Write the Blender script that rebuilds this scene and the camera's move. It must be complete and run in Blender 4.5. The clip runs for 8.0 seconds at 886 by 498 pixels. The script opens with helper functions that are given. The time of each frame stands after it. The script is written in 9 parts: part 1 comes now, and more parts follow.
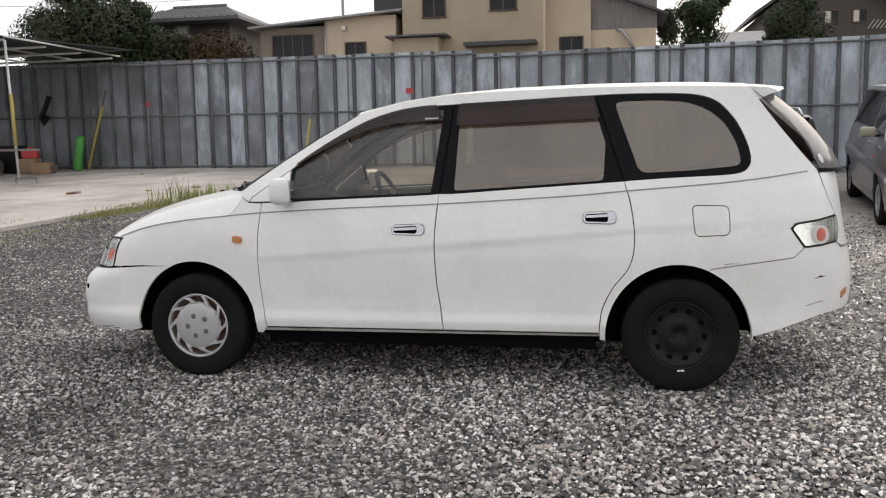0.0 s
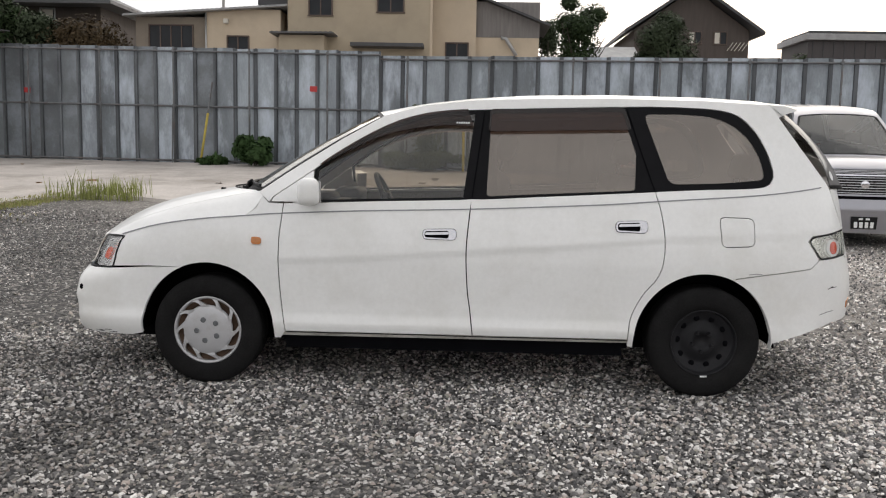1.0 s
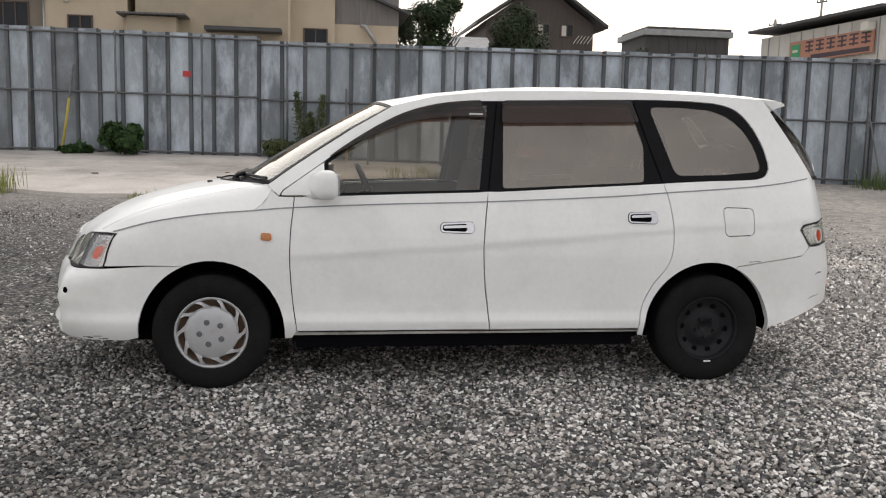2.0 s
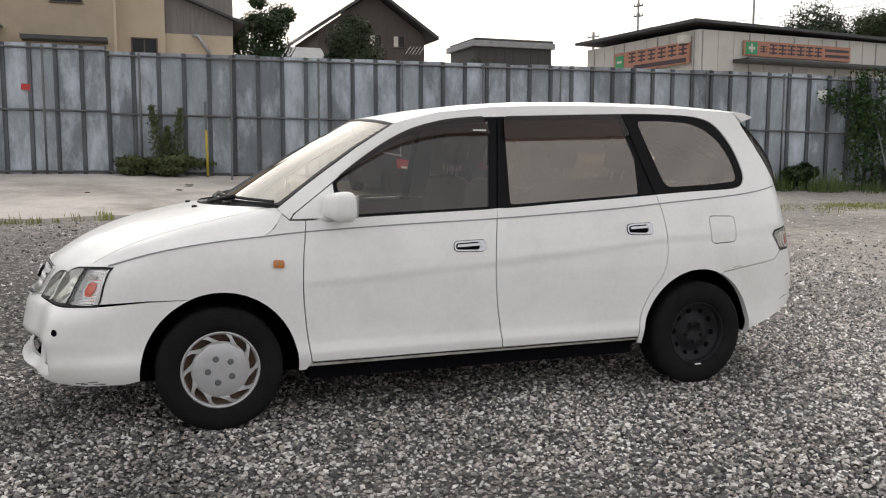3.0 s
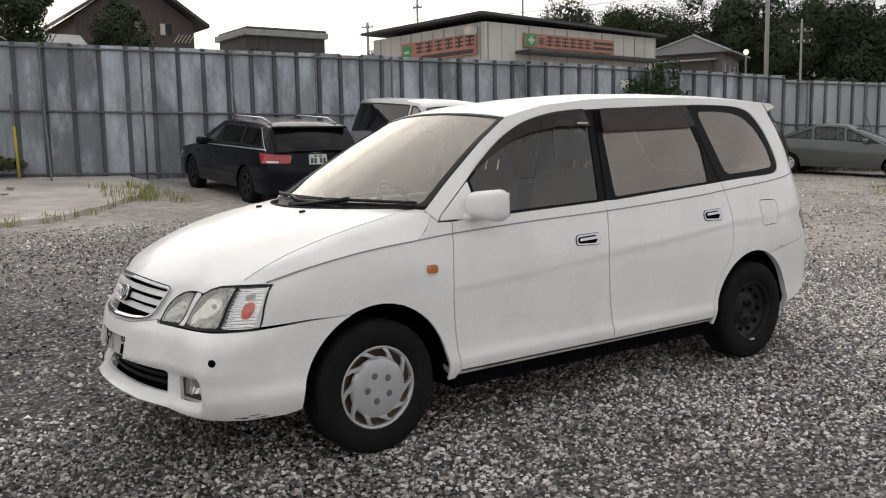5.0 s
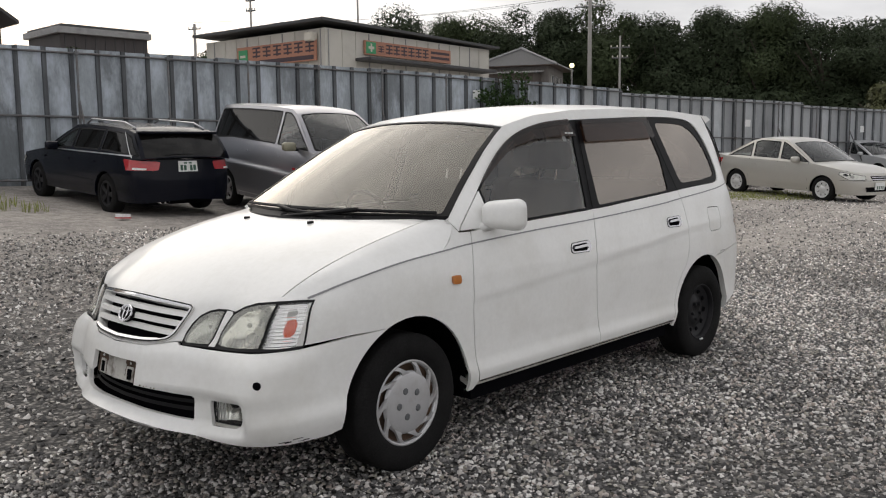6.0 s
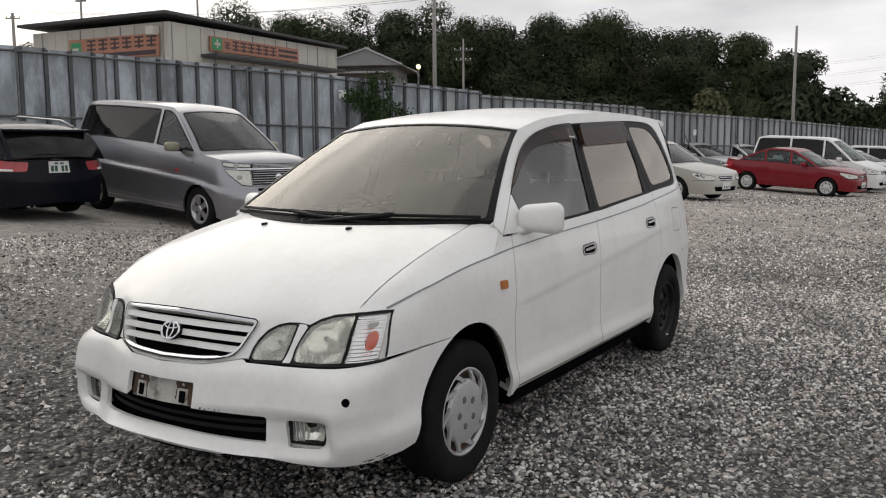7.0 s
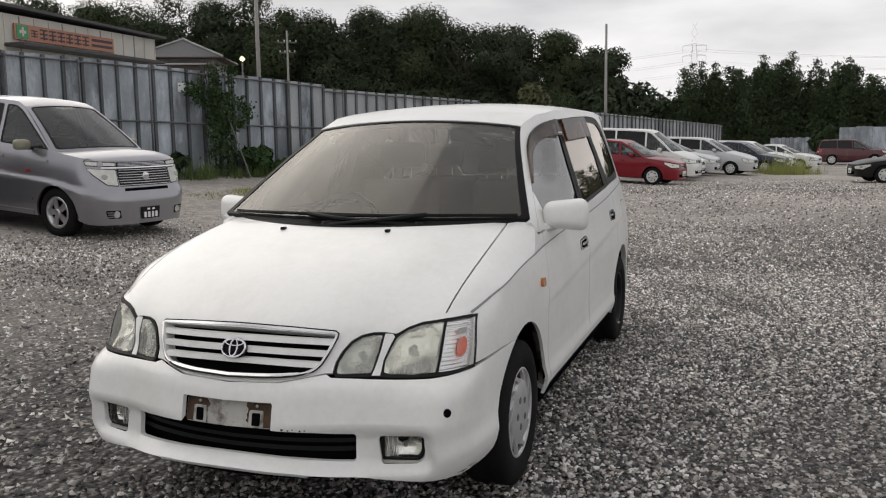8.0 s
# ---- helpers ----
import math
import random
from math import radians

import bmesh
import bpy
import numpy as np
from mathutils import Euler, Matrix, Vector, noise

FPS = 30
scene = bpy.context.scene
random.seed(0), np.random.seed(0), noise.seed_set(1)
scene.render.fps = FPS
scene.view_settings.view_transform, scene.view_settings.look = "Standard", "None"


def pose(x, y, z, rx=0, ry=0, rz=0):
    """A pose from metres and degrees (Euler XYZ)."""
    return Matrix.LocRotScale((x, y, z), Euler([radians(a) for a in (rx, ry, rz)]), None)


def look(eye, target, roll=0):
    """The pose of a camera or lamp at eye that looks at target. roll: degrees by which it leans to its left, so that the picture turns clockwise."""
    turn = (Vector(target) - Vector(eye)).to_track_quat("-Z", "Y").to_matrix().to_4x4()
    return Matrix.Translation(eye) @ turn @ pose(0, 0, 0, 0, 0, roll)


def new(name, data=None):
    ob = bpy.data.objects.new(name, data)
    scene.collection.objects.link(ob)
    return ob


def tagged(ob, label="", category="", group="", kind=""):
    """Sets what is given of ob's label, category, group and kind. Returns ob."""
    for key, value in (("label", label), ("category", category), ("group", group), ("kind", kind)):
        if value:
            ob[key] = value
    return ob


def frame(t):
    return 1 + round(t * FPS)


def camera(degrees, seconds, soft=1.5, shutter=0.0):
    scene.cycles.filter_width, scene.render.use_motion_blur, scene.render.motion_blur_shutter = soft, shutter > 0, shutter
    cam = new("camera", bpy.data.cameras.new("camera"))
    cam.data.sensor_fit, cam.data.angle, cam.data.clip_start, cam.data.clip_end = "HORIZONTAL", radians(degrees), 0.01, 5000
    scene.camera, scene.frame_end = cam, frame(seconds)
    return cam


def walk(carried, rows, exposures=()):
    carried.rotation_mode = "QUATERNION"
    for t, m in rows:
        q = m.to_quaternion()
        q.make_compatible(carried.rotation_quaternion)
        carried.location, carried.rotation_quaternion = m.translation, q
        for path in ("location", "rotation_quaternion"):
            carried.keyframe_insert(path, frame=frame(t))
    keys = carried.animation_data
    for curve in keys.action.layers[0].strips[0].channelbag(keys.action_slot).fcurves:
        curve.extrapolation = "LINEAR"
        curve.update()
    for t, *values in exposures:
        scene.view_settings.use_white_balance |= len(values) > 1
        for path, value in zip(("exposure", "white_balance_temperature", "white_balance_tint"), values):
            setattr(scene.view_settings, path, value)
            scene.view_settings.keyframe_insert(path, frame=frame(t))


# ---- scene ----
# ---- camera and walk ----
cam = camera(54.3, 8.0, 1.15)
METRES, EYE, TURN = 7.396, 1.282, 11.0
ROWS = [
    (0.0, 0.0, 0.0, 0.0, -0.12, -6.59, 1.04),
    (0.5, -0.0606, -0.0004, 0.002, -4.29, -6.69, 0.65),
    (1.0, -0.12, 0.0152, 0.0018, -8.85, -6.47, -1.11),
    (1.2, -0.1453, 0.0176, 0.0003, -11.29, -6.78, -1.7),
    (2.3, -0.2715, 0.0763, 0.0022, -22.19, -7.15, -1.0),
    (2.5, -0.2954, 0.0895, 0.0014, -24.64, -7.12, -0.93),
    (3.0, -0.3485, 0.1227, 0.0054, -30.6, -6.25, -0.2),
    (3.5, -0.3971, 0.1641, 0.007, -34.38, -6.56, -0.16),
    (4.0, -0.4479, 0.2001, 0.0084, -39.26, -6.92, 0.38),
    (4.5, -0.4893, 0.243, 0.0088, -42.64, -6.96, 0.65),
    (4.7, -0.5051, 0.263, 0.01, -43.89, -6.98, 0.9),
    (5.8, -0.5846, 0.3662, 0.0112, -55.61, -6.83, 0.7),
    (6.0, -0.5961, 0.3894, 0.0135, -57.99, -6.72, 0.62),
    (6.5, -0.6238, 0.4473, 0.0147, -63.58, -6.76, 0.03),
    (7.0, -0.6436, 0.5061, 0.0165, -68.91, -6.81, 0.32),
    (7.5, -0.6535, 0.5692, 0.0166, -75.12, -7.16, 1.31),
    (8.0, -0.6654, 0.6344, 0.0203, -81.07, -7.36, 0.8),
]
walk(cam, [(t, pose(2.374, -5.380, EYE, 0, 0, TURN) @ pose(METRES * x, METRES * y, METRES * z, 90 + pitch, roll, yaw))
           for t, x, y, z, yaw, pitch, roll in ROWS],
     [(0.0, 0.72), (2.5, 0.64), (4.5, 0.51), (6.0, 0.36), (8.0, 0.27)])

# ---- sky, sun, exposure ----
SUN_AZ, SUN_EL = 20.0, 14.0        # degrees: towards +y turned to +x, above the horizon
world = bpy.data.worlds.new("world")
scene.world = world
world.use_nodes = True
wn, wl = world.node_tree.nodes, world.node_tree.links
wn.clear()
w_out = wn.new("ShaderNodeOutputWorld")
w_bg = wn.new("ShaderNodeBackground")
w_sky = wn.new("ShaderNodeTexSky")
w_sky.sky_type, w_sky.sun_disc = "NISHITA", False
w_sky.sun_elevation, w_sky.sun_rotation = radians(SUN_EL), radians(SUN_AZ)
w_sky.dust_density, w_sky.air_density = 3.0, 1.0
w_tc = wn.new("ShaderNodeTexCoord")
w_map = wn.new("ShaderNodeMapping")
w_map.inputs["Scale"].default_value = (1.2, 1.2, 4.5)
w_noise = wn.new("ShaderNodeTexNoise")
w_noise.inputs["Scale"].default_value, w_noise.inputs["Detail"].default_value = 2.6, 8.0
w_cloud = wn.new("ShaderNodeValToRGB")
w_cloud.color_ramp.elements[0].position, w_cloud.color_ramp.elements[0].color = 0.34, (6.5, 6.5, 6.7, 1)
w_cloud.color_ramp.elements[1].position, w_cloud.color_ramp.elements[1].color = 0.68, (11.2, 10.95, 10.95, 1)
w_mix = wn.new("ShaderNodeMix")
w_mix.data_type = "RGBA"
w_mix.inputs[0].default_value = 0.94
wl.new(w_tc.outputs["Generated"], w_map.inputs["Vector"])
wl.new(w_map.outputs[0], w_noise.inputs["Vector"])
wl.new(w_noise.outputs["Fac"], w_cloud.inputs[0])
wl.new(w_sky.outputs[0], w_mix.inputs[6])
wl.new(w_cloud.outputs[0], w_mix.inputs[7])
w_sep = wn.new("ShaderNodeSeparateXYZ")
wl.new(w_tc.outputs["Generated"], w_sep.inputs[0])
w_rise = wn.new("ShaderNodeMapRange")          # thin bright cloud low down, thicker overhead
w_rise.inputs["From Min"].default_value, w_rise.inputs["From Max"].default_value = 0.02, 0.85
w_rise.inputs["To Min"].default_value, w_rise.inputs["To Max"].default_value = 0.88, 0.70
wl.new(w_sep.outputs["Z"], w_rise.inputs["Value"])
w_mul = wn.new("ShaderNodeVectorMath")
w_mul.operation = "SCALE"
wl.new(w_mix.outputs[2], w_mul.inputs[0])
wl.new(w_rise.outputs[0], w_mul.inputs["Scale"])
w_dot = wn.new("ShaderNodeVectorMath")
w_dot.operation = "DOT_PRODUCT"
w_dot.inputs[1].default_value = (0.8 * math.sin(radians(SUN_AZ)), 0.8 * math.cos(radians(SUN_AZ)), 0.6)
wl.new(w_tc.outputs["Generated"], w_dot.inputs[0])
w_near = wn.new("ShaderNodeMapRange")          # warmer and brighter towards the hidden sun
w_near.inputs["From Min"].default_value, w_near.inputs["From Max"].default_value = 0.74, 1.0
wl.new(w_dot.outputs["Value"], w_near.inputs["Value"])
w_warm = wn.new("ShaderNodeMix")
w_warm.data_type, w_warm.blend_type = "RGBA", "MULTIPLY"
w_warm.inputs[7].default_value = (1.72, 1.67, 1.58, 1)
wl.new(w_near.outputs[0], w_warm.inputs[0])
wl.new(w_mul.outputs[0], w_warm.inputs[6])
wl.new(w_warm.outputs[2], w_bg.inputs["Color"])
wl.new(w_bg.outputs[0], w_out.inputs["Surface"])
w_bg.inputs["Strength"].default_value = 0.095

sun = new("sun", bpy.data.lights.new("sun", "SUN"))
sun.data.energy, sun.data.angle, sun.data.color = 0.62, radians(75), (1.0, 0.94, 0.86)
az, el = radians(SUN_AZ), radians(SUN_EL + 20)
sun.matrix_world = look((math.sin(az) * 60, math.cos(az) * 60, math.tan(el) * 60), (0, 0, 0))


# ---- materials ----
def material(name, base, rough=0.5, metal=0.0, vary=0.0, scale=6.0, fine=0.0, fine_scale=90.0, bump=0.0, coat=0.0,
             stretch=(1, 1, 1), per_object=0.0, per_island=0.0, dirt=None, dirt_amount=0.0, dirt_scale=2.0, spec=0.5, sheen=0.0):
    """A principled material: base colour varied at two scales, fine relief, dirt patches and per-piece variation."""
    m = bpy.data.materials.new(name)
    m.use_nodes = True
    n, k = m.node_tree.nodes, m.node_tree.links
    bsdf = n["Principled BSDF"]
    bsdf.inputs["Roughness"].default_value = rough
    bsdf.inputs["Metallic"].default_value = metal
    bsdf.inputs["Specular IOR Level"].default_value = spec
    if coat:
        bsdf.inputs["Coat Weight"].default_value = coat
        bsdf.inputs["Coat Roughness"].default_value = 0.06
    tc = n.new("ShaderNodeTexCoord")
    mp = n.new("ShaderNodeMapping")
    mp.inputs["Scale"].default_value = stretch
    if per_object:                                  # repeated pieces take their pattern from where they stand
        where = n.new("ShaderNodeNewGeometry")
        k.new(where.outputs["Position"], mp.inputs["Vector"])
    else:
        k.new(tc.outputs["Object"], mp.inputs["Vector"])
    colour = n.new("ShaderNodeRGB")
    colour.outputs[0].default_value = (*base, 1)
    out = colour.outputs[0]

    def scaled(value_out, low, high, current):
        r = n.new("ShaderNodeMapRange")
        r.inputs["From Min"].default_value, r.inputs["From Max"].default_value = 0.25, 0.75
        r.inputs["To Min"].default_value, r.inputs["To Max"].default_value = low, high
        k.new(value_out, r.inputs["Value"])
        mul = n.new("ShaderNodeVectorMath")
        mul.operation = "SCALE"
        k.new(current, mul.inputs[0])
        k.new(r.outputs[0], mul.inputs["Scale"])
        return mul.outputs[0]

    def noise_tex(s, detail=4.0, rough_n=0.6):
        t = n.new("ShaderNodeTexNoise")
        t.inputs["Scale"].default_value, t.inputs["Detail"].default_value, t.inputs["Roughness"].default_value = s, detail, rough_n
        k.new(mp.outputs[0], t.inputs["Vector"])
        return t.outputs["Fac"]

    if vary:
        out = scaled(noise_tex(scale), 1 - vary, 1 + vary, out)
    if fine:
        out = scaled(noise_tex(fine_scale, 2.0), 1 - fine, 1 + fine, out)
    if per_object:
        info = n.new("ShaderNodeObjectInfo")
        r = n.new("ShaderNodeMapRange")
        r.inputs["To Min"].default_value, r.inputs["To Max"].default_value = 1 - per_object, 1 + per_object
        k.new(info.outputs["Random"], r.inputs["Value"])
        mul = n.new("ShaderNodeVectorMath")
        mul.operation = "SCALE"
        k.new(out, mul.inputs[0])
        k.new(r.outputs[0], mul.inputs["Scale"])
        out = mul.outputs[0]
    if per_island:
        info = n.new("ShaderNodeNewGeometry")
        r = n.new("ShaderNodeMapRange")
        r.inputs["To Min"].default_value, r.inputs["To Max"].default_value = 1 - per_island, 1 + per_island
        k.new(info.outputs["Random Per Island"], r.inputs["Value"])
        mul = n.new("ShaderNodeVectorMath")
        mul.operation = "SCALE"
        k.new(out, mul.inputs[0])
        k.new(r.outputs[0], mul.inputs["Scale"])
        out = mul.outputs[0]
    if dirt:
        d = n.new("ShaderNodeMapRange")
        d.inputs["From Min"].default_value, d.inputs["From Max"].default_value = 0.48, 0.72
        d.inputs["To Max"].default_value = dirt_amount
        k.new(noise_tex(dirt_scale, 6.0, 0.7), d.inputs["Value"])
        mx = n.new("ShaderNodeMix")
        mx.data_type = "RGBA"
        k.new(d.outputs[0], mx.inputs[0])
        k.new(out, mx.inputs[6])
        mx.inputs[7].default_value = (*dirt, 1)
        out = mx.outputs[2]
    k.new(out, bsdf.inputs["Base Color"])
    if bump:
        b = n.new("ShaderNodeBump")
        b.inputs["Strength"].default_value = bump
        b.inputs["Distance"].default_value = 0.02
        k.new(noise_tex(fine_scale, 3.0), b.inputs["Height"])
        k.new(b.outputs[0], bsdf.inputs["Normal"])
    return m


def glass_material(name, tint, gloss_rough=0.02, dust=0.0, dust_sheen_colour=(0.5, 0.47, 0.43), gain=1.7, gloss=(1, 1, 1), least=0.01):
    """Thin tinted pane: see-through, with Fresnel gloss and a film of dust or of painted pale sheen."""
    m = bpy.data.materials.new(name)
    m.use_nodes = True
    n, k = m.node_tree.nodes, m.node_tree.links
    n.clear()
    o = n.new("ShaderNodeOutputMaterial")
    tr = n.new("ShaderNodeBsdfTransparent")
    tr.inputs["Color"].default_value = (*tint, 1)
    gl = n.new("ShaderNodeBsdfGlossy")
    gl.inputs["Roughness"].default_value = gloss_rough
    gl.inputs["Color"].default_value = (*gloss, 1)
    fr = n.new("ShaderNodeFresnel")
    fr.inputs["IOR"].default_value = 1.52
    boost = n.new("ShaderNodeMath")
    boost.operation = "MULTIPLY_ADD"
    boost.use_clamp = True
    boost.inputs[1].default_value, boost.inputs[2].default_value = gain, least
    k.new(fr.outputs[0], boost.inputs[0])
    df = n.new("ShaderNodeBsdfDiffuse")
    df.inputs["Color"].default_value = (*dust_sheen_colour, 1)
    m1, m2 = n.new("ShaderNodeMixShader"), n.new("ShaderNodeMixShader")
    tex = n.new("ShaderNodeTexNoise")
    tex.inputs["Scale"].default_value, tex.inputs["Detail"].default_value = 3.0, 6.0
    amount = n.new("ShaderNodeMapRange")
    amount.inputs["To Min"].default_value, amount.inputs["To Max"].default_value = dust * 0.5, dust * 1.5
    k.new(tex.outputs["Fac"], amount.inputs["Value"])
    k.new(amount.outputs[0], m1.inputs[0])
    k.new(tr.outputs[0], m1.inputs[1])
    k.new(df.outputs[0], m1.inputs[2])
    k.new(boost.outputs[0], m2.inputs[0])
    k.new(m1.outputs[0], m2.inputs[1])
    k.new(gl.outputs[0], m2.inputs[2])
    k.new(m2.outputs[0], o.inputs["Surface"])
    return m


def emitter(name, colour, strength):
    m = bpy.data.materials.new(name)
    m.use_nodes = True
    b = m.node_tree.nodes["Principled BSDF"]
    b.inputs["Emission Color"].default_value = (*colour, 1)
    b.inputs["Emission Strength"].default_value = strength
    return m


WHITE = material("white_paint", (0.85, 0.85, 0.832), 0.34, vary=0.03, scale=2.5, fine=0.025, fine_scale=45, coat=0.35,
                 dirt=(0.58, 0.56, 0.49), dirt_amount=0.28, dirt_scale=2.2)
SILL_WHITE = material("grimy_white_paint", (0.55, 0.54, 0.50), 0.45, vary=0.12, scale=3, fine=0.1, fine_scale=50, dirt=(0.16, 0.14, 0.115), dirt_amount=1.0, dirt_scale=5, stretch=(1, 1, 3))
BLACK_GLOSS = material("black_trim", (0.005, 0.005, 0.006), 0.45, vary=0.3, spec=0.10)
BLACK = material("black_plastic", (0.009, 0.009, 0.010), 0.55, vary=0.25, scale=9, fine=0.1, spec=0.2)
# near-black without gloss: puts the shade of gaps and cavities into the colour
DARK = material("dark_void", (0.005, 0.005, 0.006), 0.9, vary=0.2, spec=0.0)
RUBBER = material("tyre_rubber", (0.013, 0.0128, 0.013), 0.8, vary=0.3, scale=7, fine=0.25, fine_scale=120, bump=0.15,
                  dirt=(0.028, 0.026, 0.024), dirt_amount=0.16, dirt_scale=5, spec=0.08)
HUBCAP = material("hubcap_silver", (0.50, 0.50, 0.51), 0.38, 0.35, vary=0.08, scale=8, dirt=(0.22, 0.19, 0.16), dirt_amount=0.35, dirt_scale=9)
STEEL_BLACK = material("black_steel_wheel", (0.017, 0.017, 0.019), 0.45, 0.0, vary=0.3, scale=12, spec=0.14, dirt=(0.026, 0.023, 0.020), dirt_amount=0.25, dirt_scale=10)
HUB_NUT = material("dull_wheel_nut", (0.13, 0.135, 0.14), 0.5, 0.3, vary=0.15)
HANDLE_CHROME = material("handle_chrome", (0.50, 0.50, 0.52), 0.16, 1.0, vary=0.05)
CHROME = material("chrome", (0.72, 0.72, 0.74), 0.12, 1.0, vary=0.05)
ALLOY = material("alloy_silver", (0.55, 0.55, 0.56), 0.28, 0.8, vary=0.08)
AMBER = material("amber_lens", (0.50, 0.17, 0.03), 0.18, vary=0.12, scale=60, coat=0.6)
RED_LENS = material("red_lens", (0.42, 0.02, 0.025), 0.15, vary=0.15, scale=40, coat=0.8)
ORANGE_LENS = material("orange_red_lens", (0.72, 0.10, 0.035), 0.15, vary=0.3, scale=40, coat=0.8)
REFLECTOR = material("lamp_reflector", (0.86, 0.86, 0.82), 0.35, 0.12, vary=0.14, scale=14)
LAMP_DIM = material("dim_lamp_bowl", (0.46, 0.46, 0.44), 0.3, 0.2, vary=0.2, scale=12)
RIBBED = material("ribbed_reflector", (0.96, 0.96, 0.96), 0.16, 0.75, vary=0.06, scale=10)
INTERIOR = material("grey_trim", (0.17, 0.15, 0.125), 0.75, vary=0.12, scale=5)
SEAT = material("seat_fabric", (0.21, 0.185, 0.155), 0.95, vary=0.15, scale=6, fine=0.15, fine_scale=150)
PLATE_WHITE = material("plate_white", (0.78, 0.79, 0.78), 0.4, vary=0.03)
PLATE_INK = material("plate_ink", (0.03, 0.09, 0.06), 0.5, vary=0.1)
WEATHERED = material("weathered_plate_holder", (0.46, 0.45, 0.42), 0.7, vary=0.25, scale=8, dirt=(0.07, 0.045, 0.03), dirt_amount=1.6, dirt_scale=7)
# brown of real stains and chips, also of the painted shade behind hubcap vents
RUST_AND_SHADE = material("rust_and_shade_brown", (0.075, 0.045, 0.028), 0.85, vary=0.5, scale=14)
LAMP_BOWL = material("polished_lamp_bowl", (0.93, 0.93, 0.88), 0.16, 0.85, vary=0.10, scale=30)
LAMP_BOWL_DIM = material("dull_lamp_bowl", (0.62, 0.64, 0.61), 0.22, 0.75, vary=0.15, scale=26)
STRIPE = material("pinstripe_grey", (0.25, 0.25, 0.26), 0.5, vary=0.1)
GLASS_CLEAR = glass_material("clear_glass", (0.80, 0.80, 0.77), 0.015, 0.016, (0.58, 0.54, 0.50), 1.40, (0.86, 0.84, 0.80))
GLASS_SIDE = glass_material("side_glass", (0.72, 0.68, 0.61), 0.015, 0.012, gain=1.25)
# the brownish film stands in for part of the reflected sky
GLASS_TINT = glass_material("privacy_glass", (0.30, 0.25, 0.205), 0.02, 0.12, (0.37, 0.295, 0.23), 1.35, (1.0, 0.93, 0.86), 0.085)
# the thick grey film paints the pale reflection on the rear pane
GLASS_REAR = glass_material("rear_glass", (0.12, 0.11, 0.10), 0.02, 0.55, (0.36, 0.355, 0.35), 0.45)
GLASS_DARK = glass_material("dark_glass", (0.035, 0.035, 0.04), 0.02, 0.012, gain=0.38)
VISOR = glass_material("smoked_visor", (0.33, 0.22, 0.18), 0.06, 0.16, (0.050, 0.032, 0.026), 0.5)
LENS = glass_material("lamp_lens", (1.0, 1.0, 0.99), 0.02, 0.01, (0.70, 0.70, 0.60), 1.1)
LENS_CLOUDED = glass_material("clouded_lamp_lens", (0.97, 0.97, 0.92), 0.03, 0.27, (0.90, 0.90, 0.82), 1.1)


# ---- mesh helpers ----
def mesh_object(name, verts, faces, mat, parent=None, label="", smooth=False, matrix=None):
    me = bpy.data.meshes.new(name)
    me.from_pydata([tuple(v) for v in verts], [], faces)
    me.materials.append(mat)
    if smooth:
        me.polygons.foreach_set("use_smooth", [True] * len(me.polygons))
    me.update()
    ob = new(name, me)
    if parent:
        ob.parent = parent
    if matrix is not None:
        ob.matrix_basis = matrix
    if label:
        ob["label"] = label
    return ob


def part(name, bm, mat, parent=None, label="", smooth=False, matrix=None):
    me = bpy.data.meshes.new(name)
    bmesh.ops.recalc_face_normals(bm, faces=bm.faces)
    bm.to_mesh(me)
    bm.free()
    me.materials.append(mat)
    if smooth:
        me.polygons.foreach_set("use_smooth", [True] * len(me.polygons))
    ob = new(name, me)
    if parent:
        ob.parent = parent
    if matrix is not None:
        ob.matrix_basis = matrix
    if label:
        ob["label"] = label
    return ob


def box_bm(x0, x1, y0, y1, z0, z1, bevel=0.0, segments=2, bm=None):
    bm = bm or bmesh.new()
    made = bmesh.ops.create_cube(bm, size=1, matrix=Matrix.LocRotScale(((x0 + x1) / 2, (y0 + y1) / 2, (z0 + z1) / 2), None, (x1 - x0, y1 - y0, z1 - z0)))
    if bevel:
        edges = {e for v in made["verts"] for e in v.link_edges}
        bmesh.ops.bevel(bm, geom=list(edges), offset=bevel, segments=segments, affect="EDGES", profile=0.5)
    return bm


def tube(name, pts, r, mat, parent=None, label="", sides=10, r_end=None, closed=False):
    """A round bar along a line of points."""
    pts = [Vector(p) for p in pts]
    n = len(pts)
    verts, faces = [], []
    side = None
    for i, p in enumerate(pts):
        if closed:
            d = pts[(i + 1) % n] - pts[i - 1]
        else:
            d = pts[min(i + 1, n - 1)] - pts[max(i - 1, 0)]
        d.normalize()
        if side is None:
            side = d.cross(Vector((0, 0, 1)) if abs(d.z) < 0.9 else Vector((1, 0, 0))).normalized()
        side = (side - d * side.dot(d)).normalized()
        up = d.cross(side)
        rad = r if r_end is None else r + (r_end - r) * i / (n - 1)
        for k in range(sides):
            a = 2 * math.pi * k / sides
            verts.append(p + (side * math.cos(a) + up * math.sin(a)) * rad)
    for i in range(n if closed else n - 1):
        j = (i + 1) % n
        for k in range(sides):
            k2 = (k + 1) % sides
            faces.append((i * sides + k, i * sides + k2, j * sides + k2, j * sides + k))
    if not closed:
        faces.append(tuple(range(sides))[::-1])
        faces.append(tuple(range((n - 1) * sides, n * sides)))
    return mesh_object(name, verts, faces, mat, parent, label, smooth=sides > 6)


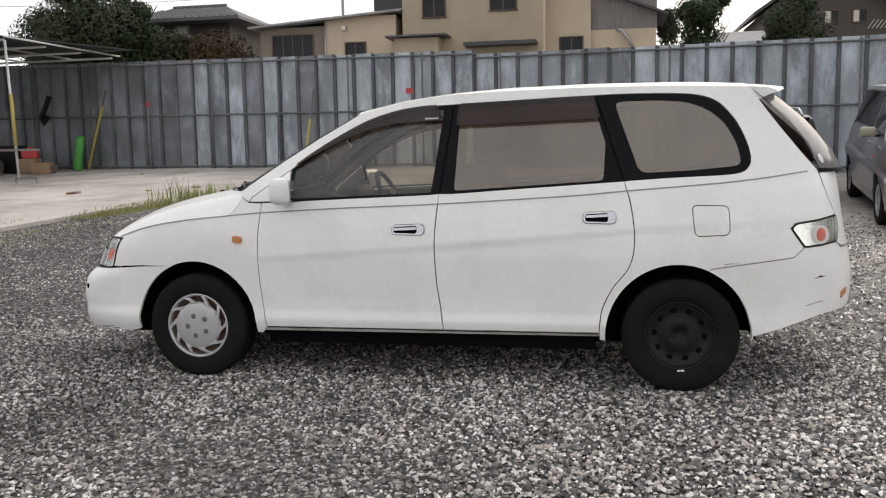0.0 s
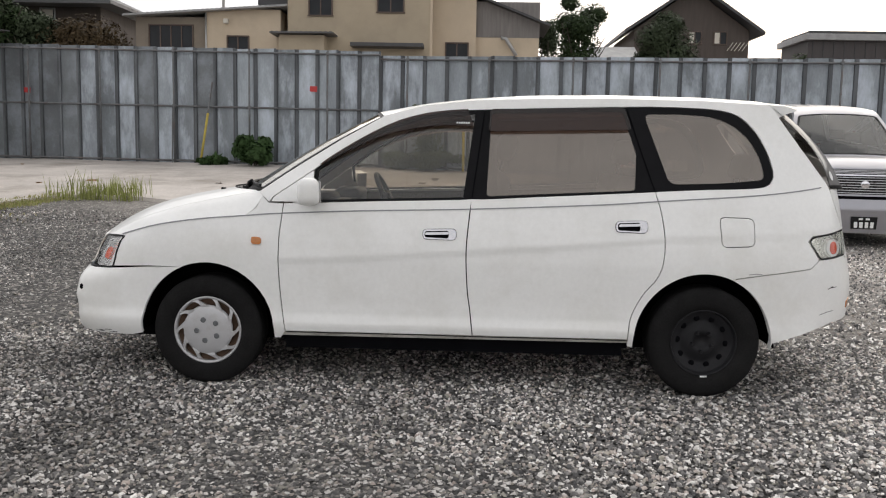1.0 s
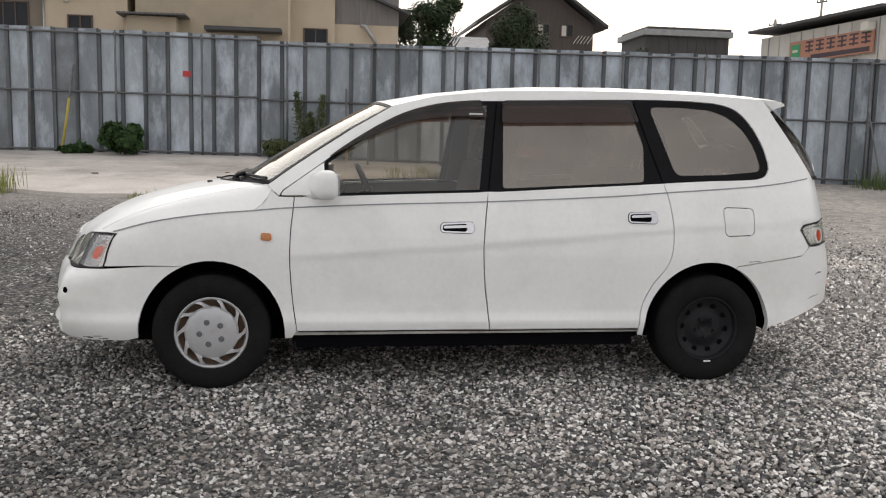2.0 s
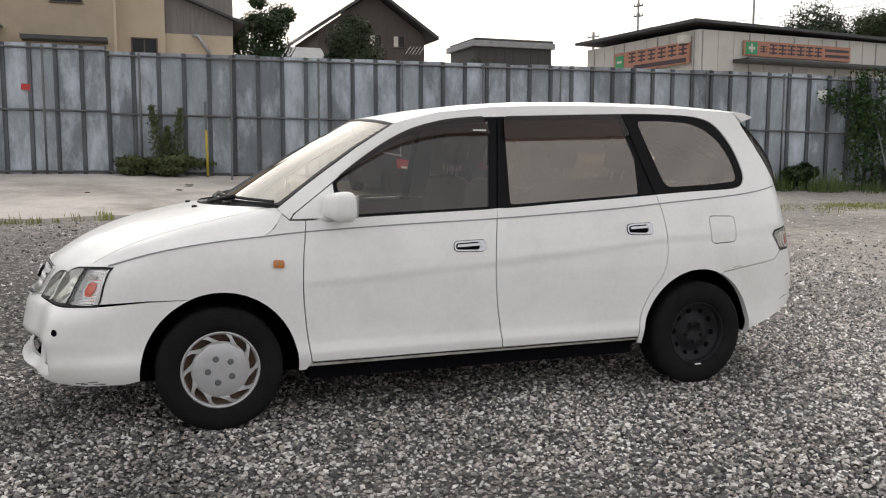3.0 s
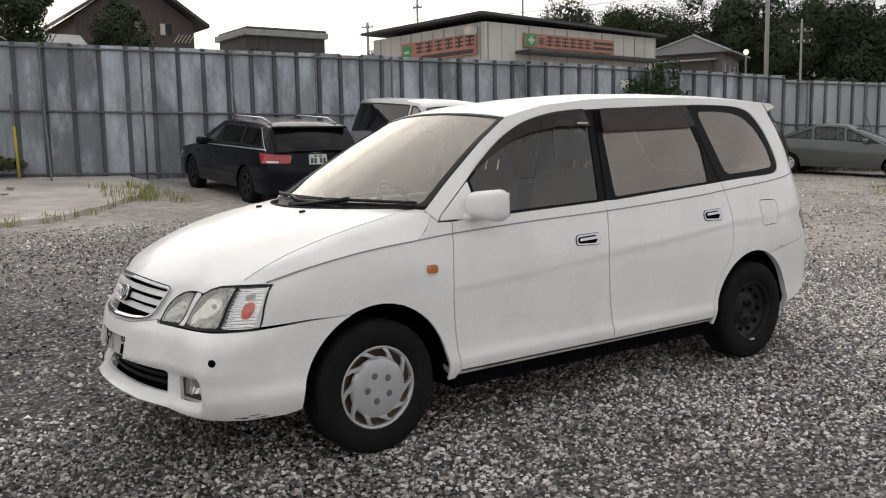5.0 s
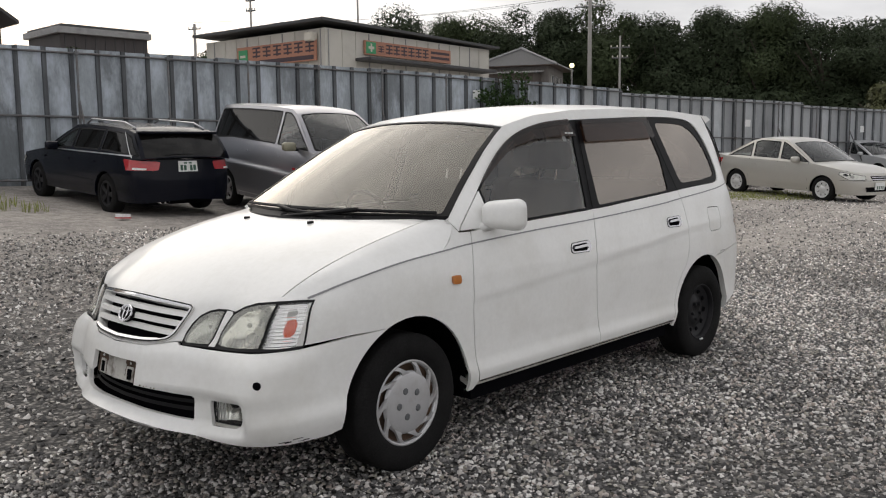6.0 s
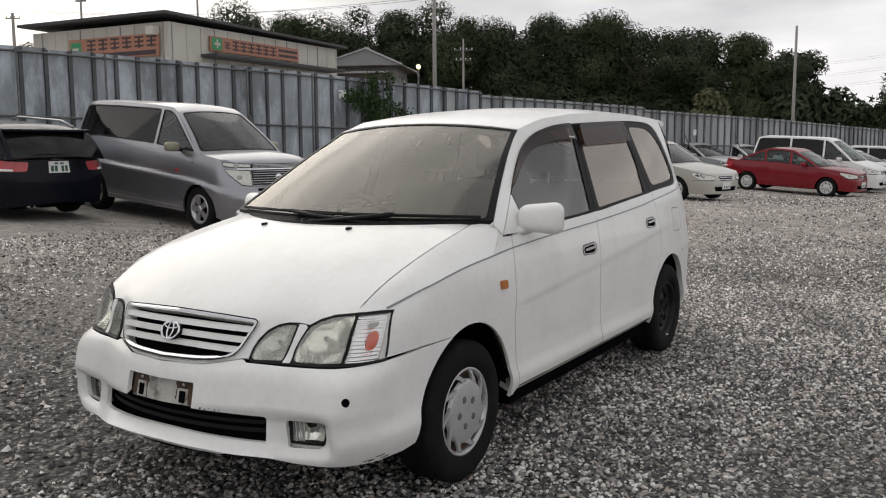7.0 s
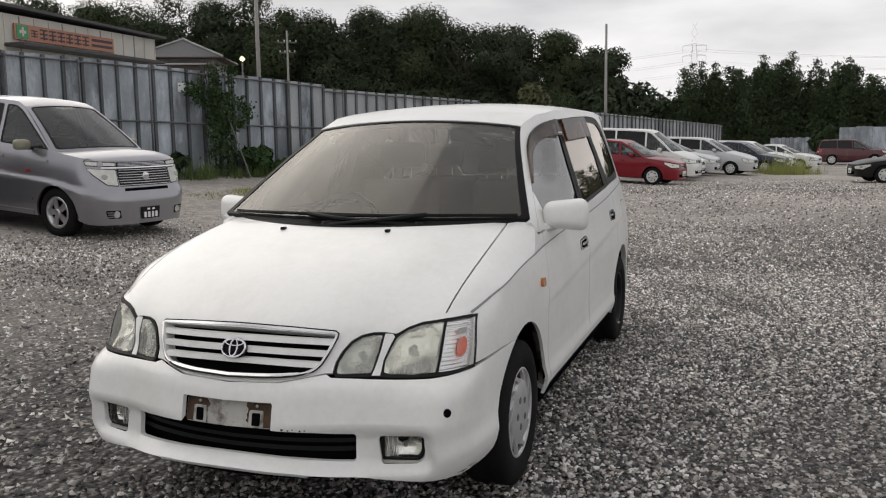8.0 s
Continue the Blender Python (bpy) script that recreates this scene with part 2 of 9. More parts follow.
def lathe(name, profile, mat, parent=None, label="", sides=48, matrix=None, smooth=True):
    """Turns (radius, y) points about the y axis."""
    verts, faces = [], []
    for k in range(sides):
        a = 2 * math.pi * k / sides
        for r, y in profile:
            verts.append((r * math.cos(a), y, r * math.sin(a)))
    n = len(profile)
    for k in range(sides):
        k2 = (k + 1) % sides
        for i in range(n - 1):
            faces.append((k * n + i, k2 * n + i, k2 * n + i + 1, k * n + i + 1))
    return mesh_object(name, verts, faces, mat, parent, label, smooth, matrix)


def inside(pts, poly):
    """Which of the points lie in the polygon."""
    x, y = pts[:, 0], pts[:, 1]
    res = np.zeros(len(pts), bool)
    n = len(poly)
    for i in range(n):
        (x0, y0), (x1, y1) = poly[i], poly[(i + 1) % n]
        if y0 == y1:
            continue
        res ^= ((y0 > y) != (y1 > y)) & (x < (x1 - x0) * (y - y0) / (y1 - y0) + x0)
    return res


def edge_distance(pts, poly):
    d = np.full(len(pts), 1e9)
    n = len(poly)
    for i in range(n):
        a, b = np.array(poly[i]), np.array(poly[(i + 1) % n])
        ab = b - a
        t = np.clip(((pts - a) @ ab) / max(ab @ ab, 1e-12), 0, 1)
        d = np.minimum(d, np.linalg.norm(pts - (a + t[:, None] * ab), axis=1))
    return d


def densify(poly, step):
    out = []
    for i in range(len(poly)):
        a, b = np.array(poly[i], float), np.array(poly[(i + 1) % len(poly)], float)
        k = max(1, int(math.ceil(np.linalg.norm(b - a) / step)))
        out += [tuple(a + (b - a) * j / k) for j in range(k)]
    return out


def rounded(poly, r, seg=5):
    """The polygon with its corners rounded."""
    out, n = [], len(poly)
    for i in range(n):
        p, a, b = np.array(poly[i], float), np.array(poly[i - 1], float), np.array(poly[(i + 1) % n], float)
        da, db = a - p, b - p
        la, lb = np.linalg.norm(da), np.linalg.norm(db)
        k = min(r, la * 0.45, lb * 0.45)
        s, e = p + da / la * k, p + db / lb * k
        for j in range(seg + 1):
            t = j / seg
            out.append(tuple((1 - t) ** 2 * s + 2 * t * (1 - t) * p + t * t * e))
    return out


def smooth_line(pts, per=6):
    """A smooth line through the points (Catmull-Rom)."""
    p = [np.array(q, float) for q in pts]
    p = [2 * p[0] - p[1]] + p + [2 * p[-1] - p[-2]]
    out = []
    for i in range(1, len(p) - 2):
        for j in range(per):
            t = j / per
            out.append(tuple(0.5 * (2 * p[i] + (p[i + 1] - p[i - 1]) * t + (2 * p[i - 1] - 5 * p[i] + 4 * p[i + 1] - p[i + 2]) * t * t
                                    + (3 * p[i] - p[i - 1] - 3 * p[i + 1] + p[i + 2]) * t ** 3)))
    out.append(tuple(p[-2]))
    return out


def offset(poly, d):
    """The polygon moved inwards by d."""
    n = len(poly)
    pts = [np.array(q, float) for q in poly]
    area = sum(pts[i][0] * pts[(i + 1) % n][1] - pts[(i + 1) % n][0] * pts[i][1] for i in range(n))
    sgn = 1 if area > 0 else -1
    out = []
    for i in range(n):
        a, p, b = pts[i - 1], pts[i], pts[(i + 1) % n]
        e0, e1 = p - a, b - p
        l0, l1 = np.linalg.norm(e0), np.linalg.norm(e1)
        if l0 < 1e-9 or l1 < 1e-9:
            out.append(tuple(p))
            continue
        n0, n1 = np.array((-e0[1], e0[0])) / l0 * sgn, np.array((-e1[1], e1[0])) / l1 * sgn
        m = n0 + n1
        out.append(tuple(p + m * d / max(0.5, 1 + n0 @ n1)))
    return out


from mathutils.geometry import delaunay_2d_cdt

HEART = Vector((1.4, 0, 0.55))


def patch(name, poly, fn, mat, parent, label="", step=0.05, holes=(), thick=0.014, lift=0.0, gap=0.0, mirror=False, heart=None):
    """A panel: the polygon's inside, meshed in two dimensions, carried onto the surface fn and given a turned-in edge."""
    heart = heart or HEART
    if gap:
        poly = offset(poly, gap)
    loops = [densify(poly, step)] + [densify(h, step) for h in holes]
    allp = np.array(loops[0])
    lo, hi = allp.min(0), allp.max(0)
    gx, gy = np.meshgrid(np.arange(lo[0] + step * 0.5, hi[0], step), np.arange(lo[1] + step * 0.5, hi[1], step))
    grid = np.stack([gx.ravel(), gy.ravel()], 1)
    if len(grid):
        keep = inside(grid, loops[0]) & (edge_distance(grid, loops[0]) > step * 0.45)
        for h in loops[1:]:
            keep &= ~inside(grid, h) & (edge_distance(grid, h) > step * 0.45)
        grid = grid[keep]
    verts, edges = [], []
    for lp in loops:
        s = len(verts)
        verts += [Vector(q) for q in lp]
        edges += [(s + i, s + (i + 1) % len(lp)) for i in range(len(lp))]
    verts += [Vector(q) for q in grid]
    v2, e2, f2, *_ = delaunay_2d_cdt(verts, edges, [], 1, 1e-6)
    mid = np.array([[sum(v2[i][k] for i in f) / len(f) for k in (0, 1)] for f in f2])
    keep = inside(mid, loops[0])
    for h in loops[1:]:
        keep &= ~inside(mid, h)
    f2 = [f for f, ok in zip(f2, keep) if ok]
    eps = 1e-3
    pos, nor = [], []
    for q in v2:
        p = Vector(fn(q[0], q[1]))
        du = Vector(fn(q[0] + eps, q[1])) - Vector(fn(q[0] - eps, q[1]))
        dv = Vector(fn(q[0], q[1] + eps)) - Vector(fn(q[0], q[1] - eps))
        nn = du.cross(dv)
        nn = nn.normalized() if nn.length > 1e-12 else (p - heart).normalized()
        if mirror:
            p.y, nn.y = -p.y, -nn.y
        if nn.dot(p - heart) < 0:
            nn = -nn
        pos.append(p + nn * lift)
        nor.append(nn)
    faces, count = [], {}
    for f in f2:
        f = list(f)
        c = (pos[f[1]] - pos[f[0]]).cross(pos[f[2]] - pos[f[0]])
        if c.dot(nor[f[0]] + nor[f[1]] + nor[f[2]]) < 0:
            f = f[::-1]
        faces.append(f)
        for i in range(len(f)):
            a, b = f[i], f[(i + 1) % len(f)]
            key = (min(a, b), max(a, b))
            count[key] = None if key in count else (a, b)
    nf = len(faces)
    out = list(pos)
    if thick:
        front, back = {}, {}
        for ab in count.values():
            if ab is None:
                continue
            for v in ab:
                if v not in front:
                    front[v] = len(out)
                    out.append(pos[v])
                    back[v] = len(out)
                    out.append(pos[v] - nor[v] * thick)
            a, b = ab
            faces.append([front[b], front[a], back[a], back[b]])
    me = bpy.data.meshes.new(name)
    me.from_pydata([tuple(p) for p in out], [], faces)
    me.materials.append(mat)
    me.polygons.foreach_set("use_smooth", [i < nf for i in range(len(faces))])
    me.update()
    ob = new(name, me)
    ob.parent = parent
    if label:
        ob["label"] = label
    return ob


def strip(name, pts2d, fn, width, mat, parent, label="", lift=0.0015, mirror=False, heart=None):
    """A narrow band along a line on the surface fn."""
    heart = heart or HEART
    pos, faces = [], []
    n = len(pts2d)
    for i in range(n):
        a, b = np.array(pts2d[max(0, i - 1)]), np.array(pts2d[min(n - 1, i + 1)])
        d = b - a
        d = d / np.linalg.norm(d)
        w = np.array((-d[1], d[0])) * width / 2
        for s in (-1, 1):
            q = np.array(pts2d[i]) + w * s
            p = Vector(fn(q[0], q[1]))
            du = Vector(fn(q[0] + 1e-3, q[1])) - Vector(fn(q[0] - 1e-3, q[1]))
            dv = Vector(fn(q[0], q[1] + 1e-3)) - Vector(fn(q[0], q[1] - 1e-3))
            nn = du.cross(dv).normalized()
            if mirror:
                p.y, nn.y = -p.y, -nn.y
            if nn.dot(p - heart) < 0:
                nn = -nn
            pos.append(p + nn * lift)
        if i:
            faces.append((2 * i - 2, 2 * i - 1, 2 * i + 1, 2 * i))
    return mesh_object(name, pos, faces, mat, parent, label, smooth=True)


def thing(name, label, category, group="", matrix=None):
    e = new(name)
    if matrix is not None:
        e.matrix_basis = matrix
    return tagged(e, label, category, group)


def lerp_table(x, xs, ys):
    return float(np.interp(x, xs, ys))
# ---- ground, slab and fence ----
FENCE = [(-26.0, 18.49), (-0.8, 15.26), (14.4, 13.32), (21.4, 11.28), (29.75, 8.78), (41.0, 5.42), (57.0, 0.62)]
FENCE_BASE = [0.90, 0.83, 0.50, 0.40, 0.15, -0.10, -0.70]


def fence_y(x):
    return lerp_table(x, [p[0] for p in FENCE], [p[1] for p in FENCE])


def fence_foot(x):
    return lerp_table(x, [p[0] for p in FENCE], FENCE_BASE)


def smoothstep(t):
    t = min(1.0, max(0.0, t))
    return t * t * (3 - 2 * t)


def ground_z(x, y):
    """Height of the yard: level round the car, rising gently to the fence, falling away towards far x."""
    yard = 0.012 * min(12.0, max(0.0, y - 1.5)) + lerp_table(x, [10, 17, 26, 36, 57], [0.0, 0.06, -0.23, -0.40, -0.81])
    if x < 57:
        t = min(1.0, max(0.0, (8.5 - (fence_y(x) - y)) / 8.5)) ** 1.1
        steep = yard * (1 - t) + fence_foot(x) * t
        even = fence_foot(x) * min(1.0, max(0.0, (y - 1.5) / (fence_y(x) - 1.5)))
        w = smoothstep((6.5 - x) / 4.5)
        yard = steep * (1 - w) + even * w
    return yard


def build_ground():
    def axis(lo, hi, near_lo, near_hi, fine, coarse):
        v = list(np.arange(near_lo, near_hi + 1e-6, fine))
        step, a = fine, near_lo
        while a > lo:
            step *= coarse
            a -= step
            v.insert(0, max(a, lo))
        step, a = fine, near_hi
        while a < hi:
            step *= coarse
            a += step
            v.append(min(a, hi))
        return v
    xs, ys = axis(-900, 900, -14, 40, 0.5, 1.35), axis(-900, 900, -10, 20, 0.5, 1.35)
    rng = random.Random(4)
    verts = []
    for y in ys:
        for x in xs:
            bumpy = 0.012 * noise.noise(Vector((x * 0.7, y * 0.7, 3.1))) if abs(x) < 60 and abs(y) < 40 else 0
            verts.append((x, y, ground_z(max(-60, min(60, x)), max(-20, min(40, y))) + bumpy - 0.012))
    w = len(xs)
    faces = [(j * w + i, j * w + i + 1, (j + 1) * w + i + 1, (j + 1) * w + i) for j in range(len(ys) - 1) for i in range(w - 1)]
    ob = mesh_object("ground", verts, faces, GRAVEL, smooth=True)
    return tagged(ob, "open yard of compacted grey crushed-stone gravel", "ground", kind="structure")


def gravel_material():
    """Crushed stone: cells of grey, white and brown stones at two sizes, with relief, and paler dusty patches far off."""
    m = bpy.data.materials.new("gravel")
    m.use_nodes = True
    n, k = m.node_tree.nodes, m.node_tree.links
    bsdf = n["Principled BSDF"]
    bsdf.inputs["Roughness"].default_value = 0.85
    geo = n.new("ShaderNodeNewGeometry")
    v1 = n.new("ShaderNodeTexVoronoi")
    v1.inputs["Scale"].default_value = 38.0
    k.new(geo.outputs["Position"], v1.inputs["Vector"])
    ramp = n.new("ShaderNodeValToRGB")
    e = ramp.color_ramp.elements
    e[0].position, e[0].color = 0.0, (0.040, 0.039, 0.038, 1)
    e[1].position, e[1].color = 1.0, (0.60, 0.57, 0.53, 1)
    a = ramp.color_ramp.elements.new(0.45)
    a.color = (0.095, 0.092, 0.090, 1)
    b = ramp.color_ramp.elements.new(0.75)
    b.color = (0.25, 0.232, 0.215, 1)
    sep = n.new("ShaderNodeSeparateColor")
    k.new(v1.outputs["Color"], sep.inputs[0])
    k.new(sep.outputs[0], ramp.inputs[0])
    # darkens each stone cell towards its rim: the gaps' shade is in the colour
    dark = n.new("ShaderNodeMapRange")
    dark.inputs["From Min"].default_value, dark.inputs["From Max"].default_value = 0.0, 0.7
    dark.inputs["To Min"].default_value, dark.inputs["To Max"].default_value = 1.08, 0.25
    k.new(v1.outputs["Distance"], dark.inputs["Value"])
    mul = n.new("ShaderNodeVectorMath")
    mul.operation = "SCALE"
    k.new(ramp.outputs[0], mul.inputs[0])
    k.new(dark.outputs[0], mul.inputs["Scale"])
    big = n.new("ShaderNodeTexNoise")
    big.inputs["Scale"].default_value, big.inputs["Detail"].default_value = 0.35, 5.0
    k.new(geo.outputs["Position"], big.inputs["Vector"])
    patchy = n.new("ShaderNodeMapRange")
    patchy.inputs["From Min"].default_value, patchy.inputs["From Max"].default_value = 0.35, 0.68
    patchy.inputs["To Max"].default_value = 1.0
    k.new(big.outputs["Fac"], patchy.inputs["Value"])
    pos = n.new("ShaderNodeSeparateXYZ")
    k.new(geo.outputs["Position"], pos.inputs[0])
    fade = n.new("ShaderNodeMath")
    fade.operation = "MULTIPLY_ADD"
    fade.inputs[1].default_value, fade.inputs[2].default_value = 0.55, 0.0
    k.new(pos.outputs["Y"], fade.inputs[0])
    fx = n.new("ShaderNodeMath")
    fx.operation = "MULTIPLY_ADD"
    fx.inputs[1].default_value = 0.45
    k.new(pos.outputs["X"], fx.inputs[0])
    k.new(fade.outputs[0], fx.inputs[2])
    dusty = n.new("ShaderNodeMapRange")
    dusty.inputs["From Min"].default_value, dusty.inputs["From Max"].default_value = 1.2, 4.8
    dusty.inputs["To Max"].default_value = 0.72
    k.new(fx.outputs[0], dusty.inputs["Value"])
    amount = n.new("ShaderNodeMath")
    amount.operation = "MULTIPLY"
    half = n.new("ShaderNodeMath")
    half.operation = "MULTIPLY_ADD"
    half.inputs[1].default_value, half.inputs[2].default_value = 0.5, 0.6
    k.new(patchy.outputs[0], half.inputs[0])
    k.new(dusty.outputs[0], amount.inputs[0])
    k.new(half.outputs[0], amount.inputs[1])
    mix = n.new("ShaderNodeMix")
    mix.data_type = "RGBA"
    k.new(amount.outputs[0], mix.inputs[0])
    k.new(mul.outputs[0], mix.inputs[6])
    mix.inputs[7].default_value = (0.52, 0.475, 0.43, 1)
    speck = n.new("ShaderNodeTexNoise")            # loose darker and paler stones and damp streaks
    speck.inputs["Scale"].default_value, speck.inputs["Detail"].default_value, speck.inputs["Roughness"].default_value = 5.0, 8.0, 0.85
    k.new(geo.outputs["Position"], speck.inputs["Vector"])
    grain = n.new("ShaderNodeMapRange")
    grain.inputs["From Min"].default_value, grain.inputs["From Max"].default_value = 0.36, 0.64
    grain.inputs["To Min"].default_value, grain.inputs["To Max"].default_value = 0.55, 1.36
    k.new(speck.outputs["Fac"], grain.inputs["Value"])
    worn = n.new("ShaderNodeVectorMath")
    worn.operation = "SCALE"
    k.new(mix.outputs[2], worn.inputs[0])
    k.new(grain.outputs[0], worn.inputs["Scale"])
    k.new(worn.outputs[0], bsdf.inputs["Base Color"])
    bump = n.new("ShaderNodeBump")
    bump.inputs["Strength"].default_value, bump.inputs["Distance"].default_value = 0.9, 0.012
    inv = n.new("ShaderNodeMath")
    inv.operation = "SUBTRACT"
    inv.inputs[0].default_value = 1.0
    k.new(v1.outputs["Distance"], inv.inputs[1])
    k.new(inv.outputs[0], bump.inputs["Height"])
    k.new(bump.outputs[0], bsdf.inputs["Normal"])
    return m


GRAVEL = gravel_material()
CONCRETE = material("old_concrete", (0.50, 0.46, 0.425), 0.85, vary=0.26, scale=0.7, fine=0.14, fine_scale=30, bump=0.25,
                    dirt=(0.22, 0.19, 0.16), dirt_amount=0.85, dirt_scale=0.55)
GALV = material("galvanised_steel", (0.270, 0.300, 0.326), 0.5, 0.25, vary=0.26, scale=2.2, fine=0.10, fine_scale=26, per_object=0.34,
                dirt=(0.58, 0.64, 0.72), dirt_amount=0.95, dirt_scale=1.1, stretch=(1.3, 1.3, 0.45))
# same steel as the sheets, with the folds' shade put into a darker colour
FLANGE_SHADED = material("shaded_steel_flange", (0.085, 0.092, 0.10), 0.6, 0.3, vary=0.3, scale=3, per_object=0.25, dirt=(0.16, 0.17, 0.18), dirt_amount=0.5, dirt_scale=2, stretch=(1, 1, 0.4))
PIPE = material("scaffold_pipe", (0.145, 0.150, 0.155), 0.55, 0.4, vary=0.25, scale=5, dirt=(0.12, 0.06, 0.03), dirt_amount=0.5, dirt_scale=4)
GALV_DARK = material("darker_steel", (0.165, 0.180, 0.192), 0.5, 0.25, vary=0.25, scale=1.6, fine=0.08, fine_scale=26, per_object=0.22,
                    dirt=(0.34, 0.38, 0.43), dirt_amount=0.6, dirt_scale=0.8, stretch=(1, 1, 0.8))
FLANGE_SHADED_PALE = material("paler_shaded_flange", (0.105, 0.113, 0.12), 0.5, 0.3, vary=0.3, scale=3, per_object=0.3, dirt=(0.24, 0.26, 0.28), dirt_amount=0.6, dirt_scale=2, stretch=(1, 1, 0.4))
GALV_PALE = material("weathered_pale_steel", (0.37, 0.39, 0.405), 0.5, 0.2, vary=0.24, scale=2.0, fine=0.10, fine_scale=26, per_object=0.3,
                     dirt=(0.22, 0.22, 0.21), dirt_amount=0.5, dirt_scale=1.0, stretch=(1.3, 1.3, 0.45))
ground = build_ground()

SLAB_EDGE = [(-16.0, -2.0), (-8.0, 1.0), (-6.5, 4.2), (-6.05, 5.8), (-5.75, 7.2), (-5.3, 8.45), (-4.2, 8.6), (-3.0, 7.9), (-1.5, 7.9), (0.4, 8.4), (1.4, 9.4), (2.3, 10.8), (3.3, 13.2)]


def slab_edge_y(x):
    return lerp_table(x, [p[0] for p in SLAB_EDGE], [p[1] for p in SLAB_EDGE])


def build_slab():
    """The old concrete apron in front of the fence, with an uneven broken edge."""
    cols, rows = 240, 26
    verts, faces = [], []
    for i in range(cols + 1):
        x = -26 + (3.3 + 26) * i / cols
        y0 = slab_edge_y(x) + 0.16 * noise.noise(Vector((x * 1.7, 0, 0.4))) if x > -16 else -2.0 - (-16 - x) * 0.4
        y1 = fence_y(x) - 0.03
        for j in range(rows + 1):
            y = y0 + (y1 - y0) * (j / rows) ** 1.3
            verts.append((x, y, ground_z(x, y) + 0.05 + 0.015 * noise.noise(Vector((x * 0.6, y * 0.6, 0)))))
    w = rows + 1
    faces = [(i * w + j, (i + 1) * w + j, (i + 1) * w + j + 1, i * w + j + 1) for i in range(cols) for j in range(rows)]
    base = len(verts)
    for i in range(cols + 1):
        x, y, z = verts[i * w]
        verts.append((x, y - 0.03, z - 0.16))
    faces += [(i * w, base + i, base + i + 1, (i + 1) * w) for i in range(cols)]
    ob = mesh_object("pavement", verts, faces, CONCRETE, smooth=False)
    return tagged(ob, "pale worn concrete apron with a broken weedy edge", "pavement", kind="structure")


slab = build_slab()


def fence_panel_mesh(h, sheet=None, fold=None):
    """One flat steel panel, half a metre wide, with folded flanges at both sides, its back to the yard."""
    prof = [(-0.250, 0.0), (-0.250, -0.052), (-0.212, -0.052), (-0.212, -0.004), (-0.205, 0.0), (0.205, 0.0), (0.212, -0.004), (0.212, -0.052), (0.250, -0.052), (0.250, 0.0)]
    verts, faces = [], []
    for x, y in prof:
        verts += [(x, y, 0), (x, y, h)]
    for i in range(len(prof) - 1):
        faces.append((2 * i, 2 * i + 2, 2 * i + 3, 2 * i + 1))
    me = bpy.data.meshes.new("fence_panel")
    me.from_pydata(verts, [], faces)
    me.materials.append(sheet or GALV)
    me.materials.append(fold or FLANGE_SHADED)
    # sheet on the flat face, the shade-coloured steel on the folds
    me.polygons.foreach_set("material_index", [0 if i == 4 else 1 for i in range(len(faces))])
    me.update()
    return me


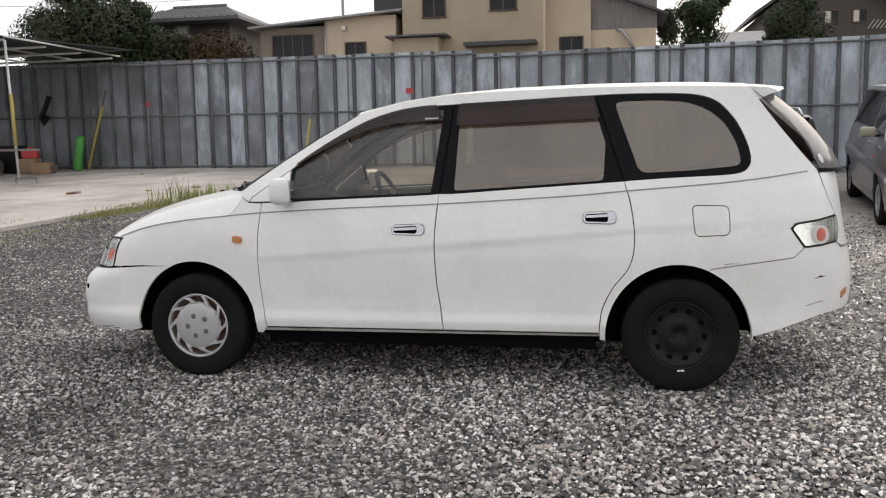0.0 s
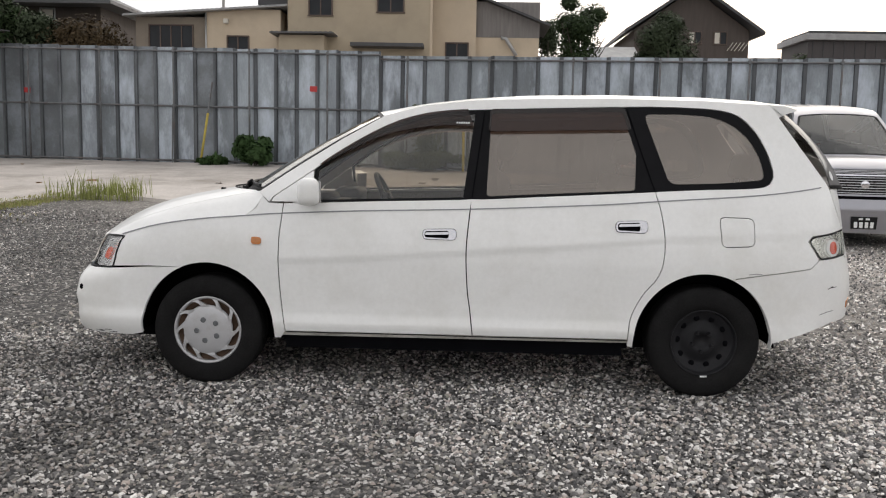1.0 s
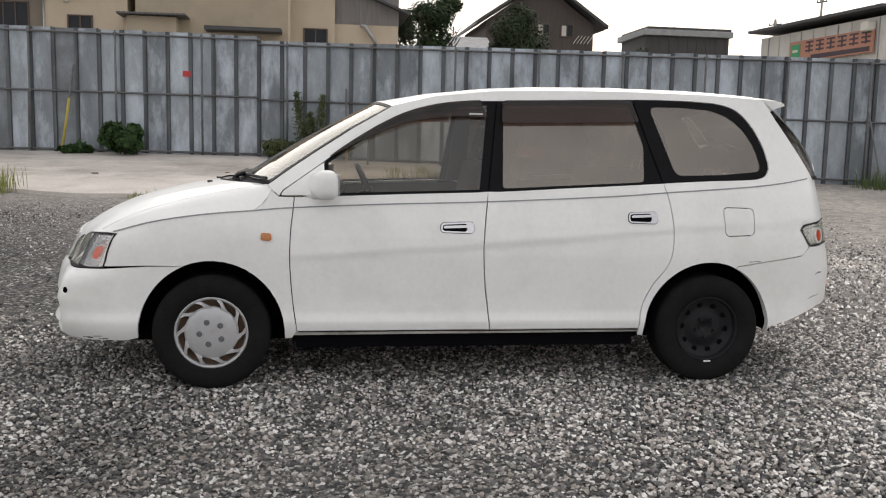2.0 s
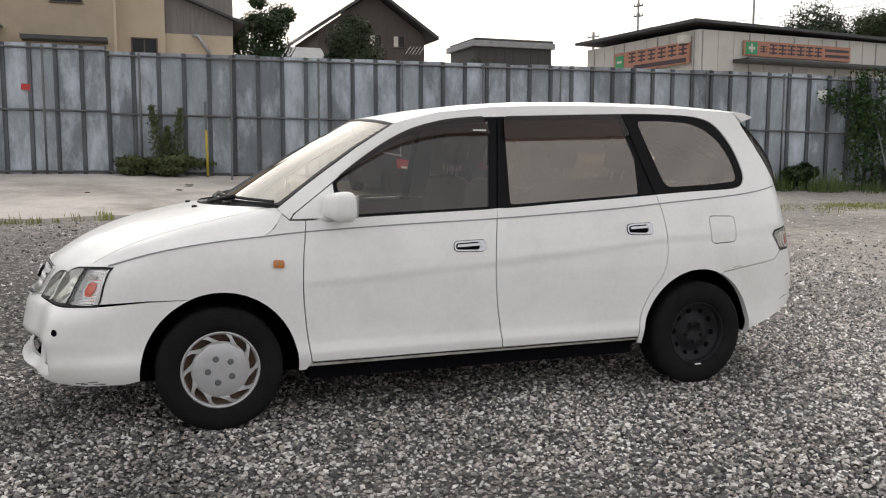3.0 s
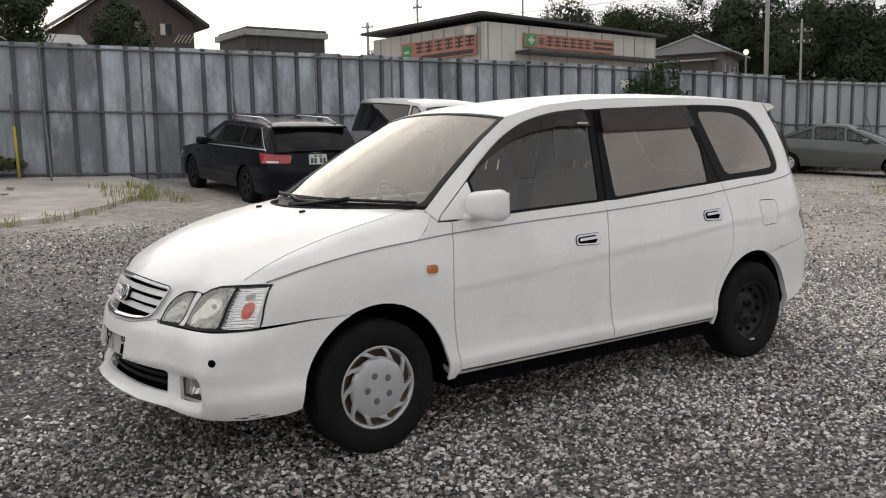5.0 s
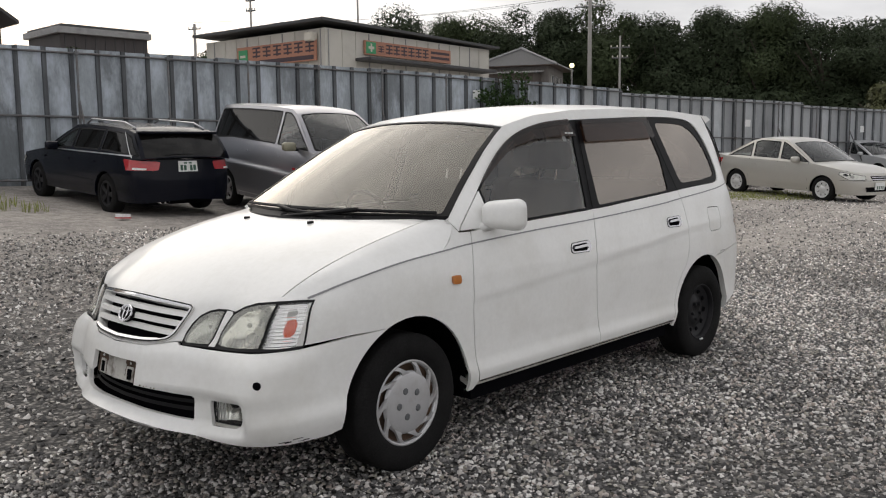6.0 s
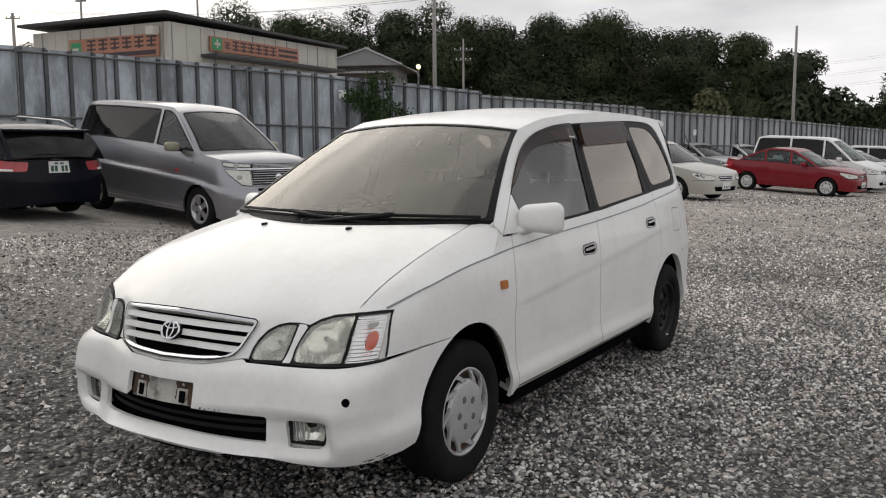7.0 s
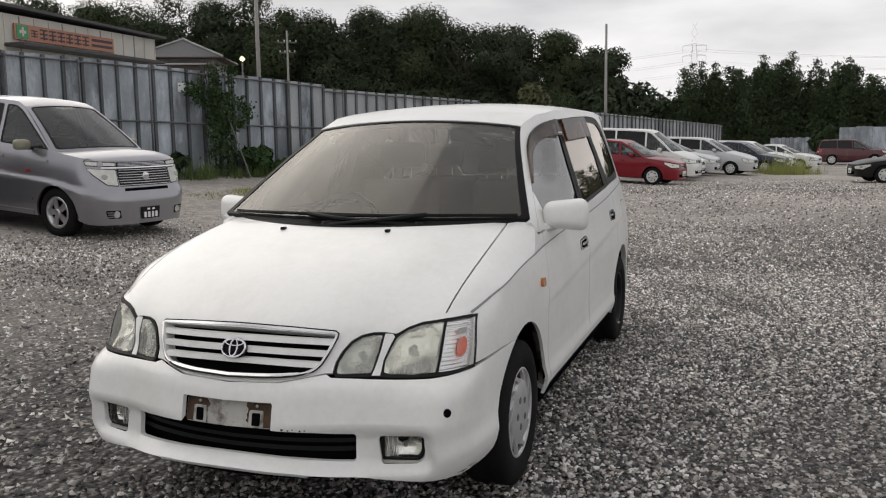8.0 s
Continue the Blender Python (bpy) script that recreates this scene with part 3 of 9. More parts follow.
def build_fence():
    tops = [((-26.0, 4.10), (-0.8, 3.60)), ((-0.8, 3.50), (14.4, 3.42)), ((14.4, 3.42), (21.4, 3.14)), ((21.4, 3.02), (29.75, 2.86)), ((29.75, 2.76), (41.0, 2.52)), ((41.0, 2.50), (57.0, 1.98))]
    for s, ((xa, ya), (xb, yb)) in enumerate(zip(FENCE[:-1], FENCE[1:])):
        a, b = Vector((xa, ya, FENCE_BASE[s])), Vector((xb, yb, FENCE_BASE[s + 1]))
        run = Vector((xb - xa, yb - ya, 0))
        length = run.length
        ang = math.atan2(run.y, run.x)
        top_a, top_b = tops[s][0][1], tops[s][1][1]
        fence = thing("fence", "tall site fence of galvanised steel panels on pipe rails", "fence", "fence stretches")
        tagged(fence, kind="structure")
        h = ((top_a - a.z) + (top_b - b.z)) / 2
        me, old, pale = (fence_panel_mesh(1.0, a0, b0) for a0, b0 in ((GALV, FLANGE_SHADED), (GALV_DARK, FLANGE_SHADED_PALE), (GALV_PALE, FLANGE_SHADED_PALE)))
        rng = random.Random(60 + s)
        count = int(length / 0.512)
        for i in range(count):
            t = (i + 0.5) / count
            p = a.lerp(b, t)
            # darker sheets towards low x, pale ones towards high x
            o = new("panel", old if p.x + rng.uniform(-2.5, 2.5) < -6.5 else pale if p.x + rng.uniform(-3, 3) > 20 else me)
            o.parent = fence
            top = top_a + (top_b - top_a) * t
            wob = 0.012 * noise.noise(Vector((p.x * 2.1, 5.0, 0)))
            o.matrix_basis = Matrix.LocRotScale((p.x, p.y, p.z - 0.06 + wob), Euler((0, 0, ang)), (length / count / 0.5003, 1, top - p.z + 0.06 + wob))
        nrm = Vector((-math.sin(ang), math.cos(ang), 0))
        for frac, lift in ((0.035, 0), (0.5, 0), (0.965, 0)):
            pa = a + Vector((0, 0, (top_a - a.z) * frac)) - nrm * 0.085
            pb = b + Vector((0, 0, (top_b - b.z) * frac)) - nrm * 0.085
            tube("rail", [pa, pb], 0.024, PIPE, fence, sides=8)
        posts = max(2, int(length / 1.85))
        for i in range(posts):
            t = (i + 0.35) / posts
            p = a.lerp(b, t) - nrm * 0.135
            top = top_a + (top_b - top_a) * t
            tube("post", [p - Vector((0, 0, 0.1)), Vector((p.x, p.y, top - 0.02))], 0.024, PIPE, fence, sides=8)
            for frac in (0.5, 0.965):
                z = p.z + (top - p.z) * frac
                bm = box_bm(p.x - 0.035, p.x + 0.035, p.y - 0.03, p.y + 0.05, z - 0.035, z + 0.035)
                part("clamp", bm, PIPE, fence)
            if i % 2 == 1 and s != 0:
                foot = p - nrm * 0.9
                foot.z = ground_z(foot.x, foot.y)
                tube("brace", [foot, Vector((p.x, p.y, p.z + 1.75))], 0.022, PIPE, fence, sides=6)


build_fence()
# ---- the white people carrier ----
PLAN = smooth_line([(-0.930, 0.0), (-0.914, 0.19), (-0.874, 0.36), (-0.822, 0.49), (-0.786, 0.61), (-0.735, 0.706), (-0.655, 0.764), (-0.52, 0.806), (-0.25, 0.836), (0.10, 0.846),
                    (0.8, 0.8475), (1.6, 0.8475), (2.4, 0.8465), (2.9, 0.838), (3.2, 0.812), (3.42, 0.742), (3.56, 0.62), (3.655, 0.42), (3.70, 0.2), (3.705, 0.0)], 10)
PX, PY = np.array([p[0] for p in PLAN]), np.array([p[1] for p in PLAN])
PU = np.concatenate([[0], np.cumsum(np.hypot(np.diff(PX), np.diff(PY)))])
HALF = int(np.argmax(PX > 1.0))
CORNER_U = float(np.interp(-0.655, PX[:HALF], PU[:HALF]))


def rake_front(z):
    return lerp_table(z, [0.20, 0.25, 0.285, 0.33, 0.40, 0.50, 0.57, 0.605, 0.63, 0.66, 0.71, 0.77, 0.79, 0.805, 0.815, 0.90],
                      [0.06, 0.030, 0.012, 0.006, 0.014, 0.034, 0.05, 0.066, 0.098, 0.115, 0.135, 0.168, 0.185, 0.203, 0.219, 0.34])


def bumper_recess(z):
    """How far the panel with the intake and the fog lamps lies behind the bumper's face, above a lower lip."""
    return lerp_table(z, [0.300, 0.312, 0.332, 0.418, 0.434, 0.450], [0.0, 0.016, 0.046, 0.040, 0.026, 0.0])


def bumper_corner(z):
    return lerp_table(z, [0.30, 0.40, 0.46, 0.55, 0.59, 0.612], [0.25, 0.6, 1.0, 0.9, 0.55, 0.0])


def rake_rear(z):
    return lerp_table(z, [0.25, 0.35, 0.45, 0.60, 0.70, 0.88, 1.0, 1.13, 1.3, 1.6], [0.05, 0.03, 0.0, 0.0, 0.02, 0.055, 0.070, 0.090, 0.10, 0.12])


def side_in(z, x):
    s = lerp_table(min(z, 1.04), [0.18, 0.25, 0.30, 0.345, 0.40, 0.47, 0.58, 0.70, 0.80, 0.88, 0.96, 1.04], [0.06, 0.032, 0.010, 0.001, 0.0115, 0.013, 0.008, 0.003, 0.007, 0.017, 0.033, 0.050])
    ridge = lerp_table(x, [0.4, 1.45, 2.5, 3.3], [0.68, 0.751, 0.843, 0.891])
    d = ridge - z
    fade = smoothstep((x - 0.30) / 0.25)
    if d > 0:                                       # the doors step in below the swage line and ease out again
        s += fade * 0.0030 * smoothstep(d / 0.010) * (1 - smoothstep((d - 0.01) / 0.20))
    else:
        s -= fade * 0.0025 * math.exp(-(d / 0.06) ** 2) * smoothstep(-d / 0.012)
    if z > 1.04:
        s += 0.33 * (z - 1.04) + 0.20 * (z - 1.04) * smoothstep((1.45 - x) / 0.6)
    return s


def body(u, z):
    """The body's outer skin by distance round the plan from the nose (positive: the left side) and height."""
    sg, a = (1 if u >= 0 else -1), min(abs(u), PU[-1])
    px, py = float(np.interp(a, PU, PX)), float(np.interp(a, PU, PY))
    x = px + rake_front(z) * smoothstep((-0.12 - px) / 0.62) - rake_rear(z) * smoothstep((px - 2.95) / 0.60)
    y = py - side_in(z, x) * min(1.0, py / 0.6)
    if px < -0.3:
        x += bumper_recess(z) * (1 - smoothstep((py - 0.680) / 0.045))
        corner = bumper_corner(z) * math.exp(-((a - CORNER_U) / 0.17) ** 2)
        x -= 0.060 * corner
        y += 0.012 * corner
    return (x, -sg * max(0.0, y), z)


def u_at_x(x, z):
    px = x
    for _ in range(14):
        px = x - rake_front(z) * smoothstep((-0.12 - px) / 0.62) + rake_rear(z) * smoothstep((px - 2.95) / 0.60)
    return float(np.interp(px, PX, PU))


def u_at_y(y):
    return float(np.interp(abs(y), PY[:HALF], PU[:HALF])) * (1 if y >= 0 else -1)


def side(x, z):
    return body(u_at_x(x, z), z)


def mirrored(half):
    """A half outline (u >= 0, from the centre line and back to it) completed on the other side."""
    return half + [(-u, z) for u, z in half[::-1] if u > 1e-6]


def arch(cx, a0, a1, n=14, r=0.370):
    return [(cx + r * math.cos(radians(a0 + (a1 - a0) * i / n)), 0.28 + 0.389 * math.sin(radians(a0 + (a1 - a0) * i / n))) for i in range(n + 1)]


ROOF_EDGE = ([0.31, 0.55, 0.75, 0.97, 1.20, 1.50, 1.83, 2.25, 2.72, 3.08, 3.2], [1.062, 1.226, 1.358, 1.487, 1.545, 1.578, 1.592, 1.598, 1.594, 1.578, 1.57])
ROOF_TOP = ([0.88, 1.2, 1.5, 1.8, 2.24, 2.77, 3.15, 3.3], [1.504, 1.577, 1.614, 1.636, 1.646, 1.642, 1.622, 1.608])
CREASE = smooth_line([(-0.455, 0.806), (-0.24, 0.868), (0.0, 0.906), (0.243, 0.928), (0.446, 0.945), (0.908, 0.968), (1.466, 0.988), (2.143, 1.024), (2.462, 1.049), (2.994, 1.090), (3.37, 1.136)], 5)
WINDOW_TOP = smooth_line([(0.605, 1.186), (0.722, 1.271), (0.88, 1.370), (1.039, 1.448), (1.199, 1.495), (1.359, 1.517), (1.53, 1.525), (1.83, 1.538), (2.135, 1.549), (2.43, 1.556), (2.70, 1.552), (2.837, 1.537), (2.925, 1.500), (3.003, 1.415), (3.056, 1.312), (3.081, 1.223)], 4)
WINDOW_LOW = smooth_line([(3.081, 1.19), (3.052, 1.148), (2.968, 1.128), (2.718, 1.117), (2.462, 1.102), (2.142, 1.082), (1.844, 1.064), (1.523, 1.044), (1.0, 1.024), (0.611, 1.008)], 4)



def see_through(ob):
    """A clear pane that lets the light reach what lies behind it."""
    ob.visible_shadow = False
    return ob


car = thing("people_carrier", "white people carrier with a bare black rear wheel, parked on gravel", "car")


def both(name, poly, mat, label="", **kw):
    a = patch(name, poly, side, mat, car, label, **kw)
    b = patch(name, poly, side, mat, car, label, mirror=True, **kw)
    return a, b


def on_u(pts):
    return [(u_at_x(x, z), z) for x, z in pts]


# front bumper with its openings
bumper_half = [(0.0, 0.600), (u_at_y(0.2), 0.606), (u_at_y(0.30), 0.623), (u_at_y(0.345), 0.631), (u_at_y(0.365), 0.622), (u_at_y(0.5), 0.615), (u_at_y(0.69), 0.614)] \
    + on_u([(-0.53, 0.620), (-0.30, 0.636)]) + on_u([p for p in arch(0.033, 112, 182)]) + on_u([(-0.40, 0.252), (-0.55, 0.252)]) \
    + [(u_at_y(0.70), 0.270), (u_at_y(0.5), 0.290), (u_at_y(0.25), 0.304), (0.0, 0.309)]
intake = mirrored([(0.0, 0.541), (0.180, 0.541), (0.184, 0.534), (0.185, 0.450), (0.205, 0.448), (0.34, 0.443), (0.468, 0.432), (0.473, 0.424), (0.464, 0.340), (0.458, 0.335), (0.30, 0.342), (0.15, 0.348), (0.0, 0.352)])
fog_l = rounded([(0.550, 0.424), (0.712, 0.429), (0.708, 0.362), (0.688, 0.330), (0.550, 0.328)], 0.018, 4)
fog_r = [(-u, z) for u, z in fog_l]
patch("front_bumper", mirrored(bumper_half), body, WHITE, car, "white bumper scuffed at its lower corner", step=0.018, holes=[intake, fog_l, fog_r], thick=0.018)

# behind the openings
patch("intake_backing", mirrored([(0.0, 0.46), (0.70, 0.46), (0.70, 0.32), (0.0, 0.32)]), body, DARK, car, "black lower air intake", step=0.08, lift=-0.07, thick=0)
for z in (0.372, 0.402, 0.430):
    strip("intake_slat", [(u, z) for u in np.linspace(-0.50, 0.50, 24)], body, 0.016, BLACK, car, lift=-0.035)
plate_area = rounded([(-0.183, 0.540), (0.183, 0.540), (0.184, 0.4515), (-0.184, 0.4515)], 0.010, 3)
holder = patch("plate_holder", plate_area, body, WEATHERED, car, "bare weathered number plate holder with rust-brown corners", step=0.03, lift=-0.024, thick=0.02)
rng = random.Random(5)
for s in (-1, 1):
    ragged = [(s * (0.083 + rng.uniform(-0.008, 0.008)), 0.454 + 0.0103 * k) for k in range(9)]
    patch("rust_stain", ragged + [(s * 0.181, 0.537), (s * 0.182, 0.454)], body, RUST_AND_SHADE, holder, step=0.02, lift=-0.0228, thick=0.001)
    patch("plate_bracket", rounded([(s * 0.118 - 0.027, 0.512), (s * 0.118 + 0.027, 0.512), (s * 0.118 + 0.030, 0.454), (s * 0.118 - 0.030, 0.454)], 0.008, 3), body, WEATHERED, holder, step=0.03, lift=-0.0195, thick=0.003)
    patch("plate_slot", rounded([(s * 0.118 - 0.016, 0.503), (s * 0.118 + 0.016, 0.503), (s * 0.118 + 0.016, 0.459), (s * 0.118 - 0.016, 0.459)], 0.004, 2), body, DARK, holder, step=0.05, lift=-0.0185, thick=0.002)
    lathe("bracket_bolt", [(0.0, -0.004), (0.005, -0.003), (0.006, 0.0)], ALLOY, holder, sides=10, matrix=Matrix.Translation(Vector(body(s * 0.118, 0.522)) + Vector((0.020, 0, 0))) @ Euler((0, 0, radians(-90))).to_matrix().to_4x4())
for u0, z0, w0 in ((0.222, 0.4535, 0.006), (0.245, 0.452, 0.004), (0.287, 0.4515, 0.005), (0.305, 0.4525, 0.004), (0.262, 0.455, 0.003)):
    strip("paint_chip", [(u0, z0), (u0 + w0 * 1.4, z0 + 0.001)], body, w0, RUST_AND_SHADE, car, lift=0.0012)


def sunk(cu, cz, ru, rz, depth):
    """The body's skin pressed in to a round bowl."""
    def fn(u, z):
        q = Vector(body(u, z))
        k = max(0.0, 1 - ((u - cu) / ru) ** 2 - ((z - cz) / rz) ** 2)
        inward = Vector((1.4 - q.x, -q.y, 0)).normalized()
        return q + inward * (depth * k ** 1.2)
    return fn


def ridged(pitch, depth):
    """The body's skin cut into level saw teeth, their flat sides up."""
    def fn(u, z):
        q = Vector(body(u, z))
        inward = Vector((1.4 - q.x, -q.y, 0)).normalized()
        k = (z / pitch) % 1.0
        return q + inward * (0.006 + depth * (k / 0.75 if k < 0.75 else (1 - k) / 0.25))
    return fn


def pocket(u, z):
    """An upright surface behind the recess of the fog lamps."""
    q = body(u, 0.385)
    return (q[0], q[1], z)


for sg, hole in ((1, fog_l), (-1, fog_r)):
    lamp = patch("fog_lamp", offset(hole, -0.035), pocket, DARK, car, "rectangular clear fog lamp in a dark recess", step=0.03, lift=-0.065, thick=0)
    glass = rounded([(sg * 0.563, 0.421), (sg * 0.702, 0.425), (sg * 0.700, 0.366), (sg * 0.686, 0.341), (sg * 0.563, 0.340)], 0.012, 3)
    patch("fog_bezel", offset(glass, -0.010), pocket, BLACK, lamp, step=0.03, holes=[offset(glass, 0.002)], lift=-0.018, thick=0.05)
    patch("fog_shelf", [(sg * 0.550, 0.334), (sg * 0.694, 0.334), (sg * 0.690, 0.322), (sg * 0.550, 0.322)], pocket, SILL_WHITE, lamp, step=0.03, lift=-0.012, thick=0.05)

    def fog_bowl(u, z, sg=sg):
        q = Vector(pocket(u, z))
        k = max(0.0, 1 - ((u - sg * 0.640) / 0.075) ** 2 - ((z - 0.384) / 0.060) ** 2)
        return q + Vector((0.9, sg * 0.3, 0)) * (0.035 * k)
    patch("fog_reflector", glass, fog_bowl, LAMP_BOWL, lamp, step=0.009, lift=-0.028, thick=0)
    lathe("fog_bulb", [(0.0, -0.022), (0.007, -0.018), (0.009, 0.0), (0.007, 0.012)], LAMP_DIM, lamp, sides=12, matrix=Matrix.Translation(Vector(pocket(sg * 0.640, 0.384)) + Vector((0.042, sg * 0.014, 0))) @ Euler((0, 0, radians(-90 + sg * 20))).to_matrix().to_4x4())
    # flat white and grey strips paint the bright and dull sides of lens ribs
    for i in range(6):
        u0 = sg * (0.568 + i * 0.0085)
        strip("lens_rib", [(u0, 0.346), (u0 + sg * 0.002, 0.384), (u0, 0.416)], pocket, 0.0042, PLATE_WHITE if i % 2 else HUBCAP, lamp, lift=-0.020)
    see_through(patch("lens", glass, pocket, LENS, lamp, step=0.03, lift=-0.014, thick=0))
lathe("towing_eye_cap", [(0.0, -0.004), (0.012, -0.004), (0.016, 0.0), (0.017, 0.012)], DARK, car, "small dark hole of the towing eye", 20,
             Matrix.Translation(body(0.813, 0.507)) @ Euler((0, 0, radians(-50))).to_matrix().to_4x4())
rng = random.Random(11)
for i in range(6):
    x0 = -0.60 + i * 0.020 + rng.uniform(-0.01, 0.01)
    z0 = 0.268 + rng.uniform(-0.006, 0.006)
    strip("scuff", [(x0, z0), (x0 + rng.uniform(0.012, 0.04), z0 + rng.uniform(-0.003, 0.003))], side, rng.uniform(0.002, 0.0045), BLACK, car, lift=0.0015)

# nose round the grille, bonnet, fenders
NOSE_Z = 0.815
grille_half = [(0.0, 0.780), (u_at_y(0.2), 0.774), (u_at_y(0.355), 0.765), (u_at_y(0.366), 0.757), (u_at_y(0.364), 0.742)] + smooth_line([(u_at_y(0.345), 0.697), (u_at_y(0.322), 0.654), (u_at_y(0.296), 0.633), (u_at_y(0.25), 0.620), (u_at_y(0.15), 0.613), (0.0, 0.610)], 4)
nose_half = [(0.0, NOSE_Z), (u_at_y(0.35), NOSE_Z), (u_at_y(0.70), NOSE_Z), (u_at_x(-0.445, NOSE_Z), NOSE_Z), (u_at_x(-0.442, 0.803), 0.803), (0.81, 0.803), (0.735, 0.800), (0.657, 0.793), (0.612, 0.779), (0.574, 0.757), (0.534, 0.762), (0.489, 0.762), (0.450, 0.754), (0.417, 0.736),
             (0.391, 0.705), (0.374, 0.669), (0.371, 0.634), (u_at_y(0.345), 0.635), (u_at_y(0.30), 0.627), (u_at_y(0.2), 0.610), (0.0, 0.604)]
patch("bonnet_nose", mirrored(nose_half), body, WHITE, car, step=0.022, holes=[mirrored(grille_half)], thick=0.02)


def cowl_line(v):
    return Vector((0.0 + 0.305 * abs(v) ** 2.2, -0.688 * v, 1.052 + 0.008 * abs(v)))


def bonnet(sa, va):
    s, v = sa / 0.8, max(-1.15, min(1.15, va / 0.7))
    p0, p1 = Vector(body(u_at_y(0.70 * v), NOSE_Z)), cowl_line(v)
    t0, t1 = Vector((0.61, 0, 0.39 + 0.06 * (1 - v * v))), Vector((0.85, 0, 0.15))
    h = Vector()
    h = p0 * (2 * s ** 3 - 3 * s * s + 1) + t0 * (s ** 3 - 2 * s * s + s) + p1 * (-2 * s ** 3 + 3 * s * s) + t1 * (s ** 3 - s * s)
    h.y *= 1 + 0.028 * math.sin(math.pi * max(0.0, min(1.0, s)))
    h.z += 0.012 * math.exp(-((abs(v) - 0.72) / 0.10) ** 2) * (1 - s) * s * 2
    return h


patch("bonnet", [(-0.004, -0.696), (0.8, -0.696), (0.8, 0.696), (-0.004, 0.696)], bonnet, WHITE, car, step=0.05, thick=0.025)

FENDER_LINE = CREASE[:16] + [(0.300, 0.972), (0.335, 1.035)]
FL_LEN = np.concatenate([[0], np.cumsum([math.dist(a, b) for a, b in zip(FENDER_LINE[:-1], FENDER_LINE[1:])])])


def fender_top(sa, w):
    s = sa / 0.9
    a = bonnet(s * 0.8, 0.7)
    d = s * FL_LEN[-1]
    b = Vector(side(float(np.interp(d, FL_LEN, [p[0] for p in FENDER_LINE])), float(np.interp(d, FL_LEN, [p[1] for p in FENDER_LINE]))))
    t = w / 0.15
    q = a.lerp(b, t)
    return q + Vector((0, -0.55, 0.83)) * (0.016 * 4 * t * (1 - t) * smoothstep(s / 0.2))


for m in (False, True):
    patch("fender_top", [(0, 0.003), (0.9, 0.003), (0.9, 0.15), (0, 0.15)], fender_top, WHITE, car, step=0.05, thick=0.02, mirror=m)

door_front_edge = smooth_line([(0.450, 1.0), (0.440, 0.90), (0.431, 0.811), (0.428, 0.651), (0.443, 0.458), (0.466, 0.302)], 4)
b_gap = smooth_line([(1.486, 0.304), (1.468, 0.45), (1.452, 0.566), (1.443, 0.782), (1.465, 1.041)], 4)
c_gap = smooth_line([(2.322, 0.304), (2.325, 0.36), (2.340, 0.44), (2.392, 0.547), (2.463, 0.637), (2.495, 0.726), (2.499, 0.843), (2.479, 0.987), (2.446, 1.098)], 4)
fender_poly = [(-0.455, 0.800)] + FENDER_LINE + [(0.372, 1.002)] + door_front_edge + [(0.440, 0.262)] + arch(0.033, -3, 112) + [(-0.30, 0.642), (-0.53, 0.630)]
both("front_fender", fender_poly, WHITE, step=0.03, gap=0.0022, thick=0.014)
f_low = [p for p in WINDOW_LOW if p[0] < 1.46][::-1]
door_f = [(0.450, 1.002), (0.612, 1.004)] + [p for p in f_low if p[0] > 0.63] + [(1.465, 1.041)] + b_gap[::-1] + door_front_edge[::-1][:-1]
r_low = [p for p in WINDOW_LOW if 1.48 < p[0] < 2.44][::-1]
door_r = [(1.465, 1.041)] + r_low + [(2.446, 1.098)] + c_gap[::-1] + b_gap
DOORS = {}
for m in (False, True):
    DOORS["f", m] = patch("front_door", door_f, side, WHITE, car, step=0.0147, gap=0.0032, thick=0.02, mirror=m)
    DOORS["r", m] = patch("rear_door", door_r, side, WHITE, car, step=0.0147, gap=0.0032, thick=0.02, mirror=m)

tail_lamp = [(3.278, 0.85), (3.301, 0.873), (3.415, 0.886), (3.534, 0.902), (3.547, 0.84), (3.528, 0.771), (3.428, 0.76), (3.346, 0.755)]
quarter = c_gap + [(2.462, 1.102)] + [p for p in WINDOW_LOW if p[0] > 2.50][::-1] + [p for p in WINDOW_TOP if p[0] > 2.38][::-1] \
    + [(2.30, 1.5535), (2.30, 1.599), (2.72, 1.595), (3.07, 1.580)] + [(3.093, 1.566), (3.17, 1.455), (3.255, 1.343), (3.345, 1.235), (3.435, 1.138), (3.458, 1.07), (3.490, 0.99), (tail_lamp[3][0], tail_lamp[3][1] + 0.006)] \
    + [(tail_lamp[2][0], tail_lamp[2][1] + 0.004), (tail_lamp[1][0] - 0.002, tail_lamp[1][1] + 0.004), (tail_lamp[0][0] - 0.005, tail_lamp[0][1]), (tail_lamp[7][0] - 0.005, tail_lamp[7][1] - 0.003), (3.325, 0.735), (3.291, 0.705), (3.06, 0.674), (2.885, 0.648)] + arch(2.722, 66, 184, 20) + [(2.345, 0.262), (2.322, 0.262)]
fuel = rounded([(2.783, 0.977), (2.970, 0.972), (2.978, 0.82), (2.80, 0.812)], 0.035, 5)
both("rear_quarter_panel", quarter, WHITE, step=0.022, gap=0.002, thick=0.016, holes=[fuel])
patch("fuel_flap", fuel, side, WHITE, car, step=0.03, gap=0.0048, thick=0.02)
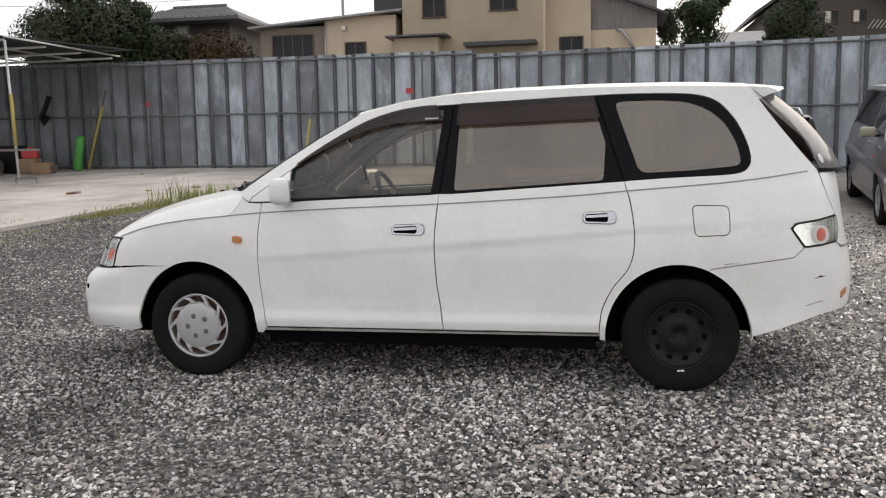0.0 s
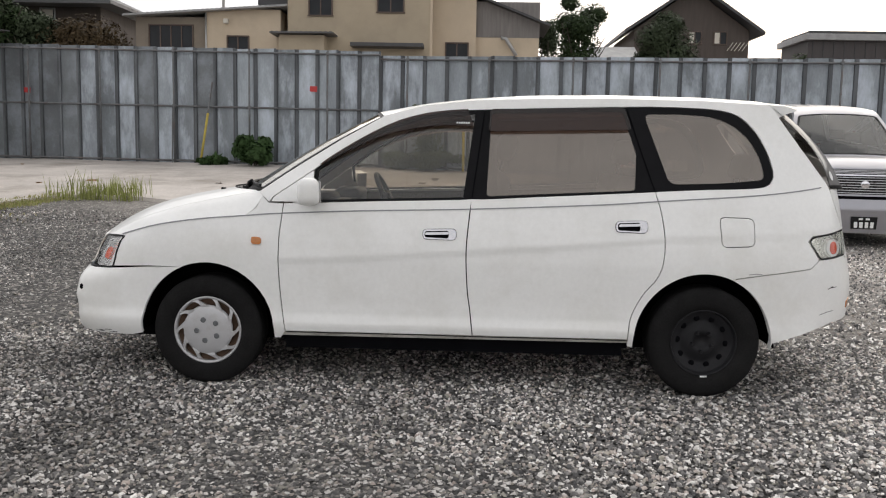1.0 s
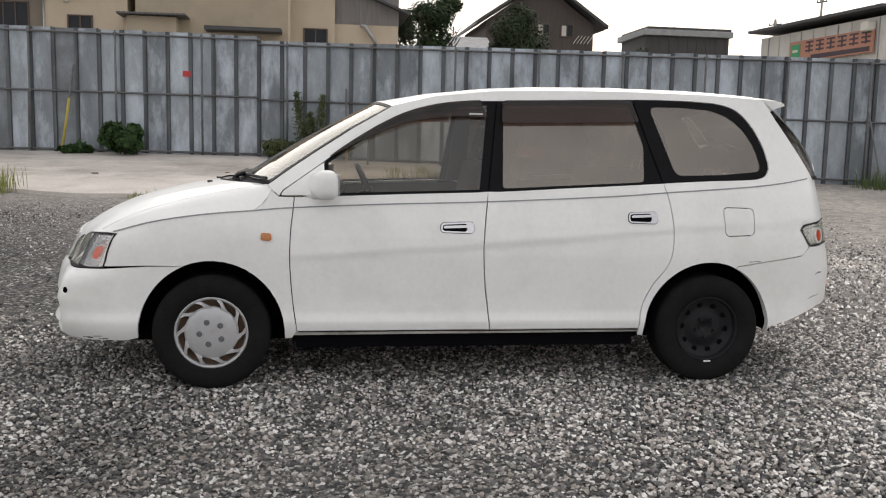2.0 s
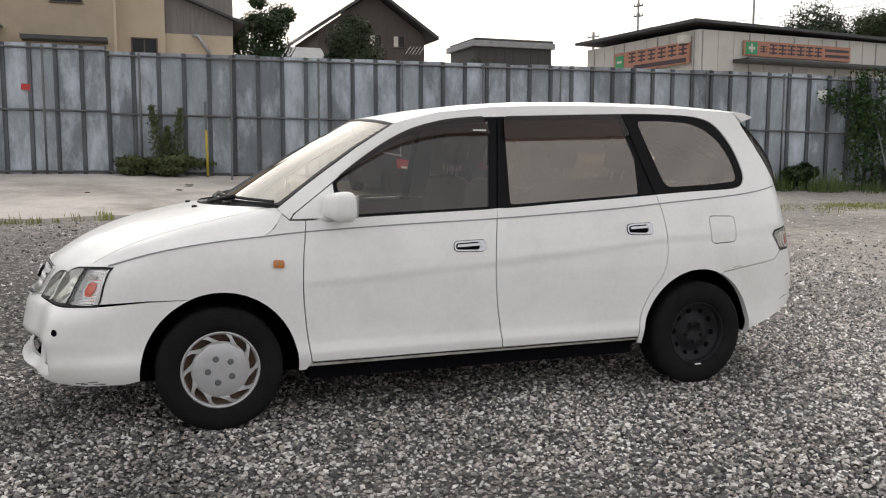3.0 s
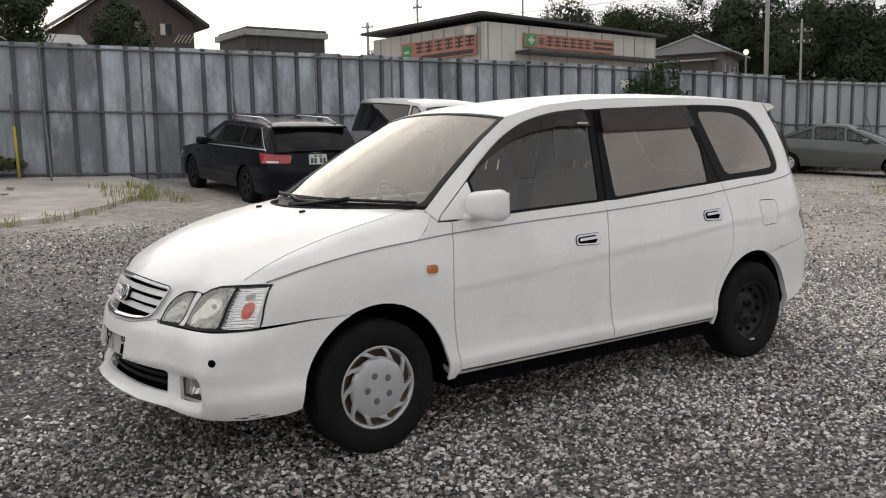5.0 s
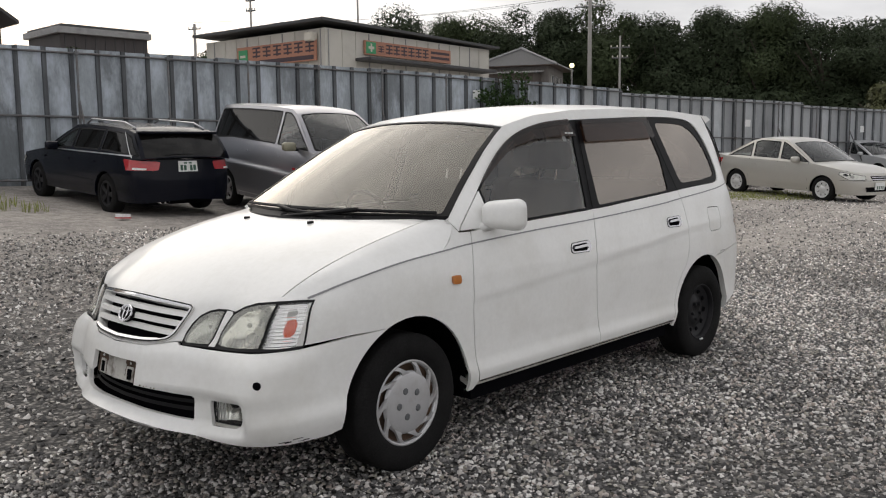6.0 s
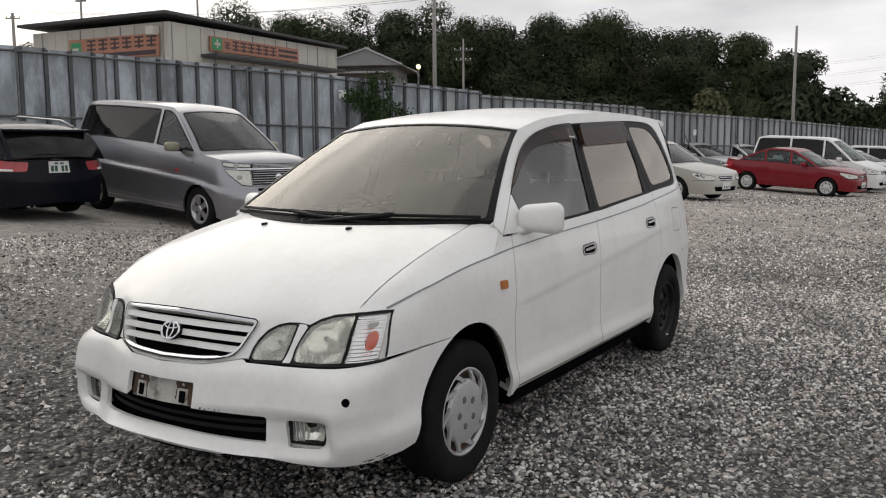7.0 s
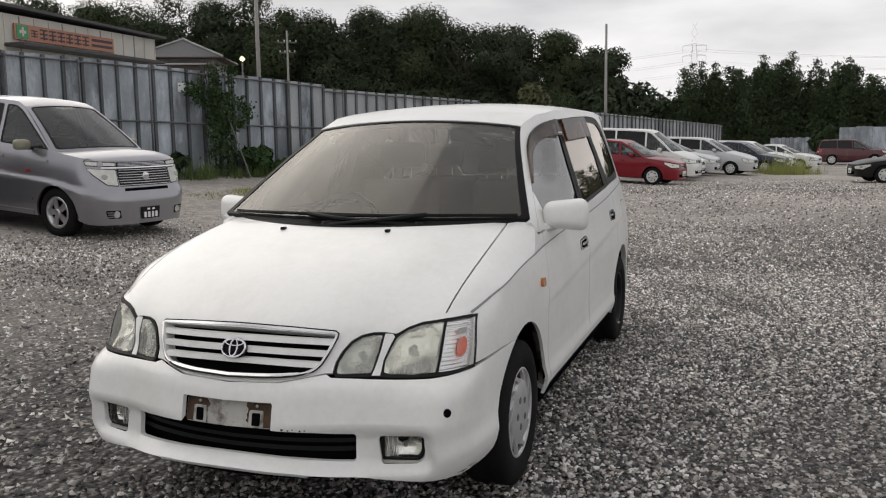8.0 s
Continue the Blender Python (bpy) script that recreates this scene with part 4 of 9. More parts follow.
cant = [(0.372, 1.004), (0.335, 1.037), (0.315, 1.060)] + [(x, lerp_table(x, *ROOF_EDGE)) for x in (0.45, 0.55, 0.65, 0.75, 0.86, 0.97, 1.08, 1.2, 1.35, 1.5, 1.66, 1.83, 2.04, 2.3038)] \
    + [(2.3038, 1.5535)] + [p for p in WINDOW_TOP if p[0] < 2.27][::-1] + [(0.391, 1.033)]
both("roof_pillar", cant, WHITE, step=0.04, gap=0.001, thick=0.03)
sail = rounded([(0.378, 1.004), (0.391, 1.031), (0.604, 1.183), (0.609, 1.008)], 0.012, 3)
both("mirror_sail", sail, WHITE, step=0.04, gap=0.003, thick=0.02)
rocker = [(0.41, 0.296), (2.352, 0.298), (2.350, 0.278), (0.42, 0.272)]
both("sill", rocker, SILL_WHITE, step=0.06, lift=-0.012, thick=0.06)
for m in (False, True):
    strip("sill_seam", [(x, 0.3005 + 0.001 * math.sin(x * 7)) for x in np.linspace(0.47, 2.318, 40)], side, 0.0055, BLACK, car, lift=0.001, mirror=m)

# windows
g_front = smooth_line([(0.624, 1.183), (0.75, 1.275), (0.885, 1.352), (1.041, 1.428), (1.201, 1.474), (1.361, 1.496), (1.476, 1.504)], 4) + [(1.420, 1.052), (0.95, 1.034), (0.626, 1.022)]
g_rear = rounded([(1.566, 1.508), (2.279, 1.530), (2.350, 1.30), (2.340, 1.106), (1.545, 1.060)], 0.02, 3)
g_quarter = rounded([(2.392, 1.520), (2.60, 1.522), (2.76, 1.512), (2.87, 1.472), (2.955, 1.400), (3.015, 1.295), (3.040, 1.175), (2.80, 1.153), (2.525, 1.142)], 0.045, 5)
window_frame = [p for p in WINDOW_TOP] + [p for p in WINDOW_LOW]
for m in (False, True):
    patch("window_surround", offset(window_frame, 0.001), side, BLACK_GLOSS, car, "gloss black window surround", step=0.05, holes=[g_front, g_rear, g_quarter], lift=-0.006, thick=0.02, mirror=m)
    patch("window", g_front, side, GLASS_SIDE, DOORS["f", m], "lightly tinted door glass", step=0.07, lift=-0.011, thick=0, mirror=m)
    patch("window", g_rear, side, GLASS_TINT, DOORS["r", m], "brown privacy glass", step=0.07, lift=-0.011, thick=0, mirror=m)
    patch("quarter_window", g_quarter, side, GLASS_TINT, car, "brown privacy glass", step=0.07, lift=-0.010, thick=0, mirror=m)
    strip("pillar_gap", [(1.467, 1.045), (1.498, 1.28), (1.528, 1.522)], side, 0.006, DARK, car, lift=-0.002, mirror=m)
    strip("pillar_gap", [(2.446, 1.10), (2.372, 1.32), (2.300, 1.55)], side, 0.006, DARK, car, lift=-0.002, mirror=m)
    # smoked rain visors, standing proud of the glass
    v_low = smooth_line([(0.655, 1.214), (0.80, 1.290), (0.95, 1.360), (1.10, 1.404), (1.25, 1.427), (1.36, 1.432), (1.470, 1.430)], 4)
    patch("rain_visor", [p for p in WINDOW_TOP if 0.63 < p[0] < 1.475] + v_low[::-1], side, VISOR, DOORS["f", m], "smoked rain visor", step=0.04, lift=0.014, thick=0.012, mirror=m)
    patch("rain_visor", rounded([(1.56, 1.524), (2.285, 1.546), (2.325, 1.425), (1.548, 1.402)], 0.02, 3), side, VISOR, DOORS["r", m], "smoked rain visor", step=0.05, lift=0.016, thick=0.014, mirror=m)
    for i in range(6):
        x0 = 1.375 + i * 0.0125
        strip("visor_mark", [(x0, 1.446), (x0 + 0.008, 1.446)], side, 0.009, PLATE_WHITE, DOORS["f", m], "small pale lettering block", lift=0.0155, mirror=m)
    strip("side_crease", CREASE, side, 0.0065, STRIPE, car, "thin grey pinstripe", lift=0.003, mirror=m)

# door handles, side marker
for key, x0, x1, z0, z1, tilt in (("f", 1.209, 1.388, 0.822, 0.882, 0.0), ("r", 2.237, 2.405, 0.881, 0.946, 0.0)):
    for m in (False, True):
        outer = rounded([(x0, z0 + 0.004), (x1, z0), (x1, z1), (x0, z1 - 0.006)], 0.028, 5)
        patch("handle_gap", offset(outer, -0.0025), side, DARK, DOORS[key, m], step=0.02, lift=0.0012, thick=0.002, mirror=m)
        hd = patch("door_handle", outer, side, HANDLE_CHROME, DOORS[key, m], "chrome pull handle", step=0.02, lift=0.007, thick=0.009, mirror=m)
        # flat near-black patch: the hollow's shade is painted, not modelled
        patch("handle_cup", rounded([(x0 + 0.010, z0 + 0.012), (x1 - 0.040, z0 + 0.008), (x1 - 0.040, z1 - 0.010), (x0 + 0.010, z1 - 0.016)], 0.014, 4), side, DARK, hd, step=0.03, lift=0.0085, thick=0.002, mirror=m)
        patch("handle_grip", rounded([(x0 + 0.012, z1 - 0.036), (x1 - 0.040, z1 - 0.031), (x1 - 0.040, z1 - 0.017), (x0 + 0.016, z1 - 0.022)], 0.006, 3), side, HANDLE_CHROME, hd, step=0.02, lift=0.018, thick=0.014, mirror=m)
        patch("lock", rounded([(x1 - 0.038, z0 + 0.018), (x1 - 0.016, z0 + 0.018), (x1 - 0.016, z0 + 0.040), (x1 - 0.038, z0 + 0.040)], 0.010, 4), side, HANDLE_CHROME, hd, step=0.02, lift=0.012, thick=0.010, mirror=m)
for m in (False, True):
    patch("side_marker", rounded([(0.283, 0.779), (0.336, 0.776), (0.336, 0.814), (0.283, 0.817)], 0.014, 4), side, AMBER, car, "amber side marker lamp", step=0.02, lift=0.012, thick=0.013, mirror=m)

# headlamps
lamp_inner = rounded([(0.384, 0.637), (0.386, 0.667), (0.401, 0.698), (0.425, 0.727), (0.455, 0.744), (0.489, 0.752), (0.526, 0.752), (0.520, 0.705), (0.512, 0.665), (0.506, 0.631), (0.45, 0.629), (0.396, 0.630)], 0.006, 2)
lamp_main = rounded([(0.549, 0.634), (0.546, 0.669), (0.556, 0.700), (0.577, 0.745), (0.615, 0.769), (0.659, 0.782), (0.734, 0.790), (0.729, 0.629), (0.65, 0.626), (0.572, 0.627)], 0.006, 2)
lamp_turn = [(0.744, 0.789), (0.739, 0.628), (0.823, 0.627), (0.911, 0.630), (0.884, 0.792), (0.81, 0.793)]
lamp_all = [(0.376, 0.632), (0.378, 0.668), (0.394, 0.703), (0.420, 0.734), (0.452, 0.752), (0.489, 0.760), (0.534, 0.760), (0.573, 0.755), (0.612, 0.777), (0.657, 0.791), (0.735, 0.798), (0.81, 0.801), (0.893, 0.800), (0.921, 0.622), (0.823, 0.619), (0.65, 0.618), (0.5, 0.620), (0.39, 0.622)]
for m in (False, True):
    lamp = patch("headlamp", lamp_all, body, BLACK, car, "three-part headlamp with a clouded lens and orange turn signal", step=0.03, holes=[lamp_inner, lamp_main, lamp_turn], lift=0.004, thick=0.03, mirror=m)
    patch("lamp_divider", [(0.512, 0.623), (0.541, 0.623), (0.540, 0.669), (0.550, 0.702), (0.569, 0.746), (0.561, 0.755), (0.534, 0.756), (0.527, 0.705), (0.519, 0.663)], body, WHITE, lamp, step=0.03, lift=0.006, thick=0.03, mirror=m)
    patch("fog_reflector", lamp_inner, sunk(0.462, 0.690, 0.085, 0.075, 0.040), LAMP_BOWL_DIM, lamp, step=0.011, lift=-0.006, thick=0, mirror=m)
    patch("main_reflector", lamp_main, sunk(0.645, 0.704, 0.110, 0.095, 0.055), LAMP_BOWL, lamp, step=0.012, lift=-0.006, thick=0, mirror=m)
    patch("turn_reflector", lamp_turn, ridged(0.0135, 0.008), RIBBED, lamp, "ribbed clear turn signal reflector", step=0.0034, lift=0.0, thick=0, mirror=m)
    patch("turn_bulb", rounded([(0.806, 0.732), (0.838, 0.737), (0.858, 0.720), (0.858, 0.684), (0.842, 0.668), (0.812, 0.670), (0.802, 0.694)], 0.010, 2), sunk(0.830, 0.702, 0.040, 0.046, -0.006), ORANGE_LENS, lamp, "orange-red turn signal bulb cover", step=0.010, lift=-0.004, thick=0.001, mirror=m)
    patch("bulb_shroud", rounded([(0.796, 0.762), (0.836, 0.766), (0.838, 0.748), (0.798, 0.742)], 0.005, 2), body, LAMP_DIM, lamp, step=0.02, lift=0.0055, thick=0.001, mirror=m)
    for name, poly in (("lens_inner", lamp_inner), ("lens_main", lamp_main), ("lens_turn", lamp_turn)):
        see_through(patch(name, offset(poly, 0.0015), body, LENS if name == "lens_turn" else LENS_CLOUDED, lamp, "slightly yellowed clear lens", step=0.04, lift=0.007, thick=0, mirror=m))
    for uu, zz, rad, back in ((0.640, 0.706, 0.011, 0.030), (0.462, 0.690, 0.009, 0.022)):
        q = Vector(body(uu, zz))
        q += Vector((1.4 - q.x, -q.y, 0)).normalized() * back
        bm = bmesh.new()
        bmesh.ops.create_uvsphere(bm, u_segments=14, v_segments=8, radius=rad)
        part("bulb_cap", bm, LAMP_DIM, lamp, smooth=True, matrix=Matrix.Translation((q.x, -q.y if m else q.y, q.z)))
    for j in range(6):                             # upright flutes along the foot of the main lens, glint and shade in their colours
        uu = 0.570 + j * 0.0165
        strip("lens_flute", [(uu, 0.632), (uu + 0.003, 0.650 + 0.010 * ((j * 2) % 3))], body, 0.0028, (LAMP_DIM, PLATE_WHITE)[j % 2], lamp, lift=0.0045, mirror=m)

# grille with white slats and an oval badge
grille_poly = mirrored(grille_half)
grille = patch("grille", offset(grille_poly, 0.001), body, WHITE, car, "white-framed grille with three white slats", step=0.04, holes=[offset(grille_poly, 0.011)], lift=0.012, thick=0.05)
edge_g = offset(grille_poly, 0.0055)
strip("grille_trim", edge_g + edge_g[:1], body, 0.006, CHROME, grille, lift=0.0155)
patch("grille_backing", grille_poly, body, DARK, grille, step=0.06, lift=-0.035, thick=0)
strip("grille_outline", grille_poly + grille_poly[:1], body, 0.005, BLACK, grille, lift=0.0125)
for z, y in ((0.7315, 0.354), (0.6945, 0.338), (0.6590, 0.318)):
    n = 30
    v, f = [], []
    for i in range(n + 1):
        u = u_at_y(y - 0.002) * (2 * i / n - 1)
        sag = -0.016 * (1 - (2 * i / n - 1) ** 2)
        for dz, li in ((0.0115, -0.006), (0.009, 0.009), (-0.008, 0.007), (-0.0115, -0.010)):
            p = Vector(body(u, z + dz - sag * 0.5))
            p.x -= li
            v.append(p)
    for i in range(n):
        for k in range(3):
            f.append((4 * i + k, 4 * i + k + 1, 4 * i + 5 + k, 4 * i + 4 + k))
    mesh_object("slat", v, f, WHITE, grille, smooth=False)
badge_m = Matrix.Translation(Vector(body(0, 0.708)) + Vector((-0.016, 0, 0))) @ Euler((0, radians(26), 0)).to_matrix().to_4x4()
badge = lathe("badge", [(0.0, -0.003), (0.040, -0.003), (0.043, 0.0), (0.043, 0.012)], BLACK_GLOSS, grille, "oval chrome badge", 32,
              badge_m @ Matrix.Diagonal((1, 1, 1, 1)) @ Euler((0, 0, radians(-90))).to_matrix().to_4x4() @ Matrix.Diagonal((1.12, 1, 0.82, 1)))


def ring(name, a, b, cy, cz, r, mat, parent, m):
    pts = [m @ Vector((-0.006, cy + a * math.cos(t), cz + b * math.sin(t))) for t in np.linspace(0, 2 * math.pi, 33)[:-1]]
    return tube(name, pts, r, mat, parent, sides=6, closed=True)


ring("badge_ring", 0.047, 0.034, 0, 0, 0.0042, CHROME, grille, badge_m)
ring("badge_ring", 0.015, 0.030, 0, 0, 0.0032, CHROME, grille, badge_m)
ring("badge_ring", 0.036, 0.011, 0, 0.018, 0.0032, CHROME, grille, badge_m)

# roof, windscreen, cowl


def roof(x, va):
    v = va / 0.62
    a = side(x, lerp_table(x, *ROOF_EDGE))
    zc = lerp_table(x, *ROOF_TOP)
    return (x - 0.075 * (1 - v * v) * smoothstep((1.3 - x) / 0.4), a[1] * v, a[2] + (zc - a[2]) * (1 - abs(v) ** 2.4))


patch("roof", [(0.965, -0.62), (3.09, -0.62), (3.09, 0.62), (0.965, 0.62)], roof, WHITE, car, step=0.06, thick=0.03, gap=0.001)


def screen(sa, va):
    """Windscreen: its sides run along the pillars, its middle bows forwards."""
    s, v = sa / 0.98, va / 0.66
    xe = 0.330 + (0.962 - 0.330) * s
    e = Vector(side(xe, lerp_table(xe, *ROOF_EDGE)))
    c = Vector((0.120, 0, 1.074)).lerp(Vector(roof(0.962, 0.0)), s)
    k = 1 - v * v
    return Vector((e.x + (c.x - e.x) * k - 0.008 * 4 * s * (1 - s), e.y * v, e.z + (c.z - e.z) * k - 0.004 + 0.014 * 4 * s * (1 - s) * k))


ws = [(0.0, -0.66), (0.98, -0.66), (0.98, 0.66), (0.0, 0.66)]
ws_in = rounded([(0.018, -0.634), (0.964, -0.632), (0.964, 0.632), (0.018, 0.634)], 0.03, 5)
wsc = patch("windscreen", ws_in, screen, GLASS_CLEAR, car, "dusty windscreen reflecting the sky", step=0.06, lift=0.0, thick=0)
patch("screen_surround", ws, screen, BLACK_GLOSS, car, step=0.06, holes=[ws_in], lift=0.003, thick=0.02)
patch("shade_band", [(0.885, -0.615), (0.952, -0.615), (0.952, 0.615), (0.885, 0.615)], screen, GLASS_TINT, wsc, "smoked sun band", step=0.08, lift=-0.004, thick=0)


def cowl(sa, va):
    s, v = sa / 0.2, va / 0.66
    p = (cowl_line(v) + Vector((0, 0, -0.012))).lerp(Vector(screen(0.0, va)), s)
    p.z -= 0.02 * 4 * s * (1 - s)
    return p


patch("wiper_cowl", [(-0.012, -0.66), (0.2, -0.66), (0.2, 0.66), (-0.012, 0.66)], cowl, BLACK, car, "black wiper cowl", step=0.06, thick=0.02)
for base_v, tip_v, s_tip in ((0.30, -0.58, 0.012), (-0.08, 0.62, 0.010)):
    wp = tube("wiper_arm", [Vector(cowl(0.10, base_v)) + Vector((0, 0, 0.015)), Vector(cowl(0.15, base_v * 0.6 + tip_v * 0.4)) + Vector((0, 0, 0.035)), Vector(screen(0.012, base_v * 0.45 + tip_v * 0.55)) + Vector((-0.012, 0, 0.022))], 0.011, BLACK, car, sides=8)
    pts = [Vector(screen(s_tip + 0.01 * math.sin(math.pi * i / 12), base_v * 0.95 + (tip_v - base_v * 0.95) * i / 12)) + Vector((-0.006, 0, 0.014)) for i in range(13)]
    tube("wiper_blade", pts, 0.008, BLACK, wp, sides=6)
    lathe("wiper_pivot", [(0.0, 0.03), (0.018, 0.028), (0.022, 0.0)], BLACK, wp, sides=16, matrix=Matrix.Translation(Vector(cowl(0.12, base_v))) @ Euler((radians(90), 0, 0)).to_matrix().to_4x4())
for v in (0.26, -0.24):
    p = Vector(bonnet(0.8 * 0.915, v))
    part("washer_jet", box_bm(p.x - 0.014, p.x + 0.014, p.y - 0.009, p.y + 0.009, p.z - 0.004, p.z + 0.010, 0.003), BLACK, car)

# tail: bumper, lamps, tailgate, spoiler
rear_arch = [p for p in arch(2.722, -3, 66, 12)]
rb_half = [(PU[-1], 0.70), (u_at_x(3.56, 0.735), 0.735)] + on_u([(tail_lamp[5][0], tail_lamp[5][1] - 0.004), (tail_lamp[7][0], tail_lamp[7][1] - 0.004), (3.325, 0.733), (3.291, 0.703), (3.06, 0.672), (2.885, 0.646)]) + on_u(rear_arch[::-1]) \
    + on_u([(3.10, 0.30), (3.25, 0.345), (3.45, 0.405)]) + [(PU[-1] - 0.35, 0.42), (PU[-1], 0.42)]
for m in (False, True):
    patch("rear_bumper", rb_half, body, WHITE, car, "white bumper with small dark scrapes", step=0.05, gap=0.001, thick=0.035, mirror=m)
    tlp = patch("tail_lamp", rounded(on_u(tail_lamp), 0.015, 3), body, LAMP_BOWL, car, "silvery clear tail lamp with a red-orange bulb", step=0.04, lift=-0.003, thick=0.01, mirror=m)
    bx, bz = (3.436, 0.813)
    for nm, rx, rz, mt, li in (("bulb_surround", 0.050, 0.046, PLATE_WHITE, 0.0), ("bulb", 0.026, 0.034, ORANGE_LENS, 0.002)):
        patch(nm, on_u([(bx + rx * math.cos(t), bz + rz * math.sin(t)) for t in np.linspace(0, 2 * math.pi, 21)[:-1]]), body, mt, tlp, step=0.03, lift=li, thick=0.004, mirror=m)
    see_through(patch("tail_lens", rounded(on_u(tail_lamp), 0.015, 3), body, LENS, tlp, step=0.04, lift=0.006, gap=0.004, thick=0, mirror=m))
    rim_pts = rounded(on_u(tail_lamp), 0.015, 3)
    strip("lamp_edge", rim_pts + rim_pts[:1], body, 0.009, BLACK, tlp, lift=0.004, mirror=m)
    tg = [(u_at_x(tail_lamp[3][0] + 0.003, tail_lamp[3][1]), tail_lamp[3][1]), (u_at_x(3.494, 0.99), 0.99), (u_at_x(3.463, 1.07), 1.07), (u_at_x(3.445, 1.128), 1.128), (PU[-1], 1.128), (PU[-1], 0.712), (u_at_x(3.565, 0.745), 0.745), (u_at_x(tail_lamp[5][0] + 0.003, tail_lamp[5][1]), tail_lamp[5][1])]
    patch("tailgate", tg, body, WHITE, car, step=0.05, thick=0.03, gap=0.002, mirror=m)
for x0, z0, x1, z1, wd in ((3.40, 0.592, 3.46, 0.602, 0.0035), (3.36, 0.452, 3.45, 0.472, 0.0028), (3.42, 0.60, 3.44, 0.603, 0.0045), (2.95, 0.672, 3.02, 0.676, 0.0025)):
    strip("scrape", [(x0, z0), ((x0 + x1) / 2, (z0 + z1) / 2 + 0.003), (x1, z1)], side, wd, BLACK, car, lift=0.0015)
patch("rear_reflector", rounded([(u_at_x(3.56, 0.50), 0.51), (u_at_x(3.60, 0.50), 0.525), (u_at_x(3.60, 0.50), 0.49), (u_at_x(3.56, 0.50), 0.47)], 0.008, 3), body, AMBER, car, step=0.03, lift=0.003, thick=0.006)


def rear_glass(sa, va):
    s, v = sa / 0.6, va / 0.7
    e = Vector(side(3.437 - 0.344 * s, 1.136 + 0.428 * s))
    mid = Vector((3.675 - 0.42 * s, 0, 1.128 + 0.462 * s))
    k = 1 - abs(v) ** 2.3
    return Vector((e.x + (mid.x - e.x) * k + 0.050 * 4 * s * (1 - s), e.y * v, e.z + (mid.z - e.z) * k))


patch("rear_window", [(0.0, -0.69), (0.6, -0.69), (0.6, 0.69), (0.0, 0.69)], rear_glass, GLASS_REAR, car, "tinted wrap-round rear window", step=0.05, lift=-0.004, thick=0.0)
for s_v in (-1, 1):
    strip("rear_window_edge", [(0.0, s_v * 0.692), (0.2, s_v * 0.692), (0.4, s_v * 0.692), (0.6, s_v * 0.692)], rear_glass, 0.013, BLACK_GLOSS, car, lift=0.004)
strip("rear_window_edge", [(0.006, v) for v in np.linspace(-0.69, 0.69, 25)], rear_glass, 0.026, BLACK_GLOSS, car, lift=0.004)
patch("rear_sticker", [(0.09 + 0.035 * math.cos(t), 0.645 + 0.022 * math.sin(t)) for t in np.linspace(0, 6.283, 17)[:-1]], rear_glass, PLATE_WHITE, car, "round pale sticker", step=0.03, lift=0.004, thick=0.001)
sp_v, sp_f = [], []
for i in range(13):
    v = -1 + 2 * i / 12
    y = -0.60 * v
    zc = 1.622 - 0.042 * abs(v) ** 2.2
    back = 3.315 - 0.095 * abs(v) ** 3
    for x, z in ((3.075, zc), (3.17, zc - 0.006), (back, zc - 0.022), (back + 0.004, zc - 0.032), (back - 0.05, zc - 0.05), (3.10, zc - 0.085)):
        sp_v.append((x, y, z))
for i in range(12):
    for k in range(6):
        k2 = (k + 1) % 6
        sp_f.append((6 * i + k, 6 * i + k2, 6 * i + 6 + k2, 6 * i + 6 + k))
sp_f += [tuple(range(6)), tuple(range(77, 71, -1))]
mesh_object("roof_spoiler", sp_v, sp_f, WHITE, car, "white roof spoiler over the tailgate")

# door mirrors
for sg in (-1, 1):
    bm = box_bm(-0.058, 0.058, -0.105, 0.105, -0.068, 0.068, 0.044, 5)
    for v in bm.verts:
        v.co.x *= 1.0 - 0.25 * (v.co.z / 0.068) * 0.3
        v.co.z *= 1.0 - 0.14 * (v.co.y * -sg / 0.105)
    mr = part("door_mirror", bm, WHITE, car, "white door mirror", True, pose(0.600, sg * 0.882, 1.070, 0, 0, sg * -14))
    part("mirror_glass", box_bm(0.052, 0.061, -0.085, 0.085, -0.055, 0.055, 0.003), CHROME, mr)
    tube("mirror_arm", [(0.0, -sg * 0.05, -0.045), (-0.03, -sg * 0.10, -0.058), (-0.06, -sg * 0.135, -0.066)], 0.026, WHITE, mr, sides=12)

# wheels


